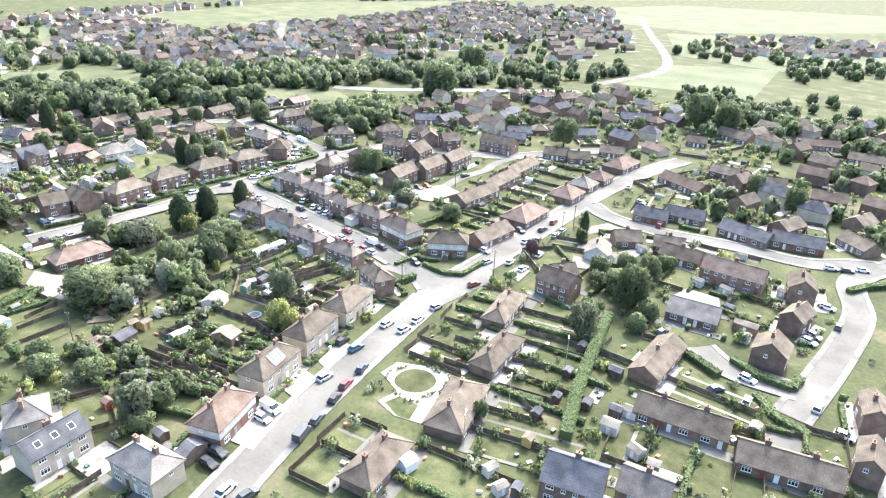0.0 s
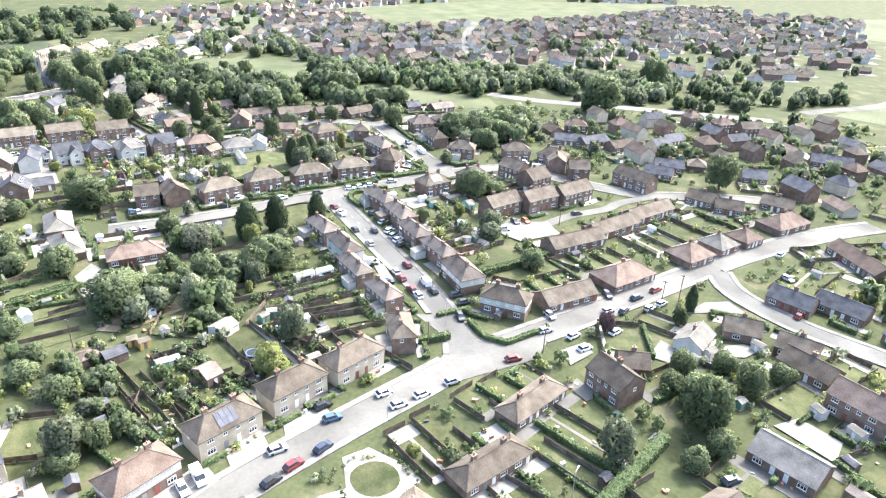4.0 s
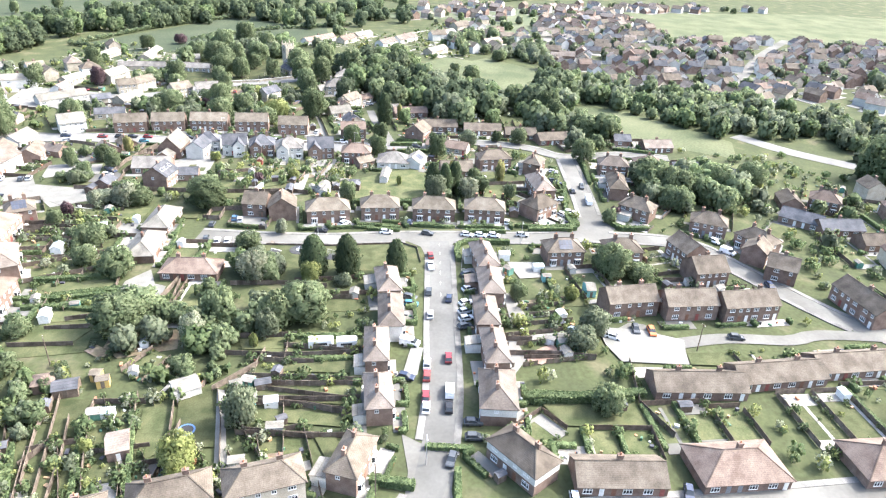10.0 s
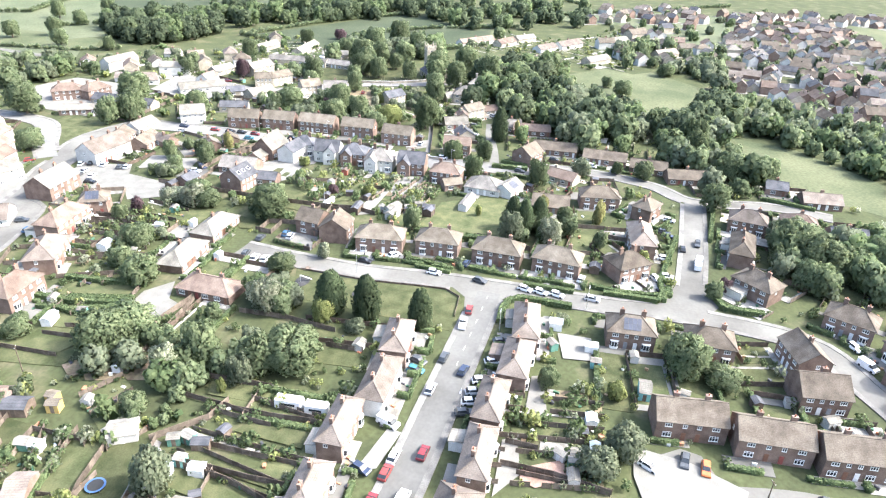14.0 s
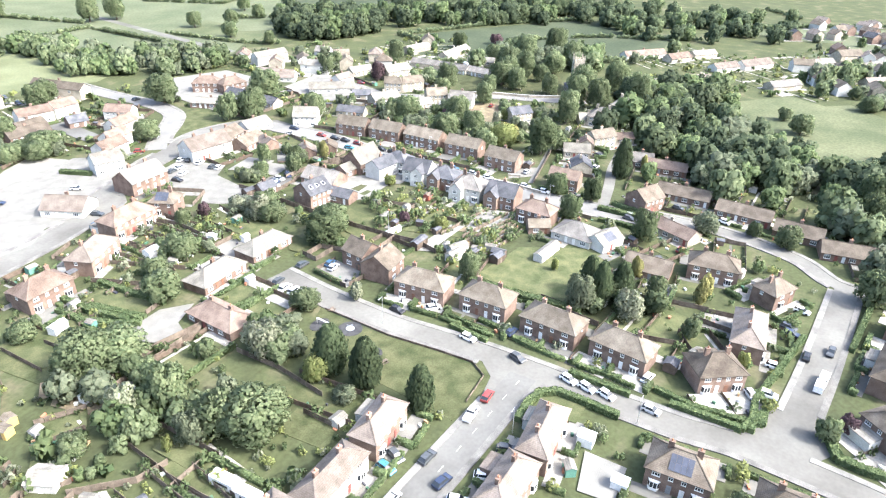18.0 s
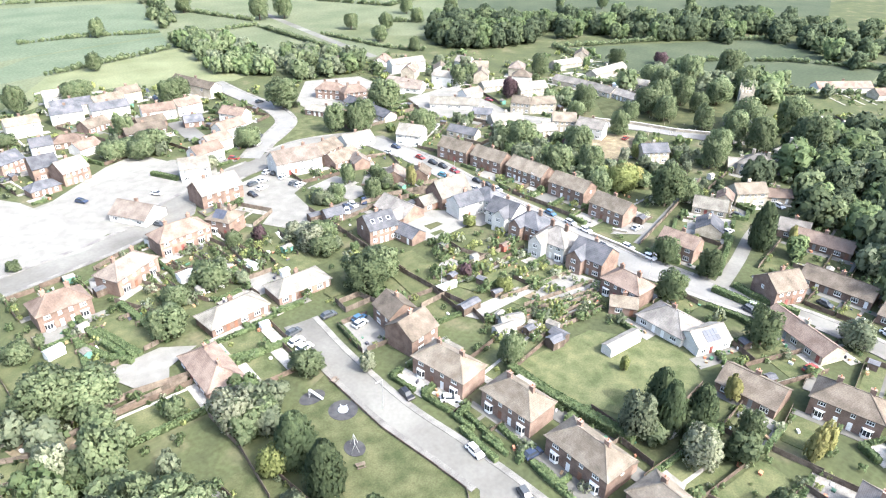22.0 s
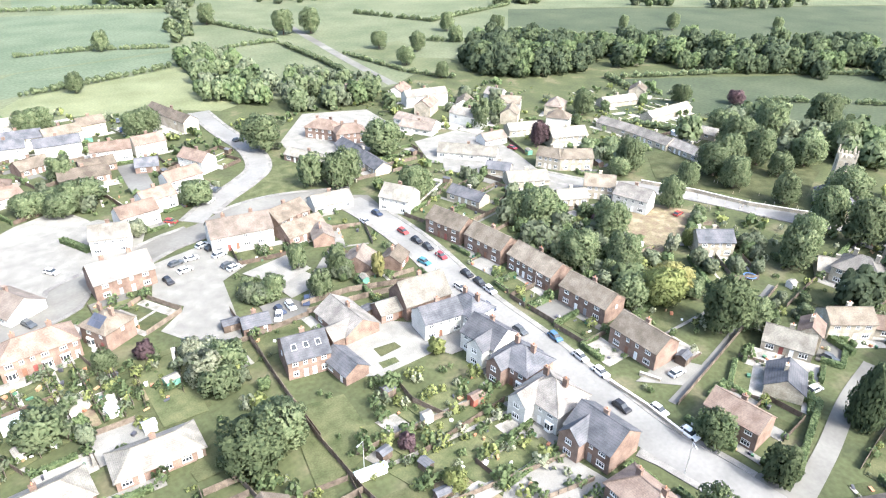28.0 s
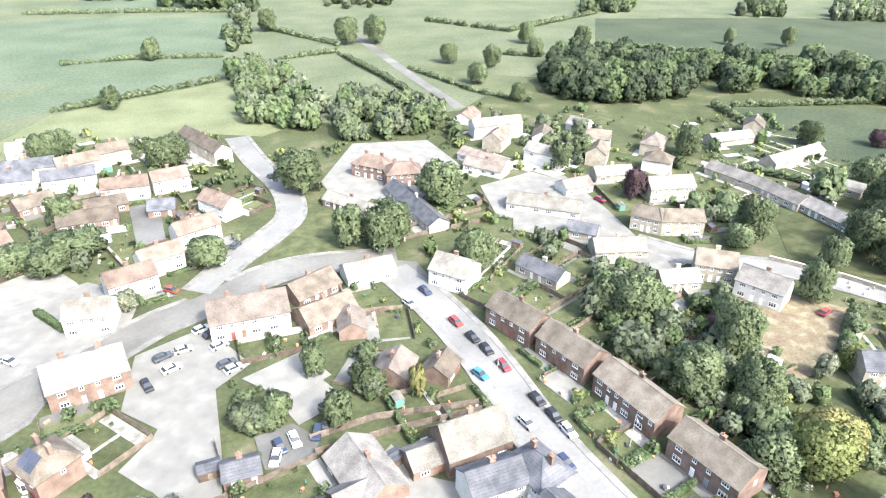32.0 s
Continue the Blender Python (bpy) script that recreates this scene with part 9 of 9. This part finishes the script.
shed("white", -279.0, 74.5, 179.0, 2.0, 2.0, 2.0)
shed("felt", -270.5, 91.9, 173.0, 3.2, 1.8, 1.8)
shed("felt", -338.0, 92.7, -171.0, 3.0, 2.6, 2.3)
shed("white", -332.6, 87.0, -173.0, 3.0, 2.0, 2.0)
shed("white", -390.9, 89.3, 173.0, 2.0, 2.0, 1.9)

# ---- hedges, fences, garden walls ----
hedge(2.4, 2.4, [(-249.4, 115.6), (-249.1, 127.0), (-250.3, 139.2), (-250.9, 147.2)])
hedge(1.6, 1.7, [(-206.5, 150.3), (-212.0, 150.0), (-216.8, 151.0), (-219.2, 154.0), (-219.2, 160.0), (-218.9, 168.0)])
hedge(1.2, 1.4, [(-232.1, 172.0), (-230.7, 180.9), (-231.7, 189.9), (-232.9, 194.6), (-238.6, 194.4)])
hedge(1.2, 1.3, [(-234.5, 126.4), (-233.7, 133.9)])
hedge(1.2, 1.3, [(-232.3, 137.0), (-231.3, 143.5)])
hedge(1.2, 1.3, [(-230.6, 154.8), (-231.3, 164.6)])
hedge(1.0, 1.2, [(-232.1, 118.1), (-230.9, 130.3)])
hedge(2.0, 1.8, [(-140.6, 160.7), (-141.1, 171.8), (-142.8, 187.1)])
hedge(1.2, 1.4, [(-121.0, 142.1), (-112.4, 141.4), (-107.5, 144.9), (-108.1, 158.8)])
hedge(1.8, 1.8, [(-118.7, 125.2), (-116.9, 133.6)])
hedge(2.8, 2.6, [(-62.9, 152.2), (-57.4, 133.1), (-52.4, 116.2), (-46.6, 101.2)])
hedge(2.2, 1.6, [(-39.6, 149.5), (-30.5, 145.6)])
hedge(2.2, 1.6, [(-30.2, 154.8), (-23.2, 151.7), (-15.6, 152.0), (-15.1, 157.5)])
hedge(2.0, 1.4, [(-21.5, 143.8), (-15.1, 138.1), (-8.5, 136.7)])
hedge(2.0, 1.6, [(-15.7, 216.7), (-11.7, 224.5), (-7.4, 229.5)])
hedge(1.6, 1.6, [(-180.0, 43.6), (-183.2, 51.6), (-187.0, 56.7)])
hedge(1.4, 1.4, [(-185.1, 38.6), (-189.3, 55.3)])
hedge(1.4, 1.4, [(-179.2, 34.3), (-180.0, 40.5), (-178.1, 55.1)])
hedge(1.6, 1.6, [(-183.1, 29.0), (-183.6, 41.8), (-186.2, 52.7)])
hedge(1.6, 1.6, [(-193.4, 31.1), (-194.7, 43.6), (-196.3, 53.8)])
hedge(1.4, 1.4, [(-202.9, 70.0), (-211.3, 72.6), (-218.3, 73.2)])
hedge(1.6, 1.6, [(-323.4, 132.4), (-322.0, 137.4), (-322.3, 146.3), (-322.9, 150.2)])
hedge(1.4, 1.5, [(-308.2, 132.3), (-309.3, 141.0), (-308.2, 146.0)])
hedge(1.2, 1.8, [(-349.7, 118.5), (-336.9, 122.7), (-325.7, 126.6)])
hedge(1.4, 1.8, [(-345.7, 108.5), (-349.4, 118.4)])
hedge(1.6, 1.8, [(-321.5, 109.4), (-323.4, 115.6)])
hedge(1.6, 1.8, [(-233.4, -48.9), (-238.6, -37.9)])
hedge(1.4, 1.6, [(-229.4, 192.7), (-239.7, 192.0), (-272.3, 198.9)])
hedge(1.8, 1.6, [(-237.9, 206.2), (-230.8, 208.6), (-230.1, 213.9), (-230.5, 218.9)])
hedge(1.4, 1.6, [(-304.7, 214.2), (-272.6, 209.5)])
hedge(1.4, 1.6, [(-228.9, 176.2), (-229.0, 191.0), (-236.6, 194.2)])
hedge(1.4, 1.5, [(-227.1, 153.7), (-227.0, 167.9)])
hedge(1.2, 1.4, [(-228.4, 121.5), (-227.3, 132.3)])
hedge(1.2, 1.4, [(-232.5, 138.5), (-231.6, 145.6)])
hedge(1.6, 1.6, [(-316.0, 234.5), (-311.3, 250.5)])
hedge(1.8, 1.8, [(-316.9, 129.3), (-317.4, 143.6)])
hedge(1.2, 1.2, [(-127.3, 136.1), (-126.3, 145.6)])
hedge(1.6, 1.6, [(-0.7, 153.7), (3.3, 154.7)])
hedge(1.6, 1.8, [(-376.3, 102.2), (-373.3, 114.3)])
fence(1.8, [(-260.9, 24.0), (-259.4, 46.5), (-258.7, 66.5), (-259.0, 72.0)])
fence(1.8, [(-259.0, 72.0), (-259.4, 82.9), (-260.5, 90.8), (-258.4, 98.7)])
fence(1.8, [(-259.4, 82.9), (-251.1, 83.1)])
fence(1.8, [(-235.8, 66.1), (-235.2, 71.8), (-242.6, 72.0)])
fence(1.8, [(-260.8, 14.3), (-260.0, 33.0), (-259.3, 52.3), (-259.2, 67.0)])
fence(1.8, [(-276.5, 22.5), (-289.7, 23.1), (-309.8, 29.4)])
fence(1.8, [(-276.2, 26.3), (-290.2, 27.8), (-309.4, 31.3)])
fence(1.8, [(-142.3, 93.0), (-142.2, 103.7), (-141.8, 113.2), (-141.9, 120.6)])
fence(1.8, [(-145.7, 89.9), (-154.3, 97.9), (-160.2, 99.1)])
fence(1.6, [(-159.4, 86.2), (-158.5, 99.9), (-157.1, 106.9)])
fence(1.6, [(-161.8, 106.4), (-159.3, 121.4)])
fence(1.6, [(-166.3, 89.5), (-166.7, 105.8)])
fence(1.8, [(-171.5, 61.5), (-170.3, 68.9), (-182.9, 67.5), (-196.2, 69.9)])
fence(1.8, [(-158.2, 158.1), (-157.9, 168.6), (-156.1, 179.3)])
fence(1.8, [(-164.3, 158.2), (-163.9, 164.9)])
fence(1.8, [(-158.0, 101.2), (-158.1, 110.8), (-159.1, 122.0)])
fence(1.8, [(-141.3, 99.9), (-140.2, 111.0), (-136.7, 122.2)])
fence(1.6, [(-147.7, 96.8), (-147.4, 110.9), (-147.4, 122.8)])
fence(1.6, [(-132.9, 98.8), (-130.8, 111.2), (-130.7, 120.7)])
fence(1.6, [(-146.1, 99.9), (-142.2, 119.2)])
fence(1.6, [(-142.3, 101.9), (-139.6, 112.6), (-137.5, 125.2)])
fence(1.8, [(-145.7, 82.3), (-132.2, 84.7), (-122.7, 88.4)])
fence(1.8, [(-146.5, 91.0), (-135.7, 94.0), (-123.9, 96.4)])
fence(1.6, [(-137.6, 63.2), (-126.8, 66.1), (-115.6, 68.1)])
fence(1.6, [(-146.1, 57.2), (-133.3, 58.4), (-119.4, 62.0)])
fence(1.6, [(-138.3, 67.2), (-123.0, 71.4), (-115.0, 74.3)])
fence(1.6, [(-144.7, 74.6), (-130.6, 77.4)])
fence(1.4, [(-174.3, 48.8), (-175.5, 55.9)])
fence(1.8, [(-119.4, 115.2), (-109.1, 118.4)])
fence(1.6, [(-130.7, 62.2), (-109.0, 67.3)])
fence(1.6, [(-139.3, 54.3), (-119.0, 55.4)])
fence(1.6, [(-135.6, 86.0), (-120.3, 85.2)])
fence(1.4, [(-75.5, 130.6), (-59.4, 134.6)])
fence(1.4, [(-70.9, 117.3), (-58.7, 122.1)])
fence(1.4, [(-67.5, 106.6), (-54.6, 110.1)])
fence(1.4, [(-65.0, 107.5), (-52.9, 102.6)])
fence(1.4, [(-83.1, 106.1), (-74.7, 107.5)])
fence(1.4, [(-87.4, 115.8), (-80.2, 117.1)])
fence(1.4, [(-91.1, 127.8), (-83.4, 129.0)])
fence(1.8, [(-115.6, 41.2), (-114.7, 47.9)])
fence(1.8, [(-249.9, 133.1), (-249.6, 145.6), (-248.8, 153.1)])
fence(1.6, [(-249.6, 163.7), (-252.1, 173.1)])
fence(1.6, [(-265.4, 174.2), (-264.3, 185.6)])
fence(1.6, [(-270.7, 174.0), (-272.1, 182.6)])
fence(1.8, [(-236.0, 67.5), (-242.4, 67.8), (-244.0, 77.5)])
fence(0.7, [(-217.2, 90.0), (-216.6, 110.5), (-218.0, 124.0), (-218.6, 133.0), (-215.6, 137.6), (-206.0, 138.4)])
fence(1.6, [(-184.7, 111.1), (-184.8, 120.6)])
fence(1.6, [(-192.0, 84.2), (-192.5, 97.0), (-190.7, 111.2)])
fence(1.6, [(-225.3, 8.8), (-228.5, 21.3), (-227.6, 31.8)])
fence(1.6, [(-280.2, 61.5), (-279.7, 68.4), (-282.5, 75.6)])
garden_wall(1.4, [(-414.8, 18.3), (-424.2, 34.7), (-430.2, 51.8), (-439.0, 66.0), (-450.4, 81.2)])
garden_wall(1.0, [(-324.5, -57.9), (-328.5, -40.4)])
garden_wall(1.0, [(-318.6, 88.0), (-319.0, 98.3), (-318.3, 107.1)])
garden_wall(0.9, [(-326.3, 89.9), (-328.1, 94.2)])
fence(1.5, [(-324.9, 101.2), (-349.3, 96.0), (-387.3, 87.4)])
hedge(1.4, 1.5, [(-184.5, 39.3), (-186.9, 47.0), (-188.0, 55.3)])
fence(1.6, [(-173.7, 47.2), (-176.1, 56.2)])
hedge(1.5, 1.6, [(-142.8, 161.4), (-140.6, 183.7)])
fence(1.6, [(-193.8, 70.3), (-180.0, 71.0), (-166.6, 71.8)])
fence(1.4, [(-169.9, 43.9), (-171.0, 55.7)])
fence(1.4, [(-162.9, 38.5), (-163.4, 53.4)])
fence(1.6, [(-133.4, 67.4), (-142.0, 66.4), (-142.1, 76.9)])
fence(1.6, [(-149.7, 57.3), (-130.0, 62.2), (-124.1, 59.4)])
fence(1.6, [(-142.3, 106.0), (-125.1, 108.2), (-114.7, 109.8)])
fence(1.4, [(-127.1, 69.1), (-129.0, 81.8)])
hedge(2.2, 2.4, [(-141.3, 158.6), (-140.7, 169.7), (-141.4, 183.3)])
fence(1.5, [(-156.7, 161.5), (-156.7, 179.6)])
fence(1.6, [(-155.4, 187.5), (-139.4, 184.7), (-129.0, 188.7)])
